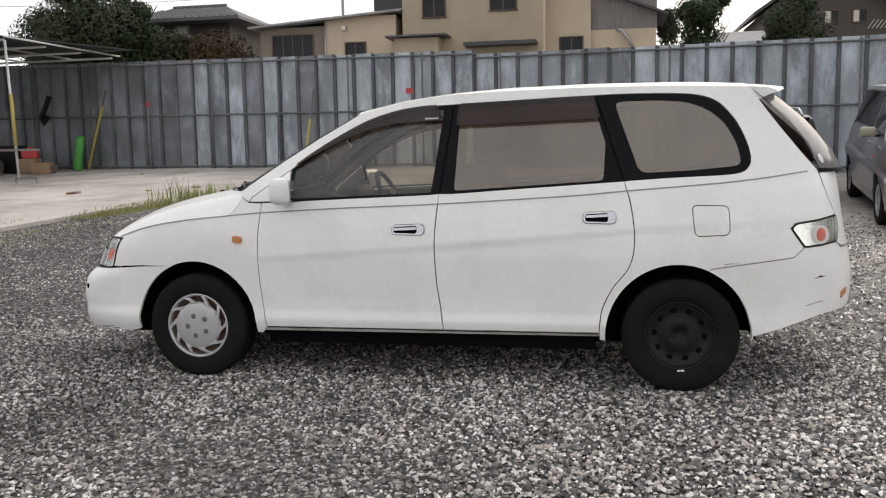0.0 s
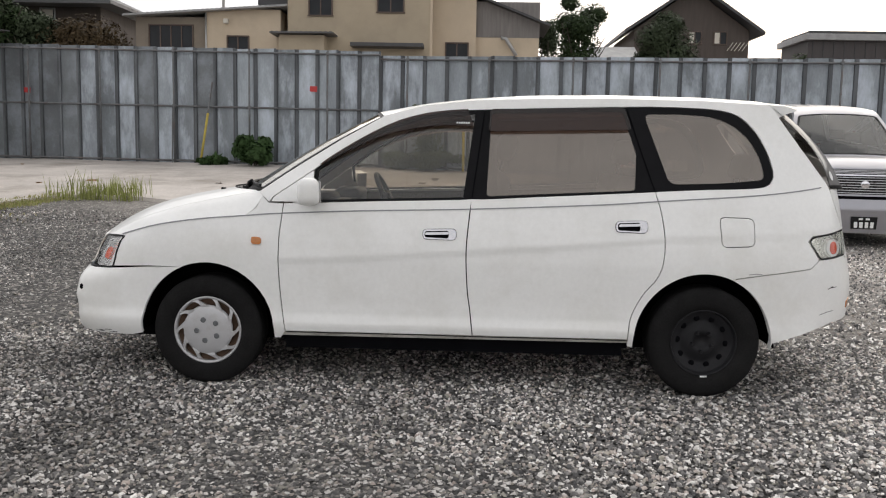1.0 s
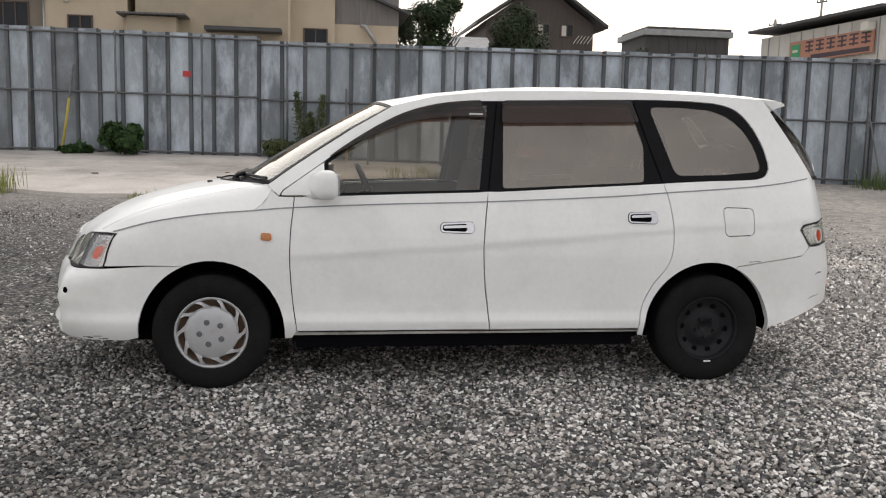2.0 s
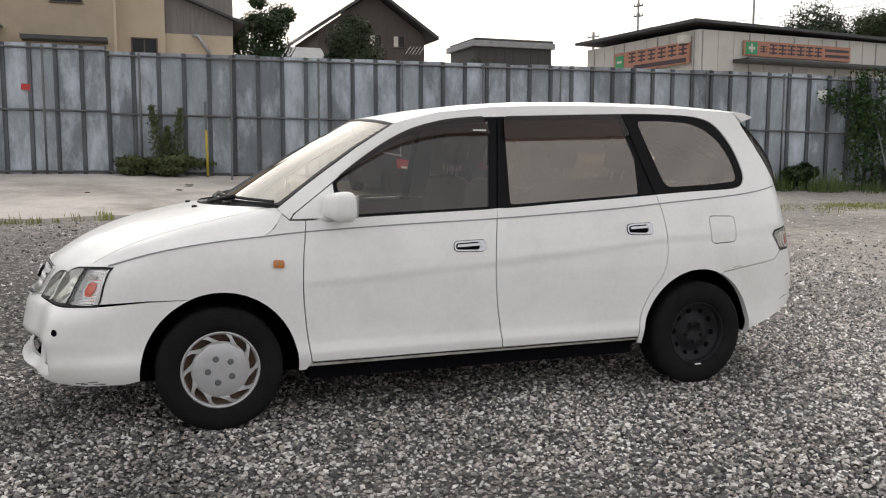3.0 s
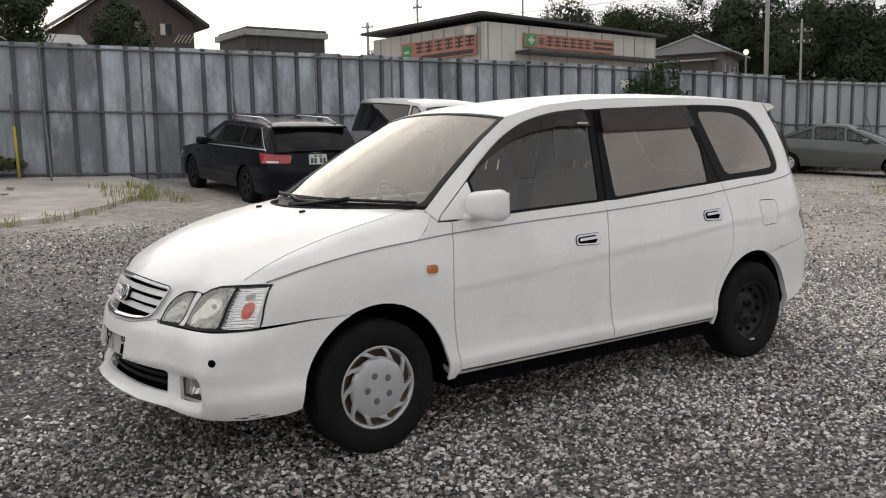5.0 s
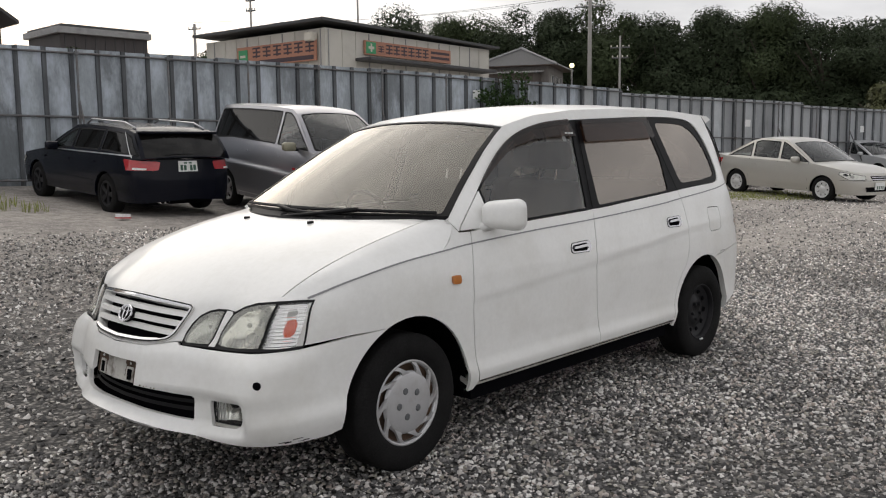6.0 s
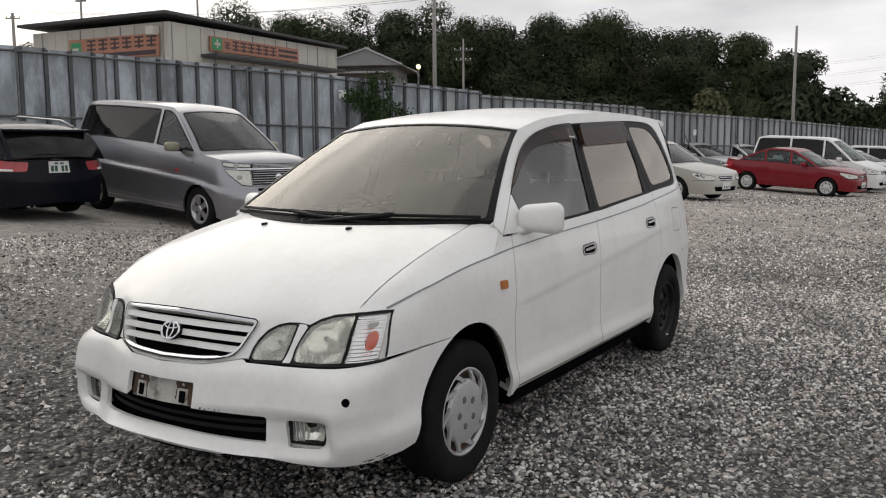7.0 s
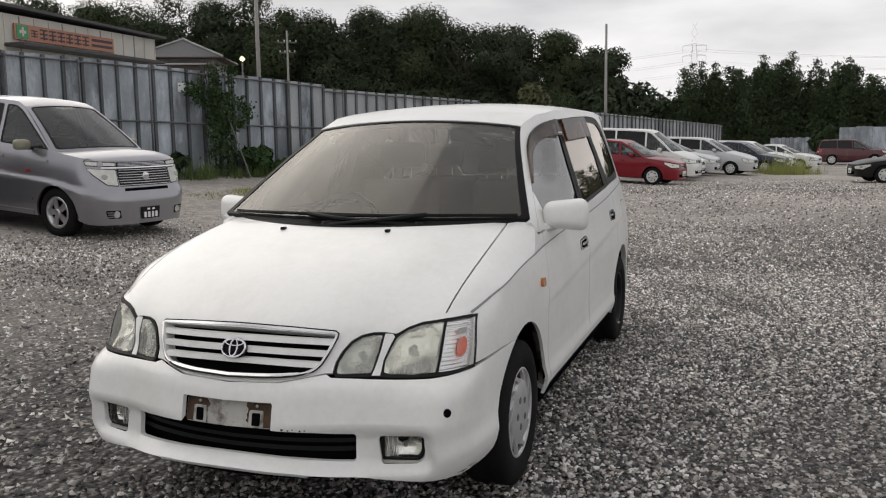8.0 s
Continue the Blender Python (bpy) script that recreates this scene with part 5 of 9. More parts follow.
def build_wheel(x, sg, cap):
    w = new("wheel")
    w.parent = car
    w["label"] = "wheel with a silver ten-vent plastic hubcap" if cap else "bare black steel wheel"
    w.matrix_basis = Matrix.Translation((x, sg * 0.725, 0.292)) @ Euler((0, radians(13 if cap else 40), 0)).to_matrix().to_4x4() @ Matrix.Diagonal((1, -sg, 1, 1))
    tyre = [(0.180, -0.080), (0.192, -0.092), (0.225, -0.100), (0.262, -0.098), (0.285, -0.090), (0.297, -0.078)]
    tread = []
    for yy in (-0.070, -0.036, -0.030, -0.004, 0.004, 0.030, 0.036, 0.070):
        tread.append((0.300 if yy in (-0.070, 0.070, -0.036, 0.036, 0.030, -0.030) else 0.293, yy))
    prof = tyre + tread + [(r, -y) for r, y in tyre[::-1]]
    lathe("tyre", prof, RUBBER, w, sides=64)
    lathe("rim", [(0.182, -0.078), (0.178, -0.086), (0.172, -0.080), (0.166, -0.055), (0.160, 0.08)], STEEL_BLACK if not cap else ALLOY, w, sides=48)
    if cap:
        n = 10
        face = lathe("hubcap", [(0.0, -0.094), (0.06, -0.0938), (0.124, -0.0905), (0.134, -0.087), (0.138, -0.074)], HUBCAP, w, sides=60)
        lathe("hubcap_rim", [(0.172, -0.076), (0.176, -0.087), (0.182, -0.091), (0.188, -0.087), (0.191, -0.076)], HUBCAP, w, sides=60)
        for i in range(n):
            a0 = 2 * math.pi * i / n
            v = []
            for r, off, hw, yy in ((0.128, 0.0, 0.026, -0.0890), (0.142, 0.09, 0.014, -0.0905), (0.158, 0.20, 0.010, -0.0895), (0.178, 0.34, 0.015, -0.086)):
                for s in (-1, 1):
                    a = a0 + off
                    tx, tz = -math.sin(a), math.cos(a)
                    v.append((r * math.cos(a) + tx * hw * s, yy, r * math.sin(a) + tz * hw * s))
            nv = len(v)
            v += [(px, py + 0.014, pz) for px, py, pz in v]
            f = []
            for k in range(3):
                b = 2 * k
                f += [(b, b + 1, b + 3, b + 2), (b, b + 2, nv + b + 2, nv + b), (b + 1, nv + b + 1, nv + b + 3, b + 3)]
            mesh_object("vent_blade", v, f, HUBCAP, face)
        # dark brown ring behind the vents, their shade put into its colour
        lathe("rusty_rim_face", [(0.105, -0.050), (0.150, -0.056), (0.172, -0.072)], RUST_AND_SHADE, w, sides=40)
        for i in range(5):
            a = 2 * math.pi * i / 5 + 0.3 + math.pi
            lathe("nut_hole", [(0.0, -0.0955), (0.008, -0.0965), (0.013, -0.0965), (0.0155, -0.094)], HUB_NUT, face, sides=14,
                  matrix=Matrix.Translation((0.060 * math.cos(a), 0.0, 0.060 * math.sin(a))))
    else:
        disc = lathe("wheel_disc", [(0.0, -0.030), (0.032, -0.032), (0.036, -0.045), (0.06, -0.050), (0.085, -0.046), (0.105, -0.030), (0.128, -0.034), (0.150, -0.050), (0.166, -0.054)], STEEL_BLACK, w, sides=48)
        for i in range(5):
            a = 2 * math.pi * i / 5 + 0.3
            lathe("wheel_nut", [(0.0, -0.066), (0.008, -0.066), (0.011, -0.060), (0.011, -0.046)], STEEL_BLACK, disc, sides=6, matrix=Matrix.Translation((0.055 * math.cos(a), 0, 0.055 * math.sin(a))), smooth=False)
        for i in range(10):
            a = 2 * math.pi * i / 10
            lathe("vent_hole", [(0.0, -0.043), (0.014, -0.0435), (0.017, -0.038)], DARK, disc, sides=14, matrix=Matrix.Translation((0.132 * math.cos(a), 0.0, 0.132 * math.sin(a))))
        bm = box_bm(-0.018, 0.018, -0.094, -0.084, 0.180, 0.187)
        part("balance_weight", bm, PLATE_WHITE, w, "pale balance weight on the rim", matrix=Euler((0, radians(138), 0)).to_matrix().to_4x4())
    return w


build_wheel(0.03, -1, True)
build_wheel(2.735, -1, False)
build_wheel(0.03, 1, True)
build_wheel(2.735, 1, False)

# structure inside the skin, near-black so that its shade is in the colour
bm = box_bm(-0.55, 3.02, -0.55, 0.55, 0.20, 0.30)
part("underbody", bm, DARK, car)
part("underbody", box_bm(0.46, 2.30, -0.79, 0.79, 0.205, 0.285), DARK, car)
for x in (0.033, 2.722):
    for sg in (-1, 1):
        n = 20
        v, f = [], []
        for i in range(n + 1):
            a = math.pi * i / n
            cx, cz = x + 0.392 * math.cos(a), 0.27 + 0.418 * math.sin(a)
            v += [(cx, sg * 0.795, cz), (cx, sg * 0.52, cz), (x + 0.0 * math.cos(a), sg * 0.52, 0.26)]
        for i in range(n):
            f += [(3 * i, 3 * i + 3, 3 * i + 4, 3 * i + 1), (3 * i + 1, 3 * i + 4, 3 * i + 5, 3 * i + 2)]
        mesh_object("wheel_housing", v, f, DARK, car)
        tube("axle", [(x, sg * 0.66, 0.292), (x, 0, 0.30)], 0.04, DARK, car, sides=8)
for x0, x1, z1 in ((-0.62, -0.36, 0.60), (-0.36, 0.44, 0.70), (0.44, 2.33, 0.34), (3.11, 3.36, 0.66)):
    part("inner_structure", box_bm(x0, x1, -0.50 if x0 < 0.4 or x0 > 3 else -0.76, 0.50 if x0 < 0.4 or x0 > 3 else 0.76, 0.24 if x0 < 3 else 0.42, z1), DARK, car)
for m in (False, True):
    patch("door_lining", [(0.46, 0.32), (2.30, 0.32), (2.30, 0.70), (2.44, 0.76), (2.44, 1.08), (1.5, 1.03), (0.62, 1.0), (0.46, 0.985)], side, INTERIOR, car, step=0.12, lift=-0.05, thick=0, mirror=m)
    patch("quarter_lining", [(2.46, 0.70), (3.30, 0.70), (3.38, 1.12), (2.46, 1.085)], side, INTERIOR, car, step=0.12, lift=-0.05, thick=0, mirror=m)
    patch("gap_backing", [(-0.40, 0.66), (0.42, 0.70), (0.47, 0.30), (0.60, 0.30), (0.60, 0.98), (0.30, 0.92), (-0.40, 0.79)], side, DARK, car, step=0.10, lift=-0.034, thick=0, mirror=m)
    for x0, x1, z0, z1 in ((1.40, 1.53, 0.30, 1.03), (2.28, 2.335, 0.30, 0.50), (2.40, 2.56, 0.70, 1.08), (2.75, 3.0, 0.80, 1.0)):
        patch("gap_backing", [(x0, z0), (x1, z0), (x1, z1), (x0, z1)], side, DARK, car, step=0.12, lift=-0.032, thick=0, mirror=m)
    patch("pillar_lining", [(1.46, 1.04), (1.60, 1.04), (1.60, 1.52), (1.50, 1.52)], side, INTERIOR, car, step=0.12, lift=-0.045, thick=0, mirror=m)
part("cabin_floor", box_bm(0.46, 2.27, -0.74, 0.74, 0.36, 0.40), INTERIOR, car)
part("boot_floor", box_bm(2.27, 3.35, -0.50, 0.50, 0.66, 0.69), INTERIOR, car)
patch("headlining", [(1.0, -0.60), (3.05, -0.60), (3.05, 0.60), (1.0, 0.60)], roof, INTERIOR, car, step=0.12, lift=-0.035, thick=0)
part("dashboard", box_bm(0.30, 0.72, -0.70, 0.70, 0.62, 0.985, 0.07, 4), INTERIOR, car, smooth=True)
part("instrument_hood", box_bm(0.56, 0.74, 0.16, 0.56, 0.93, 1.045, 0.04, 3), BLACK, car, smooth=True)
part("dash_top", box_bm(0.30, 0.62, -0.16, 0.14, 0.94, 1.03, 0.04, 3), BLACK, car, smooth=True)
ring_m = Matrix.Translation((0.90, 0.36, 0.97)) @ Euler((0, radians(-26), 0)).to_matrix().to_4x4()
sw = tube("steering_wheel", [ring_m @ Vector((0, 0.18 * math.cos(a), 0.18 * math.sin(a))) for a in np.linspace(0, 2 * math.pi, 29)[:-1]], 0.016, BLACK, car, sides=8, closed=True)
part("steering_hub", box_bm(-0.03, 0.03, -0.07, 0.07, -0.06, 0.05, 0.02, 3), BLACK, sw, matrix=ring_m)
tube("steering_column", [ring_m @ Vector((0, 0, 0)), ring_m @ Vector((-0.28, 0, -0.02))], 0.03, BLACK, sw, sides=8)


def seat_row(x, ys, width, back_h):
    for y in ys:
        st = new("seat")
        st.parent = car
        part("cushion", box_bm(x - 0.46, x + 0.06, y - width / 2, y + width / 2, 0.48, 0.66, 0.06, 4), SEAT, st, smooth=True)
        part("backrest", box_bm(-0.07, 0.07, -width / 2, width / 2, 0.0, back_h, 0.06, 4), SEAT, st, smooth=True, matrix=pose(x + 0.06, y, 0.60, 0, 14, 0))
        part("headrest", box_bm(-0.05, 0.05, -0.14, 0.14, back_h + 0.07, back_h + 0.23, 0.04, 4), SEAT, st, smooth=True, matrix=pose(x + 0.06, y, 0.60, 0, 14, 0))
        for s in (-0.06, 0.06):
            tube("headrest_post", [pose(x + 0.06, y, 0.60, 0, 14, 0) @ Vector((0, s, back_h - 0.03)), pose(x + 0.06, y, 0.60, 0, 14, 0) @ Vector((0, s, back_h + 0.10))], 0.007, CHROME, st, sides=6)


seat_row(1.42, (-0.37, 0.37), 0.52, 0.60)
seat_row(2.22, (-0.38, 0.38), 0.56, 0.58)
seat_row(2.98, (-0.23, 0.23), 0.42, 0.50)
# ---- the other parked cars ----
def paint(name, colour, metal=0.35, rough=0.34, dust=0.12, coat=0.6):
    return material(name, colour, rough, metal, vary=0.05, scale=2.0, fine=0.03, fine_scale=70, coat=coat, dirt=(0.30, 0.28, 0.25), dirt_amount=dust, dirt_scale=2, spec=0.5 if dust > 0.03 else 0.14)


P_NAVY = paint("dark_navy_paint", (0.004, 0.005, 0.010), 0.0, 0.25, 0.0, 0.10)
P_SILVER = paint("silver_grey_paint", (0.31, 0.31, 0.335), 0.75, 0.28, 0.05)
P_CHAMP = paint("champagne_paint", (0.52, 0.505, 0.465), 0.5)
P_GOLD = paint("grey_green_paint", (0.105, 0.112, 0.108), 0.5)
P_RED = paint("red_paint", (0.20, 0.008, 0.016), 0.0, 0.34, 0.03)
P_WHITE = paint("plain_white_paint", (0.76, 0.76, 0.75), 0.0)
P_SIL2 = paint("light_silver_paint", (0.55, 0.56, 0.57), 0.4)
P_BLUE = paint("dark_blue_paint", (0.02, 0.03, 0.06), 0.3)
P_MAROON = paint("maroon_paint", (0.075, 0.008, 0.013), 0.2)
P_BLACK = paint("black_paint", (0.006, 0.006, 0.007), 0.0, 0.35, 0.02, 0.25)


COVER = material("wheel_cover_silver", (0.58, 0.58, 0.58), 0.4, 0.15, vary=0.08)
MIRROR_OLIVE = material("olive_grey_mirror", (0.27, 0.26, 0.19), 0.4, 0.2, vary=0.08)


def parked_car(name, label, m, paint_mat, L, W, H, wb, fo, nose_z, belt, cowl_x, screen_top, roof_end, tail_base, tail_z, r=0.30, pillars=(), seams=(), wheel="cover",
               boot=True, rails=False, lower=None, tint=True, group="parked cars", grille_h=0.10, lamp_h=0.14, spoiler=False, face="car", ridge=None, mirror_mat=None):
    """A parked car, nose towards -x, front axle at the origin: skin, glass, lamps, wheels as parts."""
    c = thing(name, label, "car", group, m)
    hw, xf, xr = W / 2, -fo, L - fo
    heart = Vector((wb / 2, 0, 0.5))
    plan = smooth_line([(xf, 0), (xf + 0.02, hw * 0.45), (xf + 0.09, hw * 0.76), (xf + 0.26, hw * 0.925), (xf + 0.6, hw * 0.985), (wb * 0.4, hw), (wb * 0.8, hw), (xr - 0.55, hw * 0.985), (xr - 0.2, hw * 0.92), (xr - 0.06, hw * 0.74), (xr - 0.01, hw * 0.42), (xr, 0)], 8)
    qx, qy = np.array([p[0] for p in plan]), np.array([p[1] for p in plan])
    qu = np.concatenate([[0], np.cumsum(np.hypot(np.diff(qx), np.diff(qy)))])
    nh = int(np.argmax(qx > 0.4))
    sx = [xf, xf + 0.3, cowl_x, wb, xr - 0.2, xr]
    sz = [nose_z, nose_z + (belt - nose_z) * 0.35, belt - 0.01, belt + 0.03, tail_z, tail_z - 0.04]

    def shoulder(x):
        return lerp_table(x, sx, sz)

    def skin(u, z):
        sg, a = (1 if u >= 0 else -1), min(abs(u), qu[-1])
        px, py = float(np.interp(a, qu, qx)), float(np.interp(a, qu, qy))
        x = px + max(0, z - 0.55) * 0.30 * smoothstep((0.0 - px) / fo) - max(0, z - 0.6) * 0.16 * smoothstep((px - xr + 0.8) / 0.8)
        y = py - (max(0, 0.42 - z) * 0.16 + max(0, z - 0.68) ** 2 * 0.35) * min(1, py / 0.6)
        zr = lerp_table(px, [-fo * 0.6, 0.0, wb * 0.5, xr], ridge) if ridge else lerp_table(px, [0, wb], [0.66, 0.74])
        y += (0.034 if ridge else 0.009) * (math.exp(-((z - zr) / 0.022) ** 2) if z > zr else math.exp(-((zr - z) / 0.16) ** 2)) * min(1, py / 0.6)
        return (x, -sg * max(0.0, y), z)

    def ux(x):
        return float(np.interp(x, qx, qu))

    def uy2(y):
        return float(np.interp(abs(y), qy[:nh], qu[:nh])) * (1 if y >= 0 else -1)

    def uback(y):
        return qu[-1] - float(np.interp(abs(y), qy[::-1][:nh], (qu[-1] - qu)[::-1][:nh]))

    def flank(x, z):
        return skin(ux(x), z)

    def wheel_cut(cx):
        rr = r + 0.055
        return [(cx + rr * math.cos(radians(a)), max(0.22, r - 0.02 + rr * math.sin(radians(a)))) for a in range(-8, 189, 14)]

    poly = [(0.0, nose_z)] + [(ux(x), shoulder(x)) for x in np.linspace(xf + 0.03, xr - 0.03, 26)] + [(qu[-1], tail_z - 0.04), (qu[-1], 0.30), (ux(xr - 0.3), 0.24)]
    poly += [(ux(x), z) for x, z in wheel_cut(wb)] + [(ux(x), z) for x, z in wheel_cut(0.0)] + [(ux(xf + 0.3), 0.22), (0.0, 0.22)]
    kw = dict(heart=heart)
    for mi in (False, True):
        patch("body_side", poly, skin, paint_mat, c, step=0.035 if ridge else 0.08, thick=0.03, mirror=mi, **kw)
        if lower:
            patch("lower_side", [(ux(x), z) for x, z in ((r + 0.08, 0.24), (wb - r - 0.08, 0.24), (wb - r - 0.10, 0.45), (r + 0.10, 0.45))], skin, lower, c, step=0.1, lift=0.004, thick=0.004, mirror=mi, **kw)
        for s in seams:
            strip("door_seam", [(s, 0.28), (s + 0.005, 0.5), (s, shoulder(s) - 0.005)], flank, 0.010, DARK, c, mirror=mi, **kw)
            patch("door_handle", rounded([(s - 0.26, shoulder(s) - 0.15), (s - 0.08, shoulder(s) - 0.145), (s - 0.08, shoulder(s) - 0.115), (s - 0.26, shoulder(s) - 0.12)], 0.012, 3), flank, paint_mat, c, step=0.05, lift=0.018, thick=0.018, mirror=mi, **kw)
        strip("side_moulding", [(x, 0.34 if ridge else 0.50) for x in np.linspace(r + 0.12, wb - r - 0.12, 8)], flank, 0.014 if ridge else 0.030, ALLOY if ridge else paint_mat, c, lift=0.007, mirror=mi, **kw)

    # bonnet and boot
    def deck(x_edge0, x_edge1, x_mid0, x_mid1, crown):
        def fn(sa, va):
            s, v = sa, va / 0.7
            xe = x_edge0 + (x_edge1 - x_edge0) * s
            e = flank(xe, shoulder(xe))
            xc = x_mid0 + (x_mid1 - x_mid0) * s
            return (xe + (xc - xe) * (1 - v * v), e[1] * v, shoulder(xe) + crown * (1 - v * v) * (0.25 + 0.75 * min(1, s * 2.5)))
        return fn
    front0 = skin(0.0, nose_z)[0]
    u_side = ux(xf + 0.22)

    def rim(u):
        return Vector(skin(u, shoulder(float(np.interp(abs(u), qu, qx)))))

    def bonnet_fn(sa, va):
        """Spans the body's rim in front, the shoulders at the sides and the foot of the windscreen."""
        s, v = max(0.0, min(1.0, sa)), max(-1.0, min(1.0, va / 0.7))
        e1 = flank(cowl_x, shoulder(cowl_x))
        back = Vector((cowl_x - 0.22 * (1 - v * v), e1[1] * v, shoulder(cowl_x) + 0.045 * (1 - v * v)))
        p = rim(v * u_side).lerp(back, s)
        xe = xf + 0.22 + (cowl_x - xf - 0.22) * s
        sg = 1 if v >= 0 else -1
        edge = rim(sg * ux(xe))
        base = rim(sg * u_side).lerp(Vector((cowl_x, e1[1] * sg, shoulder(cowl_x))), s)
        p += (edge - base) * abs(v)
        p.z += (1 - v ** 4) * 0.052 * math.sin(math.pi * min(1.0, s ** 0.8)) + 0.004
        return p
    patch("bonnet", [(0, -0.7), (1, -0.7), (1, 0.7), (0, 0.7)], bonnet_fn, paint_mat, c, step=0.09, thick=0.02, **kw)
    if boot:
        back0 = skin(qu[-1], tail_z - 0.04)[0]
        patch("boot_lid", [(0, -0.7), (1, -0.7), (1, 0.7), (0, 0.7)], deck(tail_base - 0.05, xr - 0.15, tail_base + 0.12, back0, 0.035), paint_mat, c, step=0.11, thick=0.02, **kw)

    else:
        back0 = skin(qu[-1], tail_z - 0.04)[0]
        patch("tailgate_ledge", [(0, -0.7), (1, -0.7), (1, 0.7), (0, 0.7)], deck(tail_base - 0.06, xr - 0.13, tail_base + 0.06, back0, 0.030), paint_mat, c, step=0.11, thick=0.02, **kw)

    # greenhouse
    top = H - 0.045

    def upper(x, z):
        e = flank(min(max(x, xf + 0.3), xr - 0.15), min(z, shoulder(x)))
        k = max(0.0, z - shoulder(x))
        return (x, e[1] + 0.36 * k, z)
    side_poly = [(cowl_x, shoulder(cowl_x)), (screen_top - 0.12, top - 0.09), (screen_top + 0.05, top - 0.02), (screen_top + 0.5, top), ((screen_top + roof_end) / 2 + 0.3, top), (roof_end - 0.12, top - 0.02), (roof_end + 0.06, top - 0.07), (tail_base, shoulder(tail_base)), (wb, shoulder(wb)), (wb * 0.5, shoulder(wb * 0.5))]
    inner = offset(side_poly, 0.055)
    lo_x, hi_x = cowl_x, tail_base
    cuts = [-9] + list(pillars) + [99]
    panes = []
    ring_pts = np.array(densify(inner, 0.03))
    for a, b in zip(cuts[:-1], cuts[1:]):
        tilt = 0.12

        def clip(poly2, x0, keep_right):
            out = []
            n = len(poly2)
            for i in range(n):
                p, q = poly2[i], poly2[(i + 1) % n]
                fp = (p[0] - tilt * (p[1] - belt) - x0) * (1 if keep_right else -1)
                fq = (q[0] - tilt * (q[1] - belt) - x0) * (1 if keep_right else -1)
                if fp >= 0:
                    out.append(p)
                if fp * fq < 0:
                    t = fp / (fp - fq)
                    out.append((p[0] + (q[0] - p[0]) * t, p[1] + (q[1] - p[1]) * t))
            return out
        pane = clip(clip([tuple(p) for p in inner], a + 0.035, True), b - 0.035, False)
        if len(pane) > 2:
            panes.append(rounded(pane, 0.03, 3))
    for mi in (False, True):
        patch("pillar_frame", side_poly, upper, paint_mat, c, step=0.10, holes=panes, thick=0.02, mirror=mi, **kw)
        for i, pane in enumerate(panes):
            patch("window_seal", pane, upper, BLACK, c, step=0.12, holes=[offset(pane, 0.022)], lift=0.003, thick=0.004, mirror=mi, **kw)
            patch("side_window", pane, upper, GLASS_DARK if tint and i > 0 else GLASS_CAR, c, step=0.14, lift=-0.006, thick=0, mirror=mi, **kw)

    def roof_fn(x, va):
        v = va / 0.6
        z0 = lerp_table(x, [screen_top - 0.12, screen_top + 0.05, screen_top + 0.5, roof_end - 0.12, roof_end + 0.06], [top - 0.09, top - 0.02, top, top - 0.02, top - 0.07])
        e = upper(x, z0)
        return (x, e[1] * v, z0 + 0.045 * (1 - abs(v) ** 2.2))
    patch("roof", [(screen_top - 0.12, -0.6), (roof_end + 0.06, -0.6), (roof_end + 0.06, 0.6), (screen_top - 0.12, 0.6)], roof_fn, paint_mat, c, step=0.13, thick=0.02, **kw)

    def ruled(lo_x2, lo_mid, x_top, bulge, back):
        def fn(sa, va):
            s, v = sa, va / 0.6
            e = flank(min(lo_x2, xr - 0.15), shoulder(lo_x2))
            lo = Vector((lo_x2 + (lo_mid - lo_x2) * (1 - v * v), e[1] * v, shoulder(lo_x2) + 0.045 * (1 - v * v)))
            hi = Vector(roof_fn(x_top, va))
            q = lo.lerp(hi, s)
            return q + Vector((0.5 if back else -0.5, 0, 0.8)) * (bulge * 4 * s * (1 - s))
        return fn
    frame2 = [(0, -0.6), (1, -0.6), (1, 0.6), (0, 0.6)]
    pane2 = rounded([(0.03, -0.555), (0.96, -0.545), (0.96, 0.545), (0.03, 0.555)], 0.05, 4)
    fw = ruled(cowl_x, cowl_x - 0.22, screen_top - 0.12, 0.02, False)
    patch("windscreen", pane2, fw, GLASS_CAR, c, "windscreen reflecting the sky", step=0.13, lift=-0.003, thick=0, **kw)
    patch("screen_seal", pane2, fw, BLACK, c, step=0.12, holes=[rounded([(0.055, -0.530), (0.945, -0.520), (0.945, 0.520), (0.055, 0.530)], 0.05, 4)], lift=0.002, thick=0.004, **kw)
    patch("screen_frame", frame2, fw, paint_mat, c, step=0.13, holes=[pane2], thick=0.02, **kw)
    bw = ruled(tail_base, tail_base + 0.12, roof_end + 0.06, 0.03, True)
    patch("rear_window", pane2, bw, GLASS_DARK, c, step=0.13, lift=-0.003, thick=0, **kw)
    patch("rear_frame", frame2, bw, paint_mat, c, step=0.13, holes=[pane2], thick=0.02, **kw)
    part("cabin", box_bm(cowl_x + 0.15, tail_base - 0.1, -hw + 0.14, hw - 0.14, 0.3, belt - 0.12), INTERIOR, c)
    for sxx in (cowl_x + 1.15, cowl_x + 2.0):
        for y in (-0.36, 0.36):
            if sxx < tail_base - 0.2:
                part("seat_back", box_bm(sxx - 0.07, sxx + 0.07, y - 0.24, y + 0.24, belt - 0.3, min(belt + 0.12, H - 0.3), 0.05, 2), BLACK, c)
                part("headrest", box_bm(sxx - 0.03, sxx + 0.06, y - 0.12, y + 0.12, min(belt + 0.15, H - 0.28), min(belt + 0.3, H - 0.14), 0.03, 2), BLACK, c)
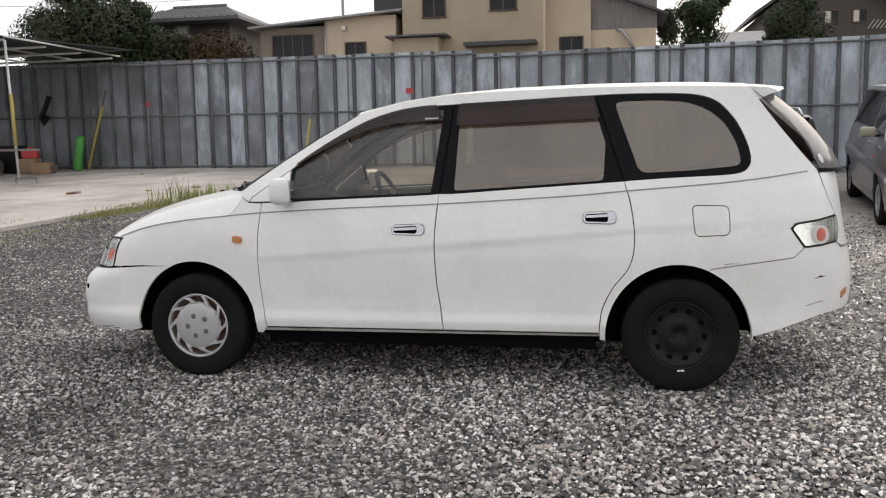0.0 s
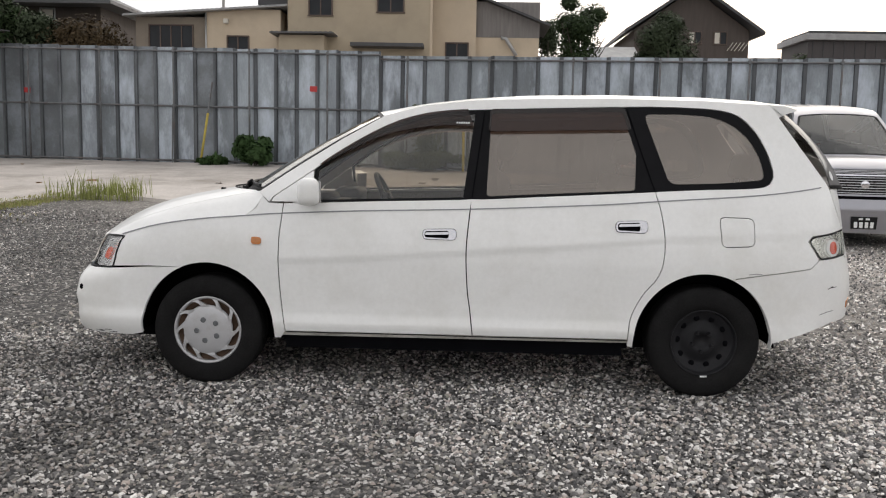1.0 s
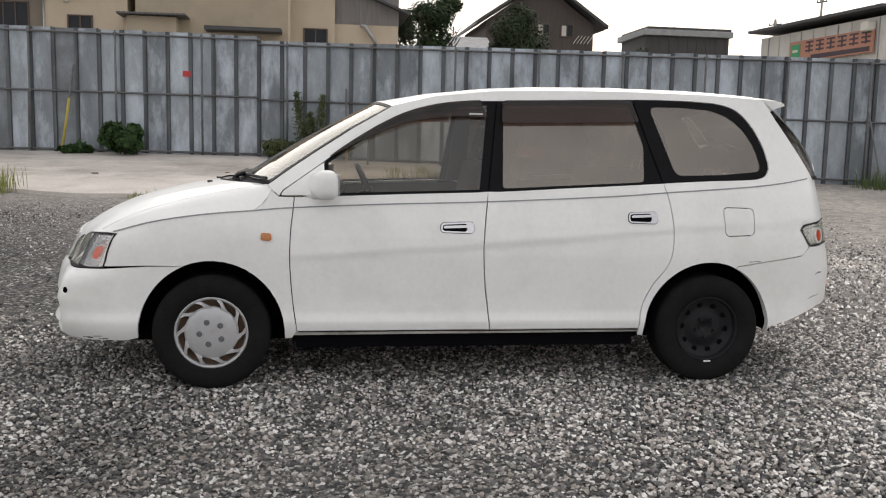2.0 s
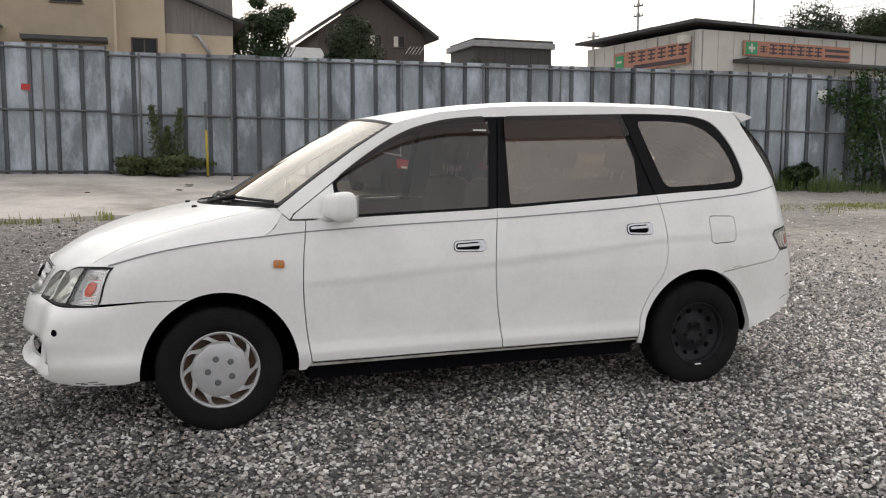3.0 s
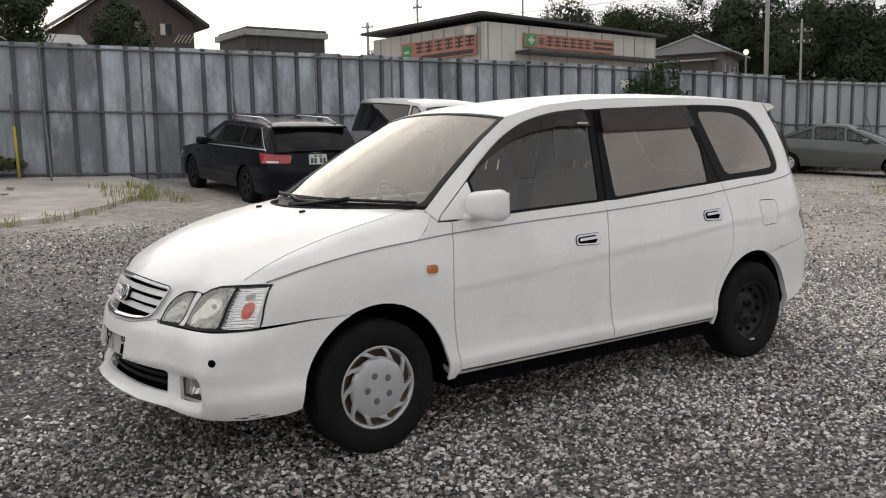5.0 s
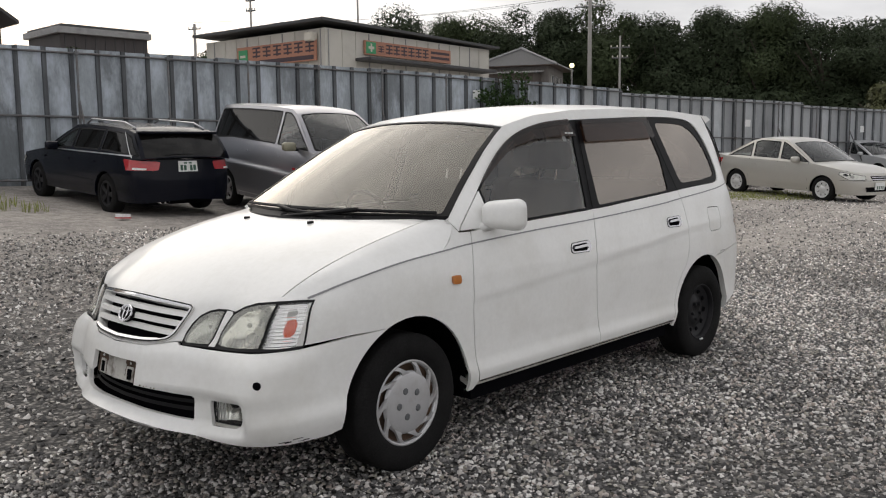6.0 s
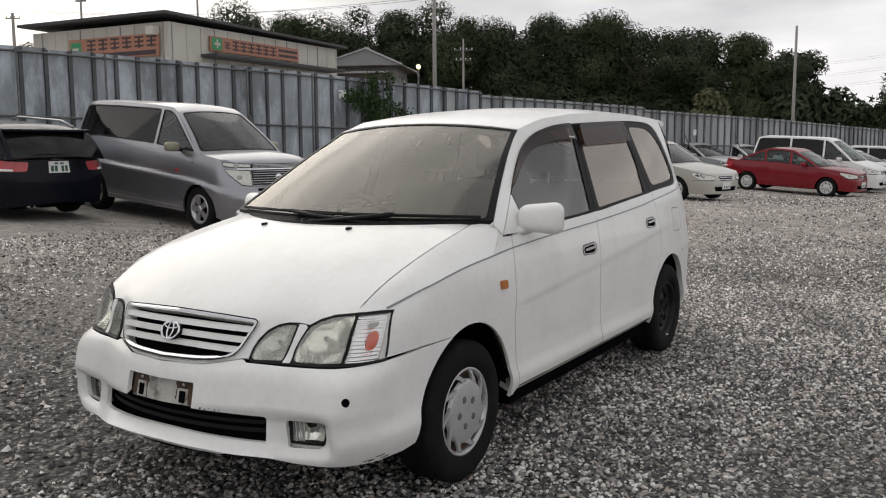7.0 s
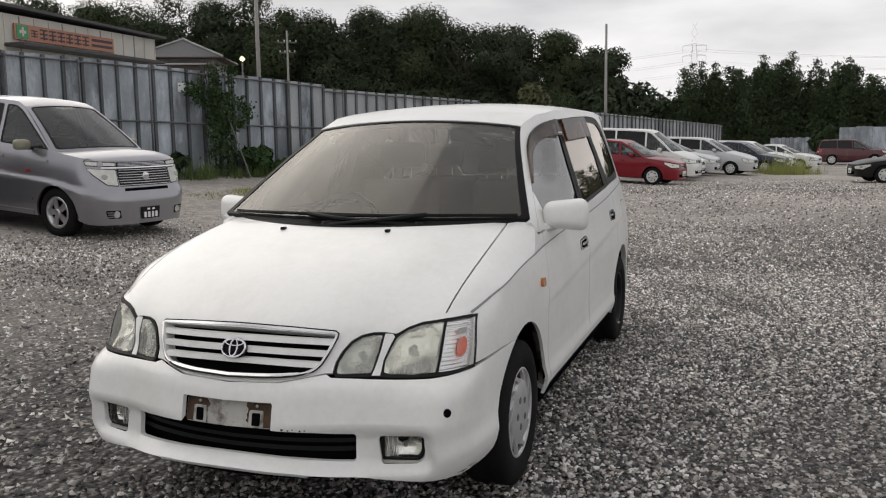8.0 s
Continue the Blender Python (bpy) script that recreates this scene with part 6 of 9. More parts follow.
    part("dashboard", box_bm(cowl_x - 0.1, cowl_x + 0.35, -hw + 0.16, hw - 0.16, belt - 0.3, belt - 0.02, 0.05, 2), BLACK, c)

    # face and tail
    gz = nose_z - 0.05
    if face == "van":
        for y in (0.49,):
            g1 = patch("grille_strip", rounded([(uy2(-y), gz + 0.045), (uy2(y), gz + 0.045), (uy2(y), gz - 0.02), (uy2(-y), gz - 0.02)], 0.01, 2), skin, BLACK, c, step=0.1, lift=0.004, thick=0.006, **kw)
            gr = patch("grille", rounded([(uy2(-y), gz - 0.04), (uy2(y), gz - 0.04), (uy2(y * 0.94), gz - 0.28), (uy2(-y * 0.94), gz - 0.28)], 0.02, 2), skin, BLACK, c, "wide black grille with chrome bars", step=0.1, lift=0.004, thick=0.006, **kw)
        for z, pr in [(gz + 0.030 - 0.018 * i, g1) for i in range(3)] + [(gz - 0.062 - 0.034 * i, gr) for i in range(7)]:
            strip("grille_bar", [(uy2(y), z) for y in np.linspace(-0.465, 0.465, 13)], skin, 0.007, ALLOY, pr, lift=0.012, **kw)
        strip("chrome_band", [(uy2(y), gz - 0.030) for y in np.linspace(-0.70, 0.70, 19)], skin, 0.018, CHROME, c, lift=0.010, **kw)
        patch("lower_slit", rounded([(uy2(-0.40), gz - 0.305), (uy2(0.40), gz - 0.305), (uy2(0.39), gz - 0.345), (uy2(-0.39), gz - 0.345)], 0.01, 2), skin, DARK, c, step=0.1, lift=0.003, thick=0.004, **kw)
        bdg = lathe("badge", [(0.0, -0.012), (0.045, -0.012), (0.056, -0.008), (0.06, 0.006)], CHROME, gr, "round chrome badge", 24, Matrix.Translation(Vector(skin(0, gz - 0.155)) + Vector((-0.012, 0, 0))) @ Euler((0, 0, radians(-90))).to_matrix().to_4x4())
        pl = patch("number_plate", [(uy2(-0.165), 0.445), (uy2(0.165), 0.445), (uy2(0.165), 0.28), (uy2(-0.165), 0.28)], skin, BLACK, c, "black plate with plain white bars", step=0.1, lift=0.02, thick=0.012, **kw)
        for k in range(4):
            strip("plate_bar", [(uy2(-0.13 + 0.07 * k), 0.335), (uy2(-0.085 + 0.07 * k), 0.335)], skin, 0.08, PLATE_WHITE, pl, lift=0.022, **kw)
        strip("plate_bar", [(uy2(-0.07), 0.415), (uy2(0.07), 0.415)], skin, 0.026, PLATE_WHITE, pl, lift=0.022, **kw)
    else:
        gr = patch("grille", rounded([(uy2(-0.30 * W / 1.7), gz), (uy2(0.30 * W / 1.7), gz), (uy2(0.24 * W / 1.7), gz - grille_h), (uy2(-0.24 * W / 1.7), gz - grille_h)], 0.02, 3), skin, BLACK, c, step=0.1, lift=0.004, thick=0.006, **kw)
        for i in range(max(2, int(grille_h / 0.04))):
            z = gz - grille_h * (i + 0.6) / max(2, int(grille_h / 0.04))
            strip("grille_bar", [(uy2(y), z) for y in np.linspace(-0.26, 0.26, 9)], skin, 0.012, CHROME, gr, lift=0.012, **kw)
        patch("air_intake", rounded([(uy2(-0.45), 0.40), (uy2(0.45), 0.40), (uy2(0.42), 0.29), (uy2(-0.42), 0.29)], 0.02, 3), skin, DARK, c, step=0.1, lift=0.004, thick=0.005, **kw)
        strip("bumper_line", [(u, nose_z - 0.055 - grille_h) for u in np.linspace(-ux(xf + 0.42), ux(xf + 0.42), 22)], skin, 0.007, DARK, c, lift=0.002, **kw)
        pl = patch("number_plate", [(uy2(-0.165), 0.50), (uy2(0.165), 0.50), (uy2(0.165), 0.335), (uy2(-0.165), 0.335)], skin, PLATE_WHITE, c, "white plate with plain dark bars", step=0.1, lift=0.02, thick=0.012, **kw)
        for k in range(4):
            strip("plate_bar", [(uy2(-0.11 + 0.065 * k), 0.385), (uy2(-0.075 + 0.065 * k), 0.385)], skin, 0.07, PLATE_INK, pl, lift=0.022, **kw)
    bp = patch("number_plate", [(qu[-1] - 0.165, 0.90 if not boot else 0.74), (qu[-1], 0.90 if not boot else 0.74), (qu[-1], 0.735 if not boot else 0.58), (qu[-1] - 0.165, 0.735 if not boot else 0.58)], skin, PLATE_WHITE, c, "white plate with plain dark bars", step=0.1, lift=0.012, thick=0.01, **kw)
    patch("number_plate_half", [(qu[-1] - 0.165, 0.90 if not boot else 0.74), (qu[-1], 0.90 if not boot else 0.74), (qu[-1], 0.735 if not boot else 0.58), (qu[-1] - 0.165, 0.735 if not boot else 0.58)], skin, PLATE_WHITE, bp, step=0.1, lift=0.012, thick=0.01, mirror=True, **kw)
    zb = 0.80 if not boot else 0.64
    for mi in (False, True):
        for a in (0.03, 0.09):
            strip("plate_bar", [(qu[-1] - a - 0.045, zb - 0.005), (qu[-1] - a, zb - 0.005)], skin, 0.085, PLATE_INK, bp, lift=0.0145, mirror=mi, **kw)
        strip("plate_bar", [(qu[-1] - 0.075, zb + 0.068), (qu[-1] - 0.015, zb + 0.068)], skin, 0.024, PLATE_INK, bp, lift=0.0145, mirror=mi, **kw)
        hz = nose_z - 0.015
        if face == "van":
            shapes = ([(uy2(0.495), gz + 0.045), (ux(xf + 0.30), gz + 0.065), (ux(xf + 0.27), gz - 0.010), (uy2(0.495), gz - 0.018)],
                      [(uy2(0.495), gz - 0.045), (ux(xf + 0.26), gz - 0.040), (ux(xf + 0.17), gz - 0.13), (uy2(0.64), gz - 0.265), (uy2(0.475), gz - 0.280)])
            ft = patch("fog_recess", rounded([(uy2(0.50), 0.42), (ux(xf + 0.10), 0.42), (ux(xf + 0.09), 0.31), (uy2(0.50), 0.31)], 0.02, 3), skin, DARK, c, step=0.08, lift=0.003, thick=0.004, mirror=mi, **kw)
            for z in (0.365, 0.395, 0.335):
                strip("fog_slat", [(uy2(0.60), z), (ux(xf + 0.09), z)], skin, 0.014, paint_mat, ft, lift=0.010, mirror=mi, **kw)
            fp = Vector(skin(uy2(0.565), 0.365))
            lathe("fog_lamp", [(0.0, -0.016), (0.035, -0.014), (0.044, -0.018), (0.05, 0.0)], LAMP_DIM, ft, sides=18, matrix=Matrix.Translation((fp.x, fp.y * (-1 if mi else 1), fp.z)) @ Euler((0, 0, radians(-90))).to_matrix().to_4x4())
            patch("side_marker", rounded([(ux(0.52), 0.90), (ux(0.60), 0.895), (ux(0.60), 0.865), (ux(0.52), 0.865)], 0.012, 3), skin, RED_LENS, c, "small red side marker", step=0.05, lift=0.012, thick=0.012, mirror=mi, **kw)
        else:
            shapes = ([(uy2(hw * 0.50), hz - 0.03), (ux(xf + 0.40), hz + 0.055), (ux(xf + 0.44), hz - 0.01), (ux(xf + 0.20), hz - lamp_h), (uy2(hw * 0.52), hz - lamp_h * 0.9)],)
        for shape in shapes:
            lp = patch("headlamp", rounded(shape, 0.02, 3), skin, BLACK, c, "clear headlamp", step=0.08, lift=0.003, thick=0.004, mirror=mi, **kw)
            patch("lamp_reflector", rounded(offset(shape, 0.012), 0.02, 3), skin, REFLECTOR, lp, step=0.08, lift=0.006, thick=0.003, mirror=mi, **kw)
            mid = (sum(p[0] for p in shape) / len(shape), sum(p[1] for p in shape) / len(shape))
            bowl = [(mid[0] + 0.045 * math.cos(t), mid[1] + 0.035 * math.sin(t)) for t in np.linspace(0, 2 * math.pi, 13)[:-1]]
            patch("lamp_bowl", bowl, skin, LAMP_DIM, lp, step=0.08, lift=0.008, thick=0.003, mirror=mi, **kw)
            patch("lamp_lens", rounded(offset(shape, 0.006), 0.02, 3), skin, LENS, lp, step=0.08, lift=0.018, thick=0.010, mirror=mi, **kw)
        tz = (tail_z - 0.10) if boot else belt - 0.02
        tl = patch("tail_lamp", rounded([(ux(xr - 0.42), tz + 0.02), (uback(hw * 0.52), tz - 0.01), (uback(hw * 0.55), tz - 0.14), (ux(xr - 0.34), tz - 0.15)], 0.03, 3), skin, RED_LENS, c, "red tail lamp", step=0.08, lift=0.006, thick=0.008, mirror=mi, **kw)
        patch("reversing_lens", rounded([(ux(xr - 0.20), tz - 0.105), (uback(hw * 0.75), tz - 0.11), (uback(hw * 0.75), tz - 0.138), (ux(xr - 0.20), tz - 0.14)], 0.01, 2), skin, PLATE_WHITE, tl, step=0.08, lift=0.016, thick=0.004, mirror=mi, **kw)
        sgn = 1 if mi else -1
        mz = shoulder(cowl_x + 0.3) + 0.07
        mr = part("door_mirror", box_bm(-0.07, 0.07, -0.11, 0.11, -0.07, 0.07, 0.045, 3), mirror_mat or paint_mat, c, smooth=True, matrix=Matrix.Translation((cowl_x + 0.42, sgn * (hw + 0.06), mz)))
        part("mirror_foot", box_bm(-0.03, 0.03, -0.05, 0.05, -0.02, 0.02, 0.01, 1), BLACK, mr, matrix=Matrix.Translation((-0.02, -sgn * 0.12, -0.05)))
        if rails:
            z = top + 0.03
            tube("roof_rail", [(screen_top + 0.15, sgn * (hw - 0.30), z - 0.02), (screen_top + 0.32, sgn * (hw - 0.29), z + 0.055), (roof_end - 0.45, sgn * (hw - 0.29), z + 0.05), (roof_end - 0.12, sgn * (hw - 0.30), z - 0.03)], 0.016, ALLOY, c, sides=8)
    if spoiler:
        for mi in (False, True):
            strip("window_trim", [(x, shoulder(x) + 0.012) for x in np.linspace(cowl_x + 0.10, tail_base - 0.20, 22)], upper, 0.020, ALLOY, c, "bright window trim", lift=0.006, mirror=mi, **kw)
            strip("window_trim", [(tail_base - 0.20 - 0.36 * t, shoulder(tail_base) + 0.012 + (top - 0.08 - shoulder(tail_base)) * t) for t in np.linspace(0, 1, 8)], upper, 0.016, ALLOY, c, lift=0.006, mirror=mi, **kw)
        strip("rear_wiper", [(0.10, -0.05), (0.09, 0.10), (0.09, 0.32)], bw, 0.022, BLACK, c, lift=0.012, **kw)
        part("roof_spoiler", box_bm(roof_end - 0.02, roof_end + 0.20, -hw + 0.24, hw - 0.24, top - 0.075, top - 0.03, 0.018, 2), paint_mat, c, smooth=True)
        part("badge", box_bm(0, 0.012, -0.10, 0.10, -0.025, 0.025, 0.01, 2), CHROME, c, "small chrome badge", matrix=Matrix.Translation((skin(qu[-1], 0.95)[0] - 0.008, 0, 0.95)))
        for s in (0.36, 0.44):
            lathe("exhaust_tip", [(0.030, 0.0), (0.036, 0.0), (0.036, 0.12)], CHROME, c, sides=16, matrix=Matrix.Translation((xr - 0.03, -s, 0.27)) @ Euler((0, 0, radians(90))).to_matrix().to_4x4())

    # wheels and dark underside
    for cx in (0.0, wb):
        for sgn in (-1, 1):
            w = new("wheel")
            w.parent = c
            w.matrix_basis = Matrix.Translation((cx, sgn * (hw - 0.115), r)) @ Matrix.Diagonal((1, -sgn, 1, 1))
            lathe("tyre", [(r * 0.64, -0.085), (r * 0.70, -0.10), (r * 0.90, -0.10), (r * 0.98, -0.085), (r, -0.06), (r, 0.06), (r * 0.98, 0.085), (r * 0.7, 0.1)], RUBBER, w, sides=32)
            dark_wheel = wheel == "black"
            lathe("rim", [(r * 0.66, -0.085), (r * 0.62, -0.092), (r * 0.57, -0.08), (r * 0.55, 0.02), (0.0, 0.02)], STEEL_BLACK if dark_wheel else ALLOY, w, sides=32)
            # near-black disc painted as the shade behind the spokes
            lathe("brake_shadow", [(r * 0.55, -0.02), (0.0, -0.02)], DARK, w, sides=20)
            face_mat = STEEL_BLACK if dark_wheel else COVER if wheel == "cover" else ALLOY
            hub = lathe("hub", [(0, -0.085), (r * (0.30 if wheel == "cover" else 0.14), -0.083), (r * (0.33 if wheel == "cover" else 0.17), -0.06)], face_mat, w, sides=16)
            lathe("wheel_lip", [(r * 0.53, -0.080), (r * 0.57, -0.092), (r * 0.63, -0.094), (r * 0.66, -0.084)], face_mat, w, sides=32)
            ns = 5 if wheel != "cover" else 7
            for i in range(ns):
                a = 2 * math.pi * i / ns
                w0, w1 = (0.045, 0.06) if wheel != "cover" else (0.042, 0.075)
                v = []
                for rad, ww, yy in ((r * 0.10, w0 * r * 2.2, -0.080), (r * 0.58, w1 * r * 2.2, -0.086)):
                    for s in (-1, 1):
                        v.append((rad * math.cos(a) - math.sin(a) * ww * s, yy, rad * math.sin(a) + math.cos(a) * ww * s))
                v += [(p[0], p[1] + 0.02, p[2]) for p in v]
                mesh_object("spoke", v, [(0, 1, 3, 2), (0, 2, 6, 4), (1, 5, 7, 3)], face_mat, hub)
            n = 14
            v, f = [], []
            for i in range(n + 1):
                a = math.pi * i / n
                v += [(cx + (r + 0.07) * math.cos(a), sgn * (hw - 0.03), r - 0.03 + (r + 0.07) * math.sin(a)), (cx + (r + 0.07) * math.cos(a), sgn * (hw - 0.32), r - 0.03 + (r + 0.07) * math.sin(a)), (cx, sgn * (hw - 0.32), r - 0.03)]
            for i in range(n):
                f += [(3 * i, 3 * i + 3, 3 * i + 4, 3 * i + 1), (3 * i + 1, 3 * i + 4, 3 * i + 5, 3 * i + 2)]
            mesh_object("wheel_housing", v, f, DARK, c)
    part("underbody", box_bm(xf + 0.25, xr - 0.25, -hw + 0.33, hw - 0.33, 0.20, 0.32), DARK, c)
    return c


GLASS_CAR = glass_material("car_glass", (0.40, 0.47, 0.46), 0.02, 0.025, (0.45, 0.50, 0.50), gain=0.9)


def stand(x, y, heading, wb, slope=0.0):
    """Where a car with its front axle at x, y that faces the heading (degrees from +x) stands on the ground."""
    h = radians(heading)
    f = Vector((math.cos(h), math.sin(h)))
    z0, z1 = ground_z(x, y), ground_z(x - f.x * wb, y - f.y * wb)
    pitch = math.degrees(math.atan2(z0 - z1, wb))
    return pose(x, y, z0 - 0.012, 0, 0, heading + 180) @ pose(0, 0, 0, 0, pitch, 0)


SEDAN = dict(L=4.41, W=1.70, H=1.47, wb=2.60, fo=0.87, nose_z=0.70, belt=0.89, cowl_x=0.32, screen_top=1.20, roof_end=2.18, tail_base=2.98, tail_z=0.97, pillars=(1.28, 2.12), seams=(0.42, 1.32, 2.20), tint=False)
parked_car("estate_car", "dark navy estate car with chrome roof rails and black wheels", stand(4.81, 12.60, 89.6, 2.64), P_NAVY, 4.59, 1.80, 1.43, 2.64, 0.94, 0.70, 0.92, 0.40, 1.30, 3.22, 3.60, 0.96, r=0.325,
           pillars=(1.42, 2.38), seams=(0.46, 1.42, 2.36), wheel="black", boot=False, rails=True, spoiler=True)
parked_car("minivan", "silver-grey minivan with a wide chrome grille and dark rear glass", stand(6.84, 7.24, -97.2, 2.95), P_SILVER, 4.78, 1.80, 1.88, 2.95, 0.84, 1.07, 1.17, 0.16, 1.06, 3.70, 3.86, 1.16, r=0.34,
           pillars=(1.28,), seams=(0.46, 1.36, 2.45), wheel="alloy", boot=False, grille_h=0.24, lamp_h=0.24, face="van", ridge=[0.66, 0.74, 0.80, 0.86], mirror_mat=MIRROR_OLIVE)
parked_car("saloon_car", "champagne saloon car with plastic wheel covers on the gravel", stand(18.95, 3.62, -109.0, 2.60), P_CHAMP, **SEDAN)
parked_car("saloon_car", "dull grey-green saloon car parked beside the weedy fence", stand(21.55, 7.83, -72, 2.70), P_GOLD, **{**SEDAN, "L": 4.40, "wb": 2.7, "H": 1.40, "belt": 0.88, "screen_top": 1.24, "roof_end": 2.15, "tail_base": 2.98, "tail_z": 0.95, "r": 0.285, "pillars": (1.25, 2.08)})
parked_car("saloon_car", "red compact saloon car with plastic wheel covers", stand(26.75, 1.43, -101.0, 2.55), P_RED, 4.30, 1.69, 1.46, 2.55, 0.82, 0.76, 0.90, 0.30, 1.14, 2.06, 2.90, 1.00, pillars=(1.16, 1.98), seams=(0.36, 1.20, 2.08), tint=False)
WAGON = dict(L=4.60, W=1.72, H=1.52, wb=2.65, fo=0.90, nose_z=0.72, belt=0.95, cowl_x=0.30, screen_top=1.22, roof_end=3.30, tail_base=3.55, tail_z=0.98, pillars=(1.36, 2.30), seams=(0.42, 1.38, 2.34), boot=False)
VAN = dict(L=4.60, W=1.70, H=1.85, wb=2.78, fo=0.82, nose_z=0.82, belt=1.05, cowl_x=0.02, screen_top=0.98, roof_end=3.45, tail_base=3.62, tail_z=1.06, pillars=(1.02, 2.2), seams=(0.44, 1.36, 2.45), boot=False)
for x, y, h, mat, spec, lab in (
        (30.3, 1.15, -102, P_WHITE, VAN, "white people carrier in the row by the fence"),
        (32.6, 1.2, -103, P_WHITE, SEDAN, "white saloon car in the row by the fence"),
        (35.0, 0.75, -103, P_SIL2, {**WAGON, "H": 1.42}, "silver boxy estate car in the row"),
        (37.4, -0.75, -103, P_SIL2, {**WAGON, "H": 1.60, "belt": 1.0}, "silver tall estate with dark lower bumper in the row"),
        (42.0, -2.2, -104, P_BLUE, SEDAN, "dark blue saloon car in the row"),
        (45.0, -2.6, -105, P_WHITE, WAGON, "white estate car in the row by weeds"),
        (49.0, -4.1, -108, P_WHITE, {**SEDAN, "H": 1.40}, "white low coupe in the row by weeds"),
        (32.6, 6.4, -112, P_SIL2, SEDAN, "silver saloon car near the fence"),
        (36.0, 5.4, -112, P_WHITE, SEDAN, "white saloon car near the fence"),
        (39.5, 4.4, -112, P_SIL2, SEDAN, "light silver saloon car near the fence"),
        (62.4, -9.2, -97, P_MAROON, {**WAGON, "H": 1.75, "belt": 1.05, "nose_z": 0.95, "tail_z": 1.1, "r": 0.36}, "maroon off-road estate at the far end"),
        (29.6, -5.55, 100, P_BLACK, {**SEDAN, "H": 1.30, "belt": 0.82, "nose_z": 0.62, "tail_z": 0.88}, "black low coupe facing the row"),
        (38.5, -9.6, 150, P_WHITE, {**SEDAN, "H": 1.35}, "white saloon car behind a black coupe")):
    parked_car("minivan" if spec is VAN else "estate_car" if not spec.get("boot", True) else "saloon_car", lab, stand(x, y, h, spec["wb"]), mat, **spec)
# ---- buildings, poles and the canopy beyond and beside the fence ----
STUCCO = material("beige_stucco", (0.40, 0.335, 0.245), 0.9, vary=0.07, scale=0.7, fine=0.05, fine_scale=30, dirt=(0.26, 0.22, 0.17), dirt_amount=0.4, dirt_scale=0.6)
STUCCO_BROWN = material("dark_brown_render", (0.23, 0.195, 0.155), 0.9, vary=0.12, scale=0.8, dirt=(0.14, 0.12, 0.10), dirt_amount=0.5, dirt_scale=0.7)
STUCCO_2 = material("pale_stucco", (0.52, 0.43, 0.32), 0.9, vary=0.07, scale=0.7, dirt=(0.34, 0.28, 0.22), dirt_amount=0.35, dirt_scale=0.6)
BOARD = material("grey_boards", (0.20, 0.185, 0.175), 0.8, vary=0.2, scale=1.2, stretch=(6, 6, 0.6))
BROWN_WALL = material("dark_brown_siding", (0.075, 0.060, 0.052), 0.75, vary=0.18, scale=1.0, stretch=(5, 5, 0.5))
METAL_WALL = material("cream_metal_cladding", (0.56, 0.54, 0.49), 0.6, vary=0.06, scale=0.6, dirt=(0.36, 0.34, 0.30), dirt_amount=0.4, dirt_scale=0.7)
SHED_GREY = material("grey_brown_shed_metal", (0.060, 0.053, 0.053), 0.7, vary=0.15, scale=1.0, stretch=(4, 4, 0.6))
ROOF_DARK = material("dark_roofing", (0.055, 0.055, 0.058), 0.6, vary=0.2, scale=1.5, stretch=(1, 6, 1))
ROOF_TILE = material("grey_roof_tiles", (0.095, 0.095, 0.10), 0.6, vary=0.2, scale=4)
ROOF_GREY = material("weathered_grey_roof", (0.30, 0.30, 0.30), 0.6, vary=0.2, scale=2)
FRAME_BROWN = material("brown_window_frame", (0.09, 0.06, 0.045), 0.5, vary=0.15)
FRAME_ALU = material("aluminium_frame", (0.42, 0.42, 0.42), 0.4, 0.6, vary=0.1)
PANE = material("dark_window_pane", (0.018, 0.020, 0.023), 0.25, vary=0.4, scale=0.9, spec=0.2)
CURTAIN = material("pale_curtain", (0.60, 0.57, 0.50), 0.8, vary=0.1, scale=6, stretch=(8, 8, 0.5))
SIGN_BROWN = material("faded_sign_board", (0.42, 0.20, 0.13), 0.6, vary=0.08, scale=1.5)
SIGN_GREEN = material("sign_green", (0.05, 0.30, 0.13), 0.5, vary=0.06)
SIGN_INK = material("sign_ink", (0.06, 0.04, 0.05), 0.6, vary=0.1)
POLE_CONC = material("pole_concrete", (0.30, 0.29, 0.275), 0.85, vary=0.12, scale=2)
WIRE = material("cable_black", (0.02, 0.02, 0.02), 0.6, vary=0.1)


def wall_box(parent, name, mat, x0, x1, y0, y1, z0, z1, bevel=0.0):
    return part(name, box_bm(x0, x1, y0, y1, z0, z1, bevel), mat, parent)


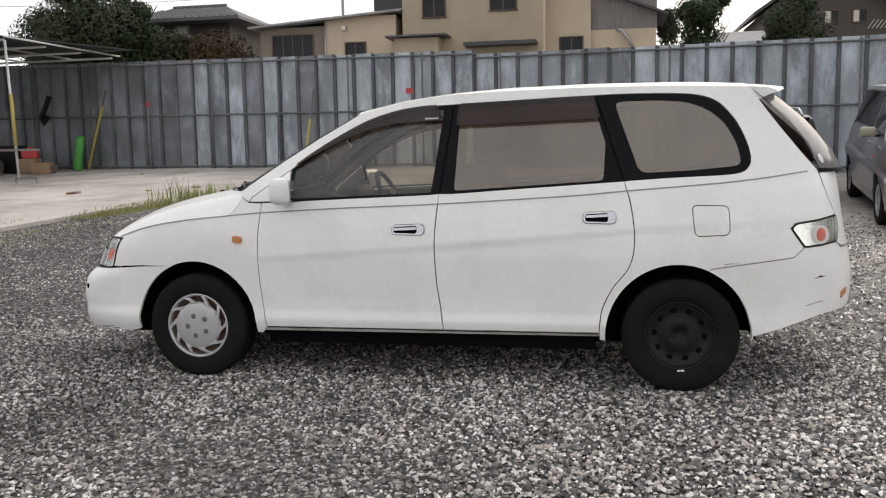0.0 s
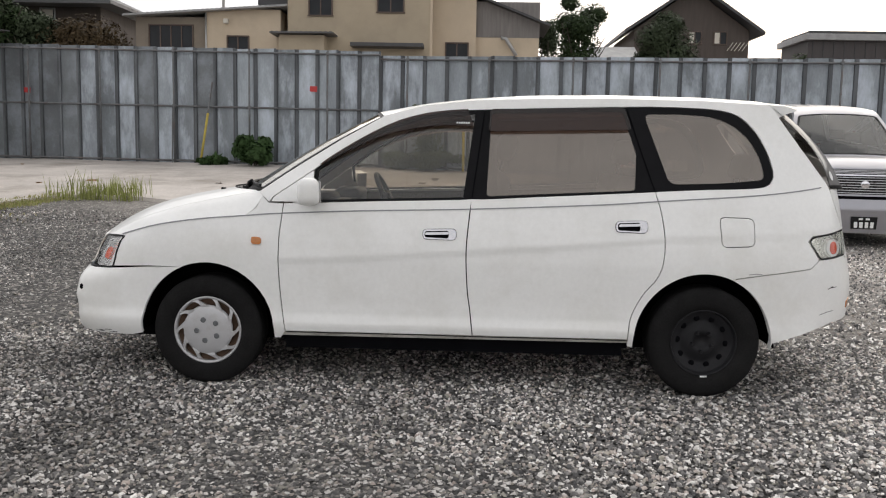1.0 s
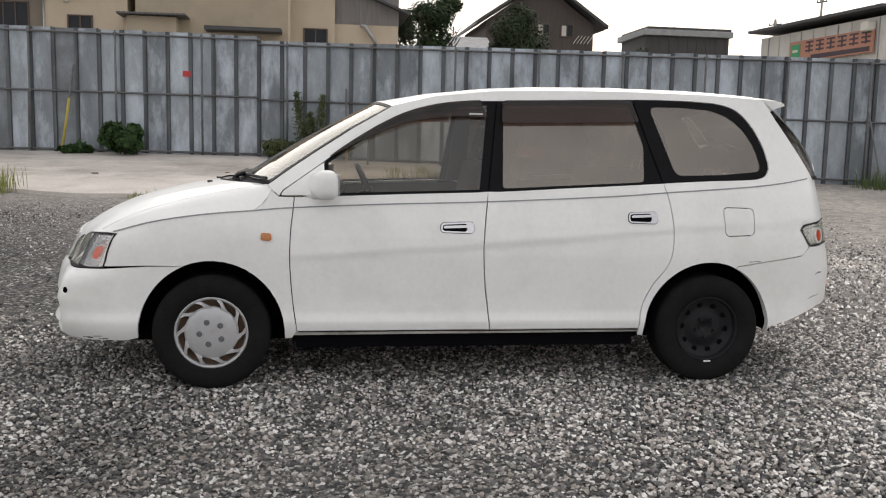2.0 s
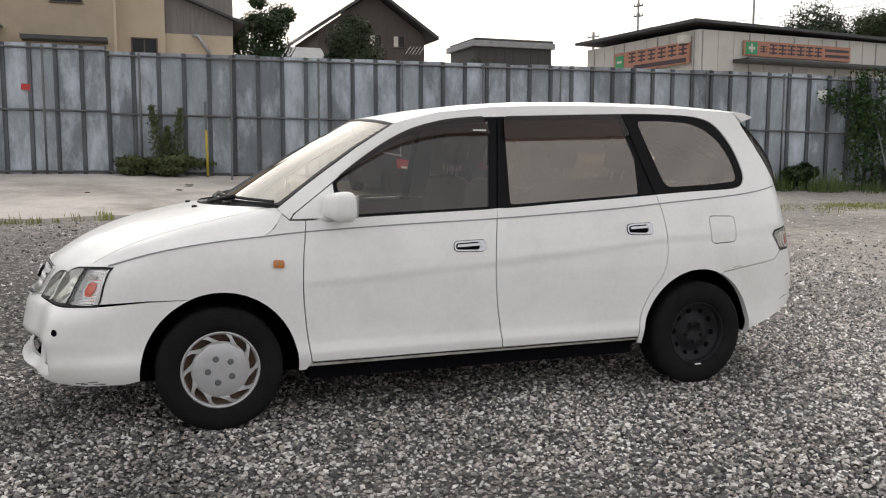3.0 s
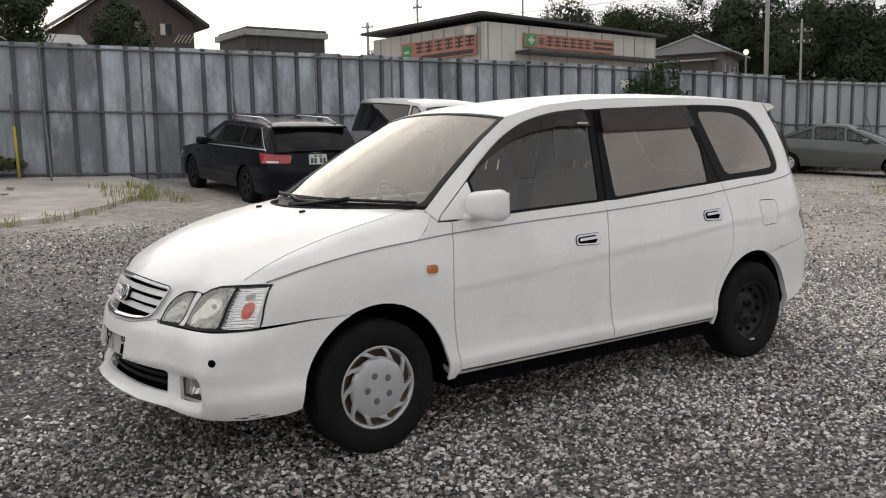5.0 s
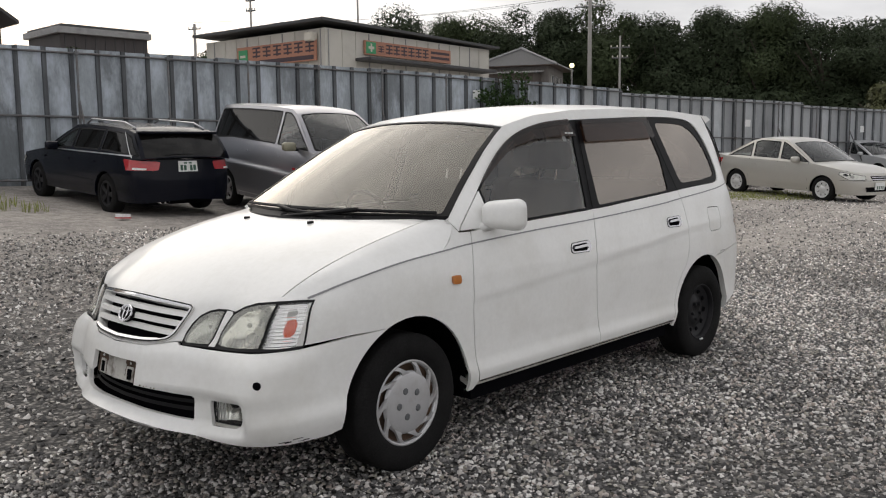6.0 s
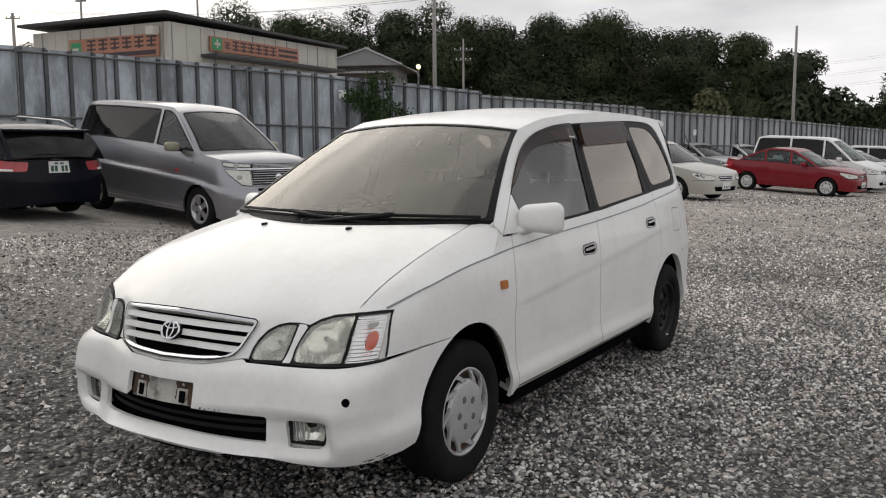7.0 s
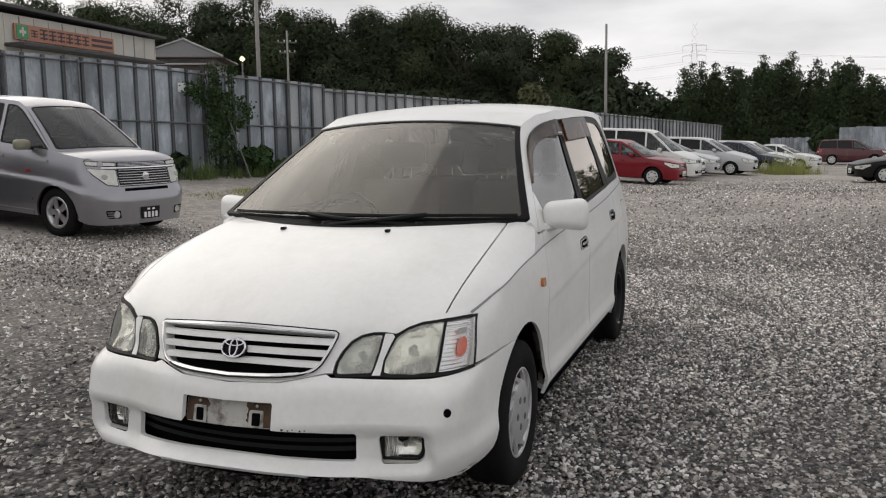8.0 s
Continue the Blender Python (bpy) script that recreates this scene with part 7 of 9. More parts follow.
def window_unit(parent, x0, x1, y, z0, z1, frame_mat, curtain=0.0, depth=0.08, lights=2):
    """A window in a wall that faces -y: raised frame, sill, panes, mullions."""
    w = part("window", box_bm(x0, x1, y - 0.012, y + 0.04, z0, z1), PANE, parent)
    t = 0.07
    for name, a, b, c, d in (("frame", x0 - t, x1 + t, z1, z1 + t), ("sill", x0 - t - 0.04, x1 + t + 0.04, z0 - t, z0), ("frame", x0 - t, x0, z0, z1), ("frame", x1, x1 + t, z0, z1)):
        part(name, box_bm(a, b, y - depth, y + 0.05, c, d, 0.01), frame_mat, w)
    for i in range(1, lights):
        xm = x0 + (x1 - x0) * i / lights
        part("mullion", box_bm(xm - 0.03, xm + 0.03, y - 0.05, y + 0.02, z0, z1), frame_mat, w)
    if curtain:
        part("curtain", box_bm(x0 + 0.04, x0 + (x1 - x0) * curtain, y - 0.020, y - 0.014, z0 + 0.03, z1 - 0.02), CURTAIN, w)
    return w


def gable_roof(parent, x0, x1, y0, y1, z_eave, z_ridge, mat, along_x=True, thick=0.14, ribs=0, name="roof"):
    bm = bmesh.new()
    if along_x:
        ym = (y0 + y1) / 2
        sec = [(y0, z_eave), (ym, z_ridge), (y1, z_eave), (y1, z_eave - thick), (ym, z_ridge - thick), (y0, z_eave - thick)]
        a = [bm.verts.new((x0, y, z)) for y, z in sec]
        b = [bm.verts.new((x1, y, z)) for y, z in sec]
    else:
        xm = (x0 + x1) / 2
        sec = [(x0, z_eave), (xm, z_ridge), (x1, z_eave), (x1, z_eave - thick), (xm, z_ridge - thick), (x0, z_eave - thick)]
        a = [bm.verts.new((x, y0, z)) for x, z in sec]
        b = [bm.verts.new((x, y1, z)) for x, z in sec]
    for i in range(6):
        bm.faces.new((a[i], a[(i + 1) % 6], b[(i + 1) % 6], b[i]))
    bm.faces.new(a)
    bm.faces.new(b[::-1])
    return part(name, bm, mat, parent)


def hip_roof(parent, x0, x1, y0, y1, z_eave, z_ridge, mat, run, thick=0.2):
    """A hipped roof whose ridge runs along x, its ends drawn in by run."""
    bm = bmesh.new()
    ym = (y0 + y1) / 2
    low = [bm.verts.new((x, y, z_eave - thick)) for x, y in ((x0, y0), (x1, y0), (x1, y1), (x0, y1))]
    eave = [bm.verts.new((x, y, z_eave)) for x, y in ((x0, y0), (x1, y0), (x1, y1), (x0, y1))]
    a, b = bm.verts.new((x0 + run, ym, z_ridge)), bm.verts.new((x1 - run, ym, z_ridge))
    for f in ((eave[0], eave[1], b, a), (eave[1], eave[2], b), (eave[2], eave[3], a, b), (eave[3], eave[0], a), low[::-1]):
        bm.faces.new(f)
    for i in range(4):
        bm.faces.new((low[i], low[(i + 1) % 4], eave[(i + 1) % 4], eave[i]))
    rf = part("roof", bm, mat, parent)
    tube("ridge_cap", [(x0 + run, ym, z_ridge + 0.05), (x1 - run, ym, z_ridge + 0.05)], 0.14, mat, rf, sides=8)
    n = int((x1 - x0) / 0.45)
    for i in range(n):
        t = (i + 0.5) / n
        x = x0 + (x1 - x0) * t
        reach = min(1.0, min(x - x0, x1 - x) / run)
        tube("roof_rib", [(x, y0, z_eave + 0.03), (x, y0 + (ym - y0) * reach, z_eave + (z_ridge - z_eave) * reach + 0.03)], 0.05, mat, rf, sides=5)
    return rf


def gable_wall(parent, x0, x1, y0, y1, z_eave, z_ridge, z0, mat):
    """Walls under a ridge along y, with their pointed ends."""
    bm = bmesh.new()
    xm = (x0 + x1) / 2
    sec = [(x0, z0), (x1, z0), (x1, z_eave), (xm, z_ridge), (x0, z_eave)]
    a = [bm.verts.new((x, y0, z)) for x, z in sec]
    b = [bm.verts.new((x, y1, z)) for x, z in sec]
    for i in range(5):
        bm.faces.new((a[i], a[(i + 1) % 5], b[(i + 1) % 5], b[i]))
    bm.faces.new(a)
    bm.faces.new(b[::-1])
    return part("wall", bm, mat, parent)


def lean_roof(parent, x0, x1, y0, y1, za, zb, mat, thick=0.12, over=0.3, corrugated=False):
    """A flat sloping roof, za at x0 and zb at x1; corrugated sheets show a wavy front edge."""
    n = int((x1 - x0 + 2 * over) / 0.12) if corrugated else 1
    v, f = [], []
    for i in range(n + 1):
        t = i / n
        x = x0 - over + (x1 - x0 + 2 * over) * t
        z = za + (zb - za) * (x - x0) / (x1 - x0) + (0.03 if corrugated and i % 2 else 0)
        for y in (y0 - over, y1 + over):
            v += [(x, y, z), (x, y, z - thick)]
    for i in range(n):
        a, b = 4 * i, 4 * i + 4
        f += [(a, b, b + 2, a + 2), (a + 1, a + 3, b + 3, b + 1), (a, a + 1, b + 1, b), (a + 2, b + 2, b + 3, a + 3)]
    f += [(0, 2, 3, 1), (4 * n, 4 * n + 1, 4 * n + 3, 4 * n + 2)]
    return mesh_object("roof", v, f, mat, parent)


# the beige two-storey house
h1 = thing("house", "beige rendered two-storey house with small dark windows", "house", "houses behind the fence")
wall_box(h1, "wall", STUCCO, -8.4, -0.97, 40.0, 47.0, 0.5, 11.2)
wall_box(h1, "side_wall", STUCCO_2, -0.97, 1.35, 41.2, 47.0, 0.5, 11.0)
wall_box(h1, "corner_trim", STUCCO_2, -1.02, -0.90, 39.96, 40.2, 0.5, 11.2)
lean_roof(h1, -8.4, 1.3, 40.0, 47.0, 11.2, 11.25, ROOF_DARK)
window_unit(h1, -7.25, -6.12, 40.0, 8.16, 9.55, FRAME_BROWN, 0.0)
window_unit(h1, -3.70, -2.42, 40.0, 8.36, 9.6, FRAME_BROWN, 0.0)
window_unit(h1, -0.2, 0.92, 41.2, 6.1, 6.95, FRAME_BROWN, 0.0)
wall_box(h1, "awning", ROOF_DARK, -5.0, -1.3, 38.9, 40.0, 6.50, 6.68)
wall_box(h1, "balcony", ROOF_DARK, -10.2, -8.35, 41.0, 43.0, 8.8, 9.9)
# its single-storey wing
h2 = thing("house_wing", "beige single-storey wing with a corrugated roof", "house", "houses behind the fence")
wall_box(h2, "wall", STUCCO_BROWN, -16.5, -12.75, 40.3, 46.0, 0.5, 8.0)
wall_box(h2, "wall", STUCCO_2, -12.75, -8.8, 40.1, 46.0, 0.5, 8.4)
lean_roof(h2, -16.6, -8.75, 40.0, 46.0, 8.05, 8.60, ROOF_GREY, 0.10, 0.35, corrugated=True)
window_unit(h2, -15.75, -13.5, 40.3, 6.3, 7.55, FRAME_BROWN, 0.0, lights=4)
window_unit(h2, -11.55, -10.5, 40.1, 6.35, 7.0, FRAME_BROWN, 0.0)
wall_box(h2, "vent_hood", CURTAIN, -11.75, -11.5, 39.85, 40.1, 7.65, 7.9, 0.05)
tube("downpipe", [(-12.7, 40.05, 8.2), (-12.7, 40.05, 3.0)], 0.05, FRAME_ALU, h2, sides=8)
lean_roof(h2, -8.9, -5.9, 38.6, 40.0, 7.10, 7.12, ROOF_TILE, 0.08, 0.1, corrugated=True)
wall_box(h2, "porch_wall", STUCCO, -8.6, -6.3, 38.9, 40.0, 0.5, 7.0)
# the annexe with grey boards over a beige base
h3 = thing("house_annexe", "annexe with weathered grey boards above a beige base", "house", "houses behind the fence")
wall_box(h3, "wall", STUCCO_2, 1.35, 4.7, 41.6, 46.5, 0.5, 7.35)
wall_box(h3, "upper_wall", BOARD, 1.33, 4.72, 41.57, 46.5, 7.35, 9.2)
lean_roof(h3, 1.3, 4.8, 41.5, 46.5, 9.55, 8.20, ROOF_DARK, 0.12, 0.45)
for i in range(12):
    x = 1.45 + i * 0.28
    part("batten", box_bm(x - 0.02, x + 0.02, 41.54, 41.575, 7.4, 8.6 - max(0, x - 2) * 0.2), BOARD, h3)
tube("flue", [(2.7, 41.4, 7.3), (2.95, 41.35, 7.25), (3.5, 41.3, 6.4)], 0.10, FRAME_ALU, h3, sides=10)

# an old house with dark tiled roof among trees
h4 = thing("house", "old dark wooden house with a grey tiled roof", "house", "houses behind the fence")
wall_box(h4, "wall", BROWN_WALL, -28.6, -21.0, 46.4, 54.0, 0.5, 9.55)
hip_roof(h4, -29.6, -19.8, 45.0, 55.0, 9.60, 11.0, ROOF_TILE, 3.0)
window_unit(h4, -24.6, -23.8, 46.4, 8.7, 9.25, FRAME_ALU, 0.9, lights=1)

# the dark brown gabled house
h5 = thing("house", "dark brown gabled house with shuttered windows", "house", "houses behind the fence")
gable_wall(h5, 13.3, 21.9, 62.0, 72.0, 10.75, 13.75, 0.5, BROWN_WALL)
gable_roof(h5, 12.4, 22.8, 61.0, 73.0, 10.60, 14.10, ROOF_DARK, False, 0.25)
for x in (17.4, 19.3):
    window_unit(h5, x, x + 0.9, 62.0, 9.75, 10.6, FRAME_BROWN, 0.45, lights=2)
for i in range(5):
    tube("clothes_rail", [(20.2 + i * 0.28, 61.6, 9.2), (20.6 + i * 0.28, 61.5, 9.8)], 0.03, CURTAIN, h5, sides=6)
h5b = thing("house", "small house with a pale sheet roof between trees", "house", "houses behind the fence")
wall_box(h5b, "wall", STUCCO_2, 8.0, 12.0, 55.5, 60, 0.5, 7.7)
gable_roof(h5b, 7.6, 12.6, 55, 60.5, 7.75, 8.9, ROOF_GREY, True, 0.15)

# long dark shed
sh = thing("shed", "long low dark shed with a stepped metal roof", "shed", "houses behind the fence")
wall_box(sh, "wall", SHED_GREY, 27.8, 35.2, 66.0, 72.0, 0.5, 10.7)
wall_box(sh, "roof_band", ROOF_GREY, 27.5, 35.4, 65.6, 72.4, 10.65, 11.15, 0.03)
wall_box(sh, "roof_cap", ROOF_DARK, 27.8, 35.3, 65.8, 72.2, 11.15, 11.38, 0.03)
for i in range(9):
    x = 28.2 + i * 0.83
    part("rib", box_bm(x - 0.03, x + 0.03, 65.96, 66.0, 9.2, 10.6), ROOF_DARK, sh)

# the farm company's metal building with two sign boards
fb = thing("farm_building", "cream metal-clad building with a dark flat roof and brown sign boards", "building")
fm = pose(23.9, 28.7, 0, 0, 0, 4.5)
fb.matrix_basis = fm
wall_box(fb, "front_wall", METAL_WALL, 0.3, 13.6, 0.3, 9.4, 0.5, 7.05)
lean_roof(fb, 0.0, 13.9, 0.15, 9.6, 7.45, 7.25, ROOF_DARK, 0.13, 0.25)
for i in range(15):
    x = 0.5 + i * 0.93
    part("cladding_rib", box_bm(x - 0.025, x + 0.025, 0.262, 0.3, 3.0, 7.0), METAL_WALL if i % 3 else ROOF_GREY, fb)
for i in range(10):
    y = 0.6 + i * 0.9
    part("cladding_rib", box_bm(0.262, 0.3, y - 0.025, y + 0.025, 3.0, 7.0), METAL_WALL if i % 3 else ROOF_GREY, fb)
wall_box(fb, "awning", ROOF_DARK, 2.3, 12.9, -0.75, 0.3, 5.62, 5.78, 0.03)
part("floodlight", box_bm(-0.18, 0.24, 0.75, 1.25, 6.45, 6.85, 0.05), CURTAIN, fb)
sign = thing("sign_board", "faded brown sign board with a green emblem and dark lettering blocks", "sign", "sign boards", fm)
part("board", box_bm(2.85, 9.75, 0.17, 0.25, 5.98, 6.68, 0.01), SIGN_BROWN, sign)
part("emblem", box_bm(2.95, 3.65, 0.145, 0.17, 6.05, 6.62, 0.01), SIGN_GREEN, sign)
part("emblem_leaf", box_bm(3.10, 3.50, 0.13, 0.145, 6.27, 6.40), CURTAIN, sign)
part("emblem_leaf", box_bm(3.25, 3.36, 0.13, 0.145, 6.14, 6.54), CURTAIN, sign)


def letter_blocks(parent, xs, y, z0, z1, axis="x"):
    """Lettering that is drawn as plain bars: crossed strokes of the size of each sign."""
    for a, b in xs:
        for k in range(3):
            z = z0 + (z1 - z0) * (0.08 + 0.4 * k)
            if axis == "x":
                part("letter_bar", box_bm(a, b, y - 0.012, y, z, z + (z1 - z0) * 0.16), SIGN_INK, parent)
            else:
                part("letter_bar", box_bm(y - 0.012, y, a, b, z, z + (z1 - z0) * 0.16), SIGN_INK, parent)
        mid = (a + b) / 2
        w = abs(b - a) * 0.09
        if axis == "x":
            part("letter_bar", box_bm(mid - w, mid + w, y - 0.014, y, z0, z1), SIGN_INK, parent)
        else:
            part("letter_bar", box_bm(y - 0.014, y, mid - w, mid + w, z0, z1), SIGN_INK, parent)


letter_blocks(sign, [(3.85, 4.25)], 0.17, 6.16, 6.46)
letter_blocks(sign, [(4.42 + i * 0.58, 4.90 + i * 0.58) for i in range(6)], 0.17, 6.10, 6.56)
for z in (6.14, 6.40):
    part("small_print", box_bm(8.02, 9.62, 0.158, 0.17, z, z + 0.13), SIGN_INK, sign)
sign2 = thing("sign_board", "faded brown sign board half hidden by the fence", "sign", "sign boards", fm)
part("board", box_bm(0.10, 0.20, 0.75, 6.6, 5.55, 6.55, 0.01), SIGN_BROWN, sign2)
part("emblem", box_bm(0.07, 0.10, 5.75, 6.45, 5.75, 6.40, 0.01), SIGN_GREEN, sign2)
part("emblem_leaf", box_bm(0.055, 0.07, 5.9, 6.3, 6.02, 6.14), CURTAIN, sign2)
letter_blocks(sign2, [(5.35 - i * 0.78, 5.35 - i * 0.78 - 0.58) for i in range(6)], 0.10, 5.95, 6.45, "y")
part("small_print", box_bm(0.088, 0.10, 0.9, 4.9, 5.62, 5.82), SIGN_INK, sign2)

# small house at the end of the fence
h6 = thing("house", "low house with a grey hipped tile roof", "house", "houses behind the fence")
h6.matrix_basis = pose(50.1, 37.0, 1.42, 0, 0, 25) @ Matrix.Diagonal((0.56, 0.56, 0.60, 1))
wall_box(h6, "wall", BOARD, -5.0, 5.0, -4.0, 5.0, 0.5, 9.55)
for xa, ya, xb, yb in ((-6.2, -5.2, -1.6, 0.4), (6.2, -5.2, 1.6, 0.4), (6.2, 6.0, 1.6, 0.4), (-6.2, 6.0, -1.6, 0.4)):
    tube("hip_ridge", [(xa, ya, 9.55), (xb, yb, 11.95)], 0.14, ROOF_GREY, h6, sides=6)
tube("ridge_cap", [(-1.7, 0.4, 11.98), (1.7, 0.4, 11.98)], 0.18, ROOF_GREY, h6, sides=6)
wall_box(h6, "eave_board", FRAME_BROWN, -6.1, 6.1, -5.1, 5.9, 9.40, 9.49)
bm = bmesh.new()
q = [bm.verts.new(p) for p in ((-6.2, -5.2, 9.5), (6.2, -5.2, 9.5), (6.2, 6.0, 9.5), (-6.2, 6.0, 9.5), (-1.6, 0.4, 11.9), (1.6, 0.4, 11.9))]
for f in ((0, 1, 5, 4), (1, 2, 5), (2, 3, 4, 5), (3, 0, 4), (3, 2, 1, 0)):
    bm.faces.new([q[i] for i in f])
part("roof", bm, ROOF_DARK, h6)
wall_box(h6, "wall", BROWN_WALL, -9.5, -5.0, -3.0, 3.0, 0.5, 8.4)
lean_roof(h6, -9.5, -5.0, -3.0, 3.0, 8.5, 8.9, ROOF_GREY, 0.15, 0.4)
for x in (-3.6, -0.6, 2.2):
    window_unit(h6, x, x + 1.5, -4.0, 7.0, 8.4, FRAME_ALU, 0.35)

# poles, wires, lamp, pylon


def utility_pole(x, y, z0, z1, arms, label, r=0.17):
    p = thing("utility_pole", label, "pole", "utility poles")
    tube("shaft", [(x, y, z0), (x, y, z1)], r, POLE_CONC, p, sides=12, r_end=r * 0.6)
    for z, half in arms:
        tube("crossarm", [(x - half * 0.5, y + half, z), (x + half * 0.5, y - half, z)], 0.05, PIPE, p, sides=6)
        for s in (-0.9, -0.3, 0.3, 0.9):
            lathe("insulator", [(0.0, 0.12), (0.05, 0.10), (0.03, 0.0)], CURTAIN, p, sides=8, matrix=Matrix.Translation((x + half * 0.5 * s, y - half * s, z + 0.05)) @ Euler((radians(90), 0, 0)).to_matrix().to_4x4())
    return p


utility_pole(47.5, 29.7, 0, 14.5, ((11.3, 0.9), (10.6, 0.9), (12.4, 0.9)), "grey concrete utility pole with crossarms")
utility_pole(50.5, 29.2, 0, 8.9, ((8.1, 0.6), (7.4, 0.5)), "short grey service pole behind the fence", 0.10)
utility_pole(58.5, 8.5, -1, 9.1, (), "plain steel lamp pole behind the fence", 0.13)
utility_pole(35.4, 58.8, 0, 11.3, ((10.9, 0.5),), "concrete pole with wires behind the sign building")
utility_pole(28.8, 41.6, 0, 12.2, ((10.3, 0.28), (9.7, 0.28)), "slim pole with equipment behind the roof", 0.09)
utility_pole(36.0, 40.0, 0, 12.0, (), "plain pole behind the roof", 0.10)
utility_pole(-13.5, 46.0, 0, 12.4, ((11.4, 1.2), (10.9, 1.2)), "pole with many wires behind the wing", 0.12)


def wire(a, b, sag, r=0.025):
    a, b = Vector(a), Vector(b)
    return [a.lerp(b, t) - Vector((0, 0, sag * 4 * t * (1 - t))) for t in np.linspace(0, 1, 17)]


lines = thing("overhead_wires", "thin black overhead wires between poles", "wires")
for a, b, s in (((47.9, 28.8, 11.4), (35.8, 58.0, 11.5), 0.7), ((47.1, 30.6, 11.4), (35.0, 59.6, 11.5), 0.7), ((28.8, 41.6, 11), (36, 40, 11.5), 0.3),
                ((-13.5, 46, 11.5), (-60, 50, 14), 0.8), ((-13.0, 46, 11.0), (-60, 48, 13), 0.8), ((-13.5, 46, 11.5), (24, 60, 15), 0.6)):
    tube("wire", wire(a, b, s), 0.012, WIRE, lines, sides=5)
lamp_post = thing("street_lamp", "round glowing street lamp on a thin post", "lamp")
tube("post", [(43.7, 28.5, 0), (43.7, 28.5, 6.2)], 0.05, PIPE, lamp_post, sides=8)
globe = lathe("globe", [(0.001, -0.16), (0.11, -0.12), (0.16, 0.0), (0.11, 0.12), (0.001, 0.16)], emitter("lamp_glow", (1.0, 0.92, 0.40), 1.3), lamp_post, "glowing yellow-white globe", 16, Matrix.Translation((43.7, 28.5, 6.42)) @ Euler((radians(90), 0, 0)).to_matrix().to_4x4())
pyl = thing("pylon", "far steel lattice power pylon", "pylon")
px, py = 256.0, 16.2
# near-white, the haze of the distance put into the colour
FAR_STEEL = material("far_pale_steel", (0.80, 0.79, 0.79), 0.7, vary=0.05)
for s in (-1, 1):
    for t in (-1, 1):
        tube("leg", [(px + 3 * s, py + 3 * t, 0), (px + 0.8 * s, py + 0.8 * t, 22), (px + 0.5 * s, py + 0.5 * t, 26.6)], 0.05, FAR_STEEL, pyl, sides=5)
for z in (26.2, 23.4, 20.4):
    tube("arm", [(px, py - 3.2, z), (px, py + 3.2, z)], 0.055, FAR_STEEL, pyl, sides=5)
    tube("arm", [(px, py - 3.2, z), (px, py, z + 0.6), (px, py + 3.2, z)], 0.055, FAR_STEEL, pyl, sides=5)
    for s in (-3.2, 3.2):
        tube("insulator", [(px, py + s, z), (px, py + s, z - 1.8)], 0.06, FAR_STEEL, pyl, sides=5)
for i in range(9):
    z, w = 6 + i * 3, 2.6 - i * 0.24
    tube("lattice", [(px - w, py - w, z), (px - w, py + w, z + 2.6)], 0.035, FAR_STEEL, pyl, sides=4)
    tube("lattice", [(px - w, py + w, z), (px - w, py - w, z + 2.6)], 0.035, FAR_STEEL, pyl, sides=4)
far_wires = thing("power_lines", "faint far power lines", "wires")
for z in (25.0, 21.8, 18.6):
    for s in (-3.2, 3.2):
        tube("wire", wire((px, py + s, z), (px + 40, py - 190, z + 2), 5), 0.03, FAR_STEEL, far_wires, sides=4)
        tube("wire", wire((px, py + s, z), (px - 10, py + 160, z + 1), 5), 0.03, FAR_STEEL, far_wires, sides=4)

# pipe canopy over the corner of the apron
can = thing("pipe_canopy", "white pipe-framed canopy with grey sheeting against the fence", "canopy")
PIPE_WHITE = material("white_pipe", (0.62, 0.62, 0.60), 0.5, 0.2, vary=0.1)
YELLOW = material("yellow_tape", (0.46, 0.36, 0.06), 0.5, vary=0.1, scale=12)
SHEET = material("grey_sheeting", (0.05, 0.052, 0.055), 0.8, vary=0.2, scale=2)
for y, z in ((13.0, 4.02), (14.2, 3.98), (15.3, 3.94), (16.4, 3.90)):
    tube("purlin", [(-11.6 + (y - 13) * 0.2, y, z), (-26, y + 1.5, z + 0.1)], 0.03, PIPE_WHITE, can, sides=8)
for i in range(9):
    x = -11.3 - i * 1.6
    tube("rafter", [(x - 0.15, 12.8, 4.07), (x + 0.55, 16.5 + i * 0.18, 3.95)], 0.024, PIPE_WHITE, can, sides=8)
bm = bmesh.new()
# the first two corners lie out of view, added to shade the apron more
corners = [(-30, 8.0), (-12.3, 9.4), (-11.65, 12.75), (-10.35, 16.45), (-30, 18.9)]
lo_v = [bm.verts.new((x, y, 4.09)) for x, y in corners]
hi_v = [bm.verts.new((x, y, 4.11)) for x, y in corners]
bm.faces.new(lo_v[::-1])
bm.faces.new(hi_v)
for i in range(5):
    bm.faces.new((lo_v[i], lo_v[(i + 1) % 5], hi_v[(i + 1) % 5], hi_v[i]))
part("sheeting", bm, SHEET, can)
for x, y in ((-11.46, 13.0), (-18.5, 13.8)):
    tube("canopy_post", [(x, y, ground_z(x, y)), (x - 0.12, y, 4.0)], 0.032, PIPE_WHITE, can, sides=10)
    tube("warning_tape", [(x - 0.02, y, 1.55), (x - 0.06, y, 2.75)], 0.037, YELLOW, can, sides=10)
part("table_plank", box_bm(-14.0, -11.0, 12.8, 13.2, 1.42, 1.47), BOARD, can)

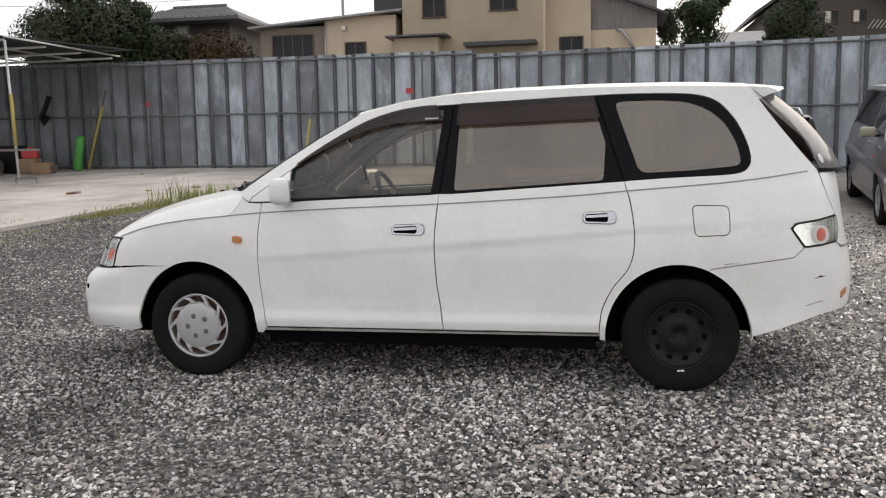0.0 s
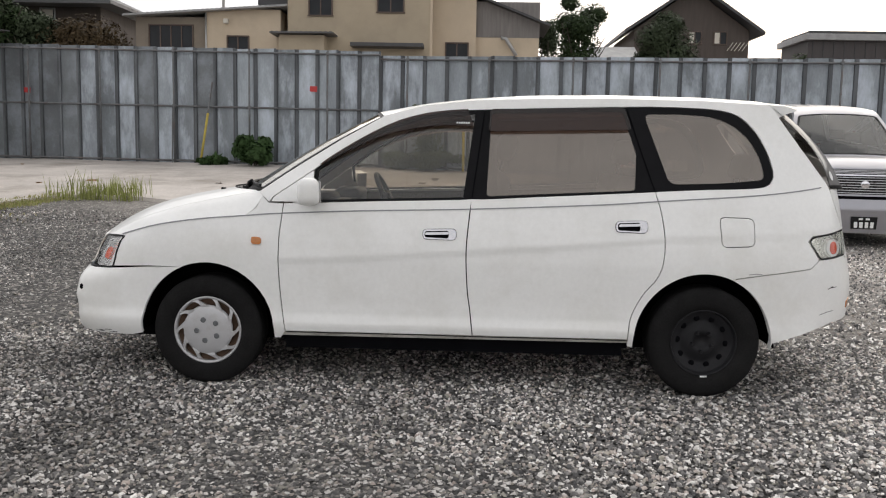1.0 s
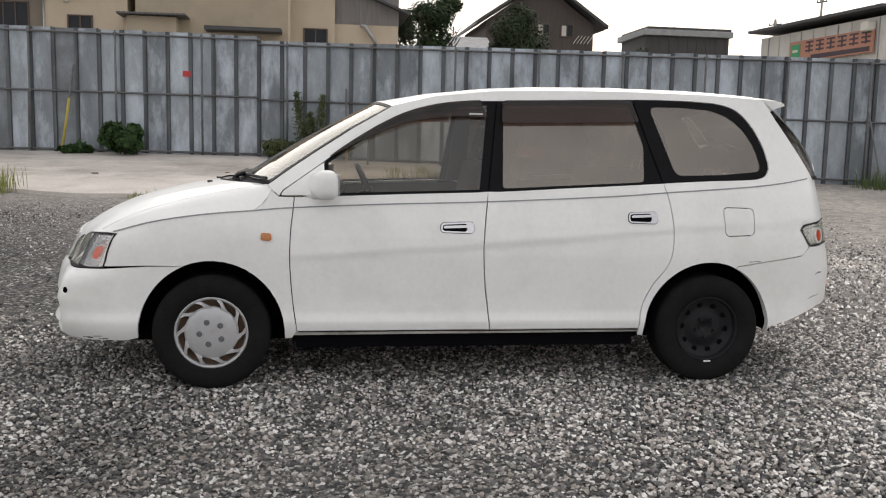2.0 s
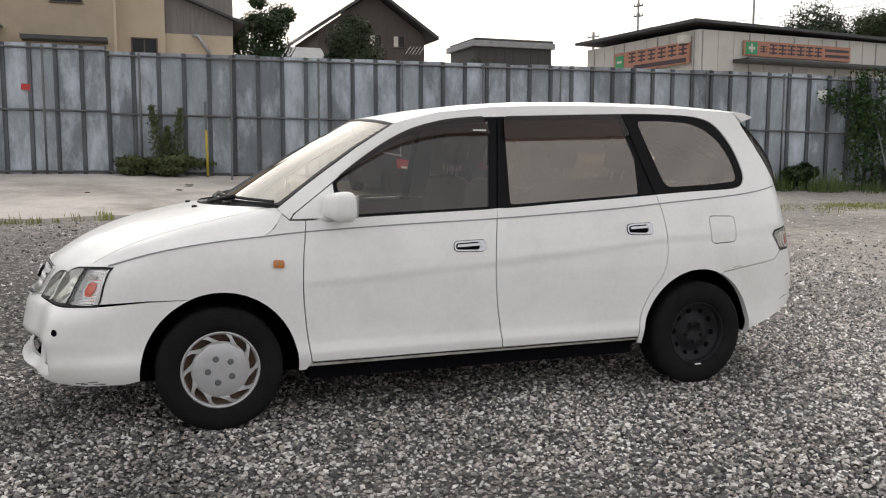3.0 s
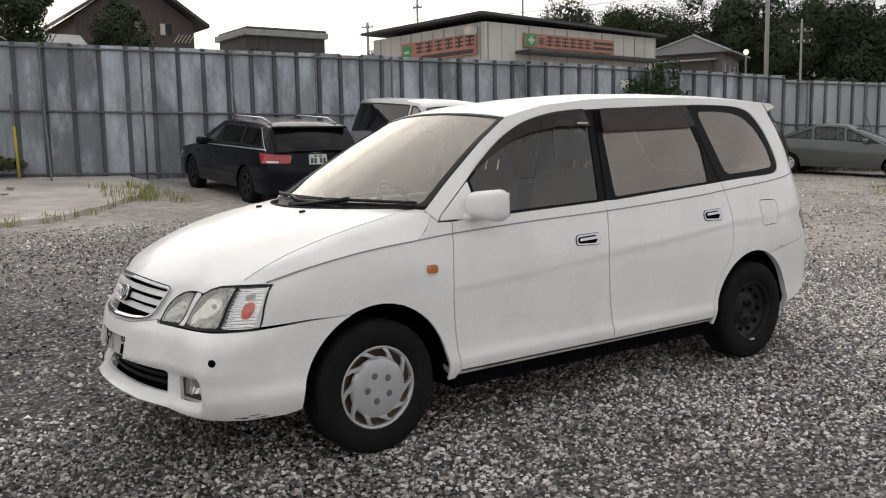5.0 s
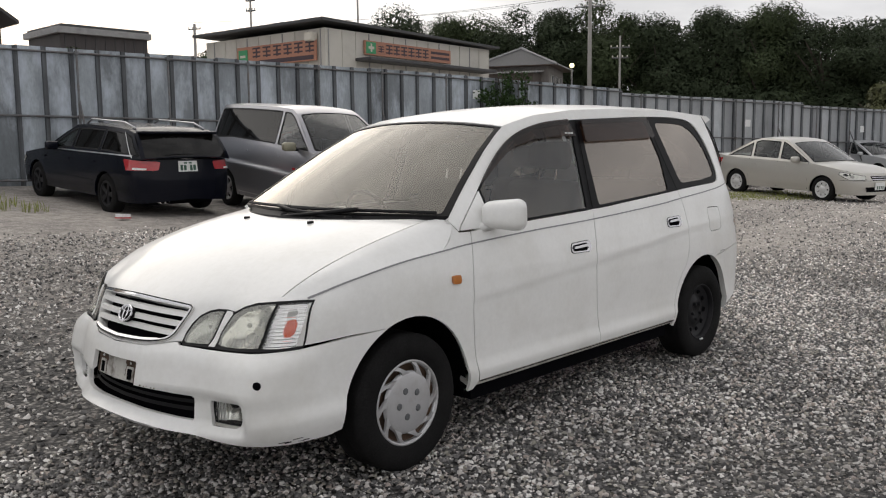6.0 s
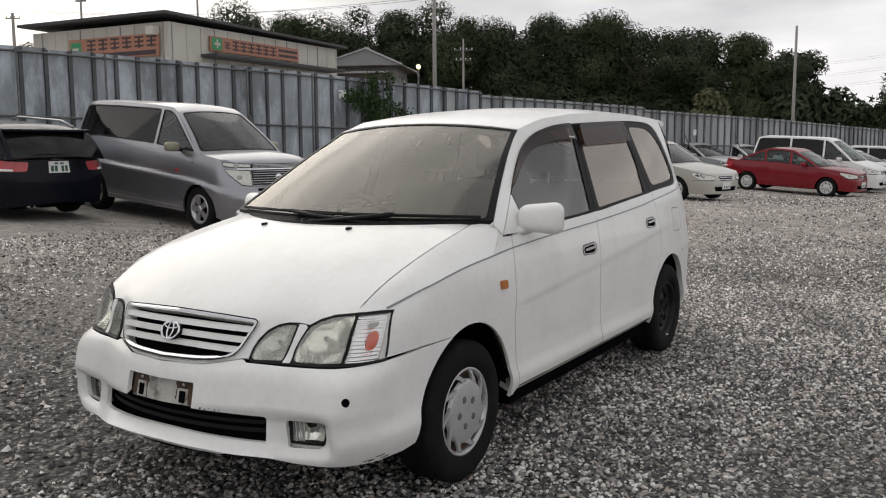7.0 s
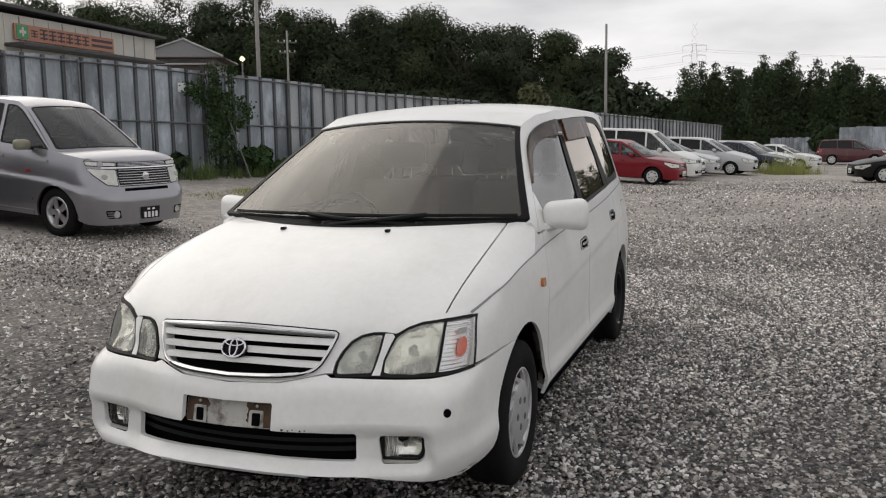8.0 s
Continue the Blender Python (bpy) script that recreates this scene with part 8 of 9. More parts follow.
for x, y, z1, dx, tape in ((-11.68, 16.15, 3.05, 0.50, (0.0, 0.80)), (-5.22, 15.50, 2.85, 0.28, (0.0, 0.62)), (1.20, 14.72, 2.45, -0.02, (0.0, 0.62))):
    pl = thing("leaning_pole", "thin grey pole wrapped in yellow tape leaning on the fence", "pole", "taped poles")
    z0 = ground_z(x, y) + 0.05
    y1 = fence_y(x + dx) - 0.17
    tube("pole", [(x, y, z0), (x + dx, y1, z1)], 0.022, PIPE, pl, sides=8)
    a, b = Vector((x, y, z0)), Vector((x + dx, y1, z1))
    tube("tape", [a.lerp(b, tape[0]), a.lerp(b, tape[1])], 0.030, YELLOW, pl, sides=8)

# clutter under the canopy
JUNK_GREEN = material("green_plastic", (0.07, 0.30, 0.05), 0.5, vary=0.12)
JUNK_RED = material("red_plastic", (0.45, 0.03, 0.03), 0.45, vary=0.12)
JUNK_BLUE = material("blue_plastic", (0.03, 0.12, 0.36), 0.45, vary=0.12)
CARD = material("brown_cardboard", (0.30, 0.20, 0.12), 0.85, vary=0.15, scale=5)


def on_slab(x, y):
    return ground_z(x, y) + 0.05


z = on_slab(-11.98, 16.1)
tagged(lathe("rolled_mat", [(0.0, 0.0), (0.10, 0.0), (0.12, 0.03), (0.12, 0.92), (0.105, 0.95), (0.09, 0.92), (0.06, 0.94), (0.0, 0.93)], JUNK_GREEN, sides=20, matrix=pose(-11.98, 16.1, z, 84, 6, 0)), "rolled green mat standing against the fence", "mat")
for x, y, sx, sy, sz, mt, nm, lab in ((-12.9, 15.4, 0.45, 0.4, 0.4, CARD, "cardboard_box", "worn brown cardboard box on the concrete"), (-12.4, 15.2, 0.5, 0.35, 0.3, CARD, "cardboard_box", "low brown cardboard box with loose rags"),
                                      (-14.6, 14.6, 0.7, 0.5, 0.45, BLACK, "toolbox", "black plastic box under the canopy"), (-13.6, 15.6, 0.6, 0.5, 0.75, BLACK, "bin", "dark bin beside the fence")):
    z = on_slab(x, y)
    tagged(part(nm, box_bm(-sx / 2, sx / 2, -sy / 2, sy / 2, 0, sz, 0.02), mt, matrix=pose(x, y, z, 0, 0, 12)), lab, "container")
cr = thing("crate", "blue plastic crate under a plank", "crate", matrix=pose(-13.2, 13.4, on_slab(-13.2, 13.4)))
for a in range(4):
    m = Euler((0, 0, radians(90 * a))).to_matrix().to_4x4()
    for k in range(3):
        part("side_slat", box_bm(-0.3, 0.3, -0.30, -0.285, 0.02 + k * 0.13, 0.11 + k * 0.13), JUNK_BLUE, cr, matrix=m)
part("base", box_bm(-0.3, 0.3, -0.3, 0.3, 0, 0.02), JUNK_BLUE, cr)
can2 = thing("jerrycan", "red plastic jerrycan beside boxes", "jerrycan", matrix=pose(-12.85, 15.35, on_slab(-12.9, 15.4) + 0.40, 0, 0, 20))
part("tank", box_bm(-0.2, 0.2, -0.1, 0.1, 0, 0.26, 0.03), JUNK_RED, can2)
part("handle", box_bm(-0.08, 0.10, -0.02, 0.02, 0.26, 0.30, 0.01), JUNK_RED, can2)
for x, z in ((-9.91, 2.63), (-2.43, 2.71)):
    t = part("tag", box_bm(-0.09, 0.09, -0.006, 0.0, -0.065, 0.065, 0.002, 1), JUNK_RED, matrix=pose(x, fence_y(x) - 0.066, z, 0, 3, -7.3))
    tagged(t, "small red notice tag stuck on the fence", "notice")
for x, z in ((16.25, 2.85), (27.0, 2.1), (33.2, 1.9)):
    tagged(part("notice", box_bm(-0.14, 0.14, -0.008, 0.0, -0.12, 0.12), PLATE_WHITE, matrix=pose(x, fence_y(x) - 0.014, z, 0, 0, -16)), "small white notice on the fence", "notice")
lit = thing("litter_box", "crushed white and red paper box on the gravel", "litter", matrix=pose(3.62, 8.85, ground_z(3.62, 8.85), 0, 4, 20) @ Matrix.Diagonal((0.7, 0.7, 0.8, 1)))
part("box", box_bm(-0.14, 0.14, -0.09, 0.09, 0, 0.10, 0.012), PLATE_WHITE, lit)
part("band", box_bm(-0.141, 0.141, -0.092, 0.092, 0.015, 0.04), JUNK_RED, lit)

# more things stored under the canopy
RAG = material("dirty_rags", (0.10, 0.085, 0.07), 0.95, vary=0.4, scale=6, bump=0.4, fine_scale=30)
for x, y, sx, sy, sz, lab in ((-12.35, 15.3, 0.55, 0.35, 0.28, "heap of dirty rags beside boxes"), (-14.4, 14.2, 0.8, 0.6, 0.75, "dark heap of sacks under the canopy"), (-13.7, 14.9, 0.6, 0.5, 0.55, "dark heap of sacks beside a bin")):
    bm = bmesh.new()
    bmesh.ops.create_icosphere(bm, subdivisions=3, radius=1.0)
    for v in bm.verts:
        k = 1 + 0.35 * noise.noise(v.co * 2.2 + Vector((x, y, 0)))
        v.co = Vector((v.co.x * sx * 0.5 * k, v.co.y * sy * 0.5 * k, max(0.0, (v.co.z * 0.6 + 0.4)) * sz * k))
    tagged(part("rag_heap", bm, RAG, matrix=Matrix.Translation((x, y, on_slab(x, y))), smooth=True), lab, "heap")
hose = tube("hose", [(-13.05, fence_y(-13.05) - 0.22, 2.95), (-13.15, fence_y(-13.1) - 0.24, 2.7), (-13.35, fence_y(-13.3) - 0.24, 2.35), (-13.3, fence_y(-13.3) - 0.22, 2.2), (-13.15, fence_y(-13.1) - 0.2, 2.4)], 0.07, BLACK, sides=10)
tagged(hose, "black rubber hose hung on the fence rail", "hose")
for x, y, dx in ((-11.0, 16.1, 0.05), (-6.0, 15.75, 0.02)):
    rod = tube("steel_rod", [(x, y, on_slab(x, y)), (x + dx, fence_y(x) - 0.15, 2.3)], 0.018, PIPE, sides=6)
    tagged(rod, "rusty steel rod leaning on the fence", "rod")
wire_loop = tube("wire_rack", [(-10.95, 12.2, on_slab(-10.95, 12.2) + 0.02), (-10.95, 12.2, on_slab(-10.95, 12.2) + 0.14), (-10.45, 12.25, on_slab(-10.45, 12.25) + 0.14), (-10.45, 12.25, on_slab(-10.45, 12.25) + 0.02)], 0.012, PIPE, sides=6)
tagged(wire_loop, "low bent wire stand on the concrete", "stand")
rngl = random.Random(77)
for i in range(9):
    x, y = rngl.uniform(-9.5, 1.0), rngl.uniform(9.6, 14.6)
    bm = box_bm(-0.05, 0.05, -0.03, 0.03, 0, 0.03, 0.008)
    for v in bm.verts:
        v.co += Vector((rngl.uniform(-0.03, 0.03), rngl.uniform(-0.02, 0.02), 0))
    sc = rngl.uniform(0.5, 1.8)
    tagged(part("rubble_piece", bm, (CARD, CONCRETE)[i % 2], matrix=pose(x, y, on_slab(x, y), 0, 0, rngl.uniform(0, 180)) @ Matrix.Diagonal((sc, sc, sc, 1))), "small piece of rubble lying on the concrete", "rubble", "rubble pieces")
# ---- plants ----
def leaf_material(name, colour, island=0.35):
    return material(name, colour, 0.6, vary=0.25, scale=0.6, per_island=island * 0.5, spec=0.10)


LEAF_DARK = leaf_material("forest_leaves", (0.043, 0.057, 0.032))
LEAF_MID = leaf_material("tree_leaves", (0.030, 0.047, 0.020))
LEAF_BAMBOO = leaf_material("bamboo_leaves", (0.050, 0.070, 0.036))
LEAF_RED = leaf_material("reddish_leaves", (0.060, 0.042, 0.022))
LEAF_OLIVE = leaf_material("olive_leaves", (0.095, 0.10, 0.050))
LEAF_BUSH = leaf_material("bush_leaves", (0.040, 0.072, 0.026))
LEAF_WEED = leaf_material("feathery_weed", (0.085, 0.10, 0.045))
GRASS = leaf_material("grass_blades", (0.27, 0.29, 0.10))
LEAF_WOOD = leaf_material("wood_leaves", (0.054, 0.071, 0.035))
GRASS_GREEN = leaf_material("green_weed_blades", (0.085, 0.12, 0.040))
GRASS_DRY = leaf_material("dry_grass", (0.36, 0.33, 0.16))
BARK = material("bark", (0.060, 0.048, 0.038), 0.9, vary=0.3, scale=5)


def leaf_mesh(name, pts, size, mat, parent, rng, label="", long=1.5, droop=0.0, corners=4):
    """Many small leaves, one at each point; points may come with a factor for each leaf's size."""
    pts, grow, out = pts if isinstance(pts, tuple) else (pts, None, None)
    n = len(pts)
    a = rng.normal(size=(n, 3))
    a /= np.linalg.norm(a, axis=1)[:, None]
    a[:, 2] -= droop
    a /= np.linalg.norm(a, axis=1)[:, None]
    if out is not None:                             # leaves of a crown face outwards and up
        face = out * 0.9 + np.array((0, 0, 0.35)) + rng.normal(0, 0.42, (n, 3))
        a = np.cross(face, a)
        a /= np.linalg.norm(a, axis=1)[:, None] + 1e-9
        b = np.cross(face, a)
    else:
        b = np.cross(a, rng.normal(size=(n, 3)))
    b /= np.linalg.norm(b, axis=1)[:, None] + 1e-9
    s = size * rng.uniform(0.6, 1.35, (n, 1)) * (grow[:, None] if grow is not None else 1.0)
    if corners == 3:
        v = np.stack([pts - a * s * long * 0.4 - b * s * 0.4, pts - a * s * long * 0.4 + b * s * 0.4, pts + a * s * long * 0.6], 1).reshape(-1, 3)
    else:
        v = np.stack([pts - a * s * long * 0.5, pts + b * s * 0.5, pts + a * s * long * 0.5, pts - b * s * 0.5], 1).reshape(-1, 3)
    c = corners
    me = bpy.data.meshes.new(name)
    me.vertices.add(c * n)
    me.vertices.foreach_set("co", v.ravel().astype(np.float32))
    me.loops.add(c * n)
    me.loops.foreach_set("vertex_index", np.arange(c * n, dtype=np.int32))
    me.polygons.add(n)
    me.polygons.foreach_set("loop_start", np.arange(0, c * n, c, dtype=np.int32))
    me.update(calc_edges=True)
    me.materials.append(mat)
    ob = new(name, me)
    if parent:
        ob.parent = parent
    if label:
        ob["label"] = label
    return ob


def lobes_points(rng, lobes, n):
    """Points through the outer shells of a cluster of lobes (centre, radii)."""
    vol = np.array([r[0] * r[1] * r[2] for _, r in lobes]) ** 0.67
    which = rng.choice(len(lobes), n, p=vol / vol.sum())
    d = rng.normal(size=(n, 3))
    d /= np.linalg.norm(d, axis=1)[:, None]
    rad = 1.04 - np.abs(rng.normal(0, 0.24, n))
    c = np.array([l[0] for l in lobes])[which]
    r = np.array([l[1] for l in lobes])[which]
    return c + d * r * rad[:, None], 1.0 + 1.7 * np.clip((0.82 - rad) / 0.3, 0, 1), d


def tree(x, y, z0, z1, width, mat, label, seed, leaves=2200, size=0.5, tall=0.75, lobes_n=14, name="tree"):
    rng = np.random.default_rng(seed)
    t = thing(name, label, "tree", "trees beyond the fence")
    h = z1 - z0
    tube("trunk", [(x, y, z0), (x + rng.normal(0, 0.2), y, z0 + h * 0.4), (x + rng.normal(0, 0.4), y, z0 + h * 0.75)], width * 0.05, BARK, t, sides=8, r_end=width * 0.015)
    for i in range(5):
        a = rng.uniform(0, 6.28)
        b0 = z0 + h * rng.uniform(0.3, 0.55)
        tube("limb", [(x, y, b0), (x + math.cos(a) * width * 0.2, y + math.sin(a) * width * 0.2, b0 + h * 0.15), (x + math.cos(a) * width * 0.36, y + math.sin(a) * width * 0.36, b0 + h * 0.25)], width * 0.022, BARK, t, sides=6, r_end=0.02)
    lobes = []
    for i in range(lobes_n):
        f = rng.uniform(0, 1)
        zc = z0 + h * (1 - tall) + h * tall * f * 0.86
        spread = width * 0.5 * math.sqrt(max(0.05, 1 - (2 * f - 0.75) ** 2 * 0.55))
        a = rng.uniform(0, 6.28)
        d = spread * math.sqrt(rng.uniform(0, 1)) * 0.72
        rr = width * rng.choice((0.09, 0.13, 0.18, 0.24)) * rng.uniform(0.85, 1.15)
        rr = max(rr, 0.55)
        lobes.append(((x + math.cos(a) * d, y + math.sin(a) * d, zc), (rr, rr, min(rr * 0.8, (z1 - zc) + 0.1))))
    lobes.append(((x, y, z0 + h * 0.62), (width * 0.30, width * 0.30, h * 0.22)))
    leaf_mesh("crown", lobes_points(rng, lobes, leaves), size, mat, t, rng, corners=3)
    return t


# the wood along the far right, and the bamboo grove beyond it
rng0 = np.random.default_rng(3)
wood = [(60, 60, 15.9, 9.8), (61.5, 54, 14.8, 9.8), (64.5, 50, 15.9, 10.8), (67, 46.5, 15.0, 9.8), (69.5, 42, 15.8, 10.8), (72, 38, 14.3, 10.8), (74, 33.5, 14.5, 10.8), (76, 29.5, 14.7, 10.8), (78, 25, 13.6, 10.8), (79.5, 21, 11.9, 8.3), (81, 17, 12.1, 7.3), (82, 13.4, 10.3, 5.9)]
for i, (x, y, z, w) in enumerate(wood):
    tree(x, y, -1, z, w, LEAF_WOOD if i % 3 == 1 else LEAF_DARK, "tall dark broadleaf tree of the wood", 100 + i, 36000, 0.135, 0.8, 34)
    tree(x + 5, y + 3.4 * (1 if i % 2 else -1), -1, z - 1.0, w, LEAF_DARK, "tall dark broadleaf tree of the wood", 140 + i, 9000, 0.26, 0.85, 26)
under = thing("undergrowth", "dark undergrowth at the foot of the wood and bamboo", "undergrowth")
tagged(under, kind="stuff")
lob = [((58 + 26 * t + rng0.normal(0, 1), 58 - 46 * t + rng0.normal(0, 1), rng0.uniform(0.5, 4.5)), (2.6, 2.6, 2.4)) for t in np.linspace(0, 1, 40)]
lob += [((88.5 + rng0.normal(0, 0.6), y + rng0.normal(0, 0.6), rng0.uniform(0.3, 4.2)), (1.6, 2.0, 2.2)) for y in np.linspace(8, -27, 46)]
leaf_mesh("leaves", lobes_points(rng0, lob, 42000), 0.42, LEAF_DARK, under, rng0, corners=3)
for i, (x, y, z, w, mt) in enumerate(((69.0, -6.3, 1.9, 2.4, LEAF_MID), (47.0, 24.5, 5.3, 4.2, LEAF_MID), (58.0, 32.0, 6.0, 6.0, LEAF_MID), (45.0, 10.5, 4.6, 3.2, LEAF_OLIVE))):
    tree(x, y, -0.5, z, w, mt, "rounded lighter green shrub tree above the fence", 200 + i, 4200, 0.2, 0.9, 14)
bam = [(85.5, 5.6, 5.6, 2.4), (86, 4.0, 8.4, 2.8), (86, 1.8, 7.6, 3.4), (86.4, -0.4, 8.0, 3.4), (86.4, -2.6, 8.5, 3.2), (86, -4.6, 8.8, 3.2), (86, -7.0, 7.4, 3.6), (85.5, -9.0, 8.3, 3.2), (85, -11.6, 7.0, 4.0), (84, -15.5, 8.0, 4.5), (83, -19, 8.4, 5), (81, -23.5, 8.2, 6)]
for i, (x, y, z, w) in enumerate(bam):
    rng = np.random.default_rng(300 + i)
    t = thing("bamboo_clump", "dense dark green bamboo clump with feathery tops", "bamboo", "bamboo grove")
    pts = []
    for k in range(16):
        bx, by = x + rng.normal(0, w * 0.30), y + rng.normal(0, w * 0.33)
        top = z * rng.uniform(0.70, 1.03)
        lean = rng.normal(0, 0.7, 2)
        tube("culm", [(bx, by, -1), (bx + lean[0] * 0.3, by + lean[1] * 0.3, top * 0.6), (bx + lean[0], by + lean[1], top)], 0.05, LEAF_BAMBOO, t, sides=5, r_end=0.015)
        m = 800
        f = rng.uniform(0.04, 1.0, m) ** 0.8
        spread = 0.80 * (1.10 - f) ** 0.8 + 0.05
        pts.append(np.stack([bx + lean[0] * f ** 2 + rng.normal(0, 1, m) * spread, by + lean[1] * f ** 2 + rng.normal(0, 1, m) * spread, f * top - 0.2], 1))
    leaf_mesh("foliage", np.concatenate(pts), 0.135, LEAF_BAMBOO, t, rng, long=2.3, droop=0.45, corners=3)

# trees near the houses
for i, (x, y, z, w, mt, lv, sz) in enumerate(((-27.4, 40.5, 13.6, 8.2, LEAF_DARK, 32000, 0.125), (-24.9, 40.9, 12.8, 5.0, LEAF_DARK, 16000, 0.125), (-29.6, 41, 9.6, 3.6, LEAF_DARK, 9000, 0.13), (-23.7, 40, 10.8, 4.4, LEAF_MID, 13000, 0.125), (-19.7, 40, 9.2, 7.0, LEAF_RED, 16000, 0.12), (-21.6, 39.5, 8.6, 3.4, LEAF_DARK, 7000, 0.12),
                                              (-31.6, 42, 8.8, 3.2, LEAF_DARK, 3500, 0.18), (5.6, 46.5, 9.8, 2.6, LEAF_DARK, 6000, 0.12), (7.6, 49, 12.3, 4.6, LEAF_MID, 13000, 0.125), (13.5, 50.0, 11.4, 5.8, LEAF_DARK, 24000, 0.12), (31, 50, 8.6, 3.4, LEAF_DARK, 3000, 0.2), (21.0, 49, 8.4, 1.6, LEAF_DARK, 1500, 0.18))):
    tree(x, y, 0, z, w, mt, "leafy tree in front of the houses", 400 + i, lv, sz, 0.82, 22)


def grass_clump(pts, height, mat, name, label, seed, blades=26, spread=0.12, lean=0.35, parent=None):
    """Thin curved blades in tufts, all one object."""
    rng = np.random.default_rng(seed)
    v, f = [], []
    for x, y, hh in pts:
        z0 = ground_z(x, y) + (0.05 if x < 3.2 and y > slab_edge_y(x) + 0.2 else 0.0) - 0.02
        for _ in range(blades):
            bx, by = x + rng.normal(0, spread), y + rng.normal(0, spread)
            h = height * hh * rng.uniform(0.45, 1.1)
            a = rng.uniform(0, 6.28)
            dx, dy = math.cos(a) * h * lean * rng.uniform(0.3, 1.2), math.sin(a) * h * lean * rng.uniform(0.3, 1.2)
            wx, wy = -math.sin(a) * 0.006, math.cos(a) * 0.006
            s = len(v)
            v += [(bx - wx, by - wy, z0), (bx + wx, by + wy, z0), (bx + dx * 0.4 + wx, by + dy * 0.4 + wy, z0 + h * 0.6), (bx + dx * 0.4 - wx, by + dy * 0.4 - wy, z0 + h * 0.6), (bx + dx, by + dy, z0 + h)]
            f += [(s, s + 1, s + 2, s + 3), (s + 3, s + 2, s + 4)]
    ob = mesh_object(name, v, f, mat, parent)
    return tagged(ob, label, "grass", kind="stuff")


rr = random.Random(21)
edge, dry = [], []
for i in range(520):
    x = rr.choice((rr.uniform(-9.6, -5.1), rr.uniform(-7.4, -5.3), rr.uniform(-6.6, -5.3)))
    for store, chance in ((edge, 0.6), (dry, 0.75)):
        if rr.random() < chance and noise.noise(Vector((x * 0.9, 2.0, 0))) > -0.28:
            store.append((x + rr.gauss(0, 0.05), slab_edge_y(x) + rr.gauss(-0.05, 0.13), rr.uniform(0.25, 1.0)))
grass_clump(edge, 0.085, GRASS, "grass", "short yellow-green grass along the edge of the concrete", 31, 22)
grass_clump(dry, 0.085, GRASS_DRY, "dry_grass", "dry straw-coloured grass along the concrete edge", 32, 20)
grass_clump([(rr.uniform(-6.6, -4.8), rr.uniform(4.4, 6.6), rr.uniform(0.2, 0.7)) for _ in range(60)], 0.10, GRASS_DRY, "dry_grass", "thin dry grass on the gravel beside the concrete", 40, 10, 0.2)
grass_clump([(-4.65 + rr.gauss(0, 0.34), 8.5 + rr.gauss(0, 0.14), rr.uniform(0.4, 1.35)) for _ in range(15)], 0.42, GRASS, "weeds", "taller weeds on the edge of the concrete", 33, 30)
grass_clump([(x, slab_edge_y(x) + rr.gauss(-0.05, 0.06), rr.uniform(0.4, 1)) for x in [rr.uniform(-2.4, 2.4) for _ in range(26)]], 0.22, GRASS, "weeds", "sparse weeds along the broken concrete edge", 34, 12, 0.06)
grass_clump([(rr.uniform(1.8, 3.0), rr.uniform(10.2, 12.4), rr.uniform(0.4, 1)) for _ in range(22)], 0.28, GRASS, "weeds", "weeds in front of the dark estate car", 35, 16, 0.1)
grass_clump([(rr.gauss(18.2, 1.3), rr.gauss(5.4, 0.5), rr.uniform(0.3, 1)) for _ in range(130)], 0.07, GRASS, "grass", "low patch of grass beside a saloon car", 36, 30, 0.2)
grass_clump([(rr.gauss(14.2, 1.4), rr.gauss(8.9, 0.3), rr.uniform(0.3, 1)) for _ in range(90)], 0.08, GRASS, "grass", "low strip of grass across the gravel", 37, 30, 0.2)
grass_clump([(rr.gauss(39.8, 0.6), rr.gauss(-3.1, 0.55), rr.uniform(0.3, 1.0) * (2.0 if rr.random() < 0.12 else 1.0)) for _ in range(70)], 0.62, GRASS, "weeds", "clump of weeds in the open gravel by the row", 38, 30, 0.2)
grass_clump([(rr.uniform(14.6, 21.5), 0, 1) for _ in range(0)] + [(x, fence_y(x) - rr.uniform(0.2, 1.3), rr.uniform(0.4, 1.2)) for x in [rr.uniform(12.8, 34) for _ in range(170)]], 0.50, GRASS_GREEN, "weeds", "rank weeds along the foot of the fence", 39, 26, 0.18)


def bush(x, y, w, h, mat, label, seed, n=1500, size=0.09, name="bush", flat=0.6):
    rng = np.random.default_rng(seed)
    t = thing(name, label, "bush", "bushes by the fence")
    z0 = ground_z(x, y)
    for i in range(6):
        a = rng.uniform(0, 6.28)
        tube("stem", [(x, y, z0), (x + math.cos(a) * w * 0.12, y + math.sin(a) * w * 0.1, z0 + h * 0.45), (x + math.cos(a) * w * 0.3, y + math.sin(a) * w * 0.2, z0 + h * 0.75)], 0.012, BARK, t, sides=5, r_end=0.004)
    lobes = [((x + rng.normal(0, w * 0.22), y + rng.normal(0, w * 0.14), z0 + h * rng.uniform(0.25, 0.75)), (w * 0.22, w * 0.18, h * 0.22)) for _ in range(9)]
    leaf_mesh("leaves", lobes_points(rng, lobes, n), size, mat, t, rng, long=2.6 if size < 0.05 else 1.5, droop=-0.6 if size < 0.05 else 0.0)
    return t


bush(-3.75, 15.05, 0.95, 0.85, LEAF_BUSH, "rounded green bush at the foot of the fence", 501)
bush(-4.75, 15.3, 0.7, 0.26, LEAF_BUSH, "low green weeds at the foot of the fence", 502, 600)
bush(0.35, 14.75, 1.6, 0.55, LEAF_WEED, "low feathery weeds at the foot of the fence", 503, 3600, 0.035)
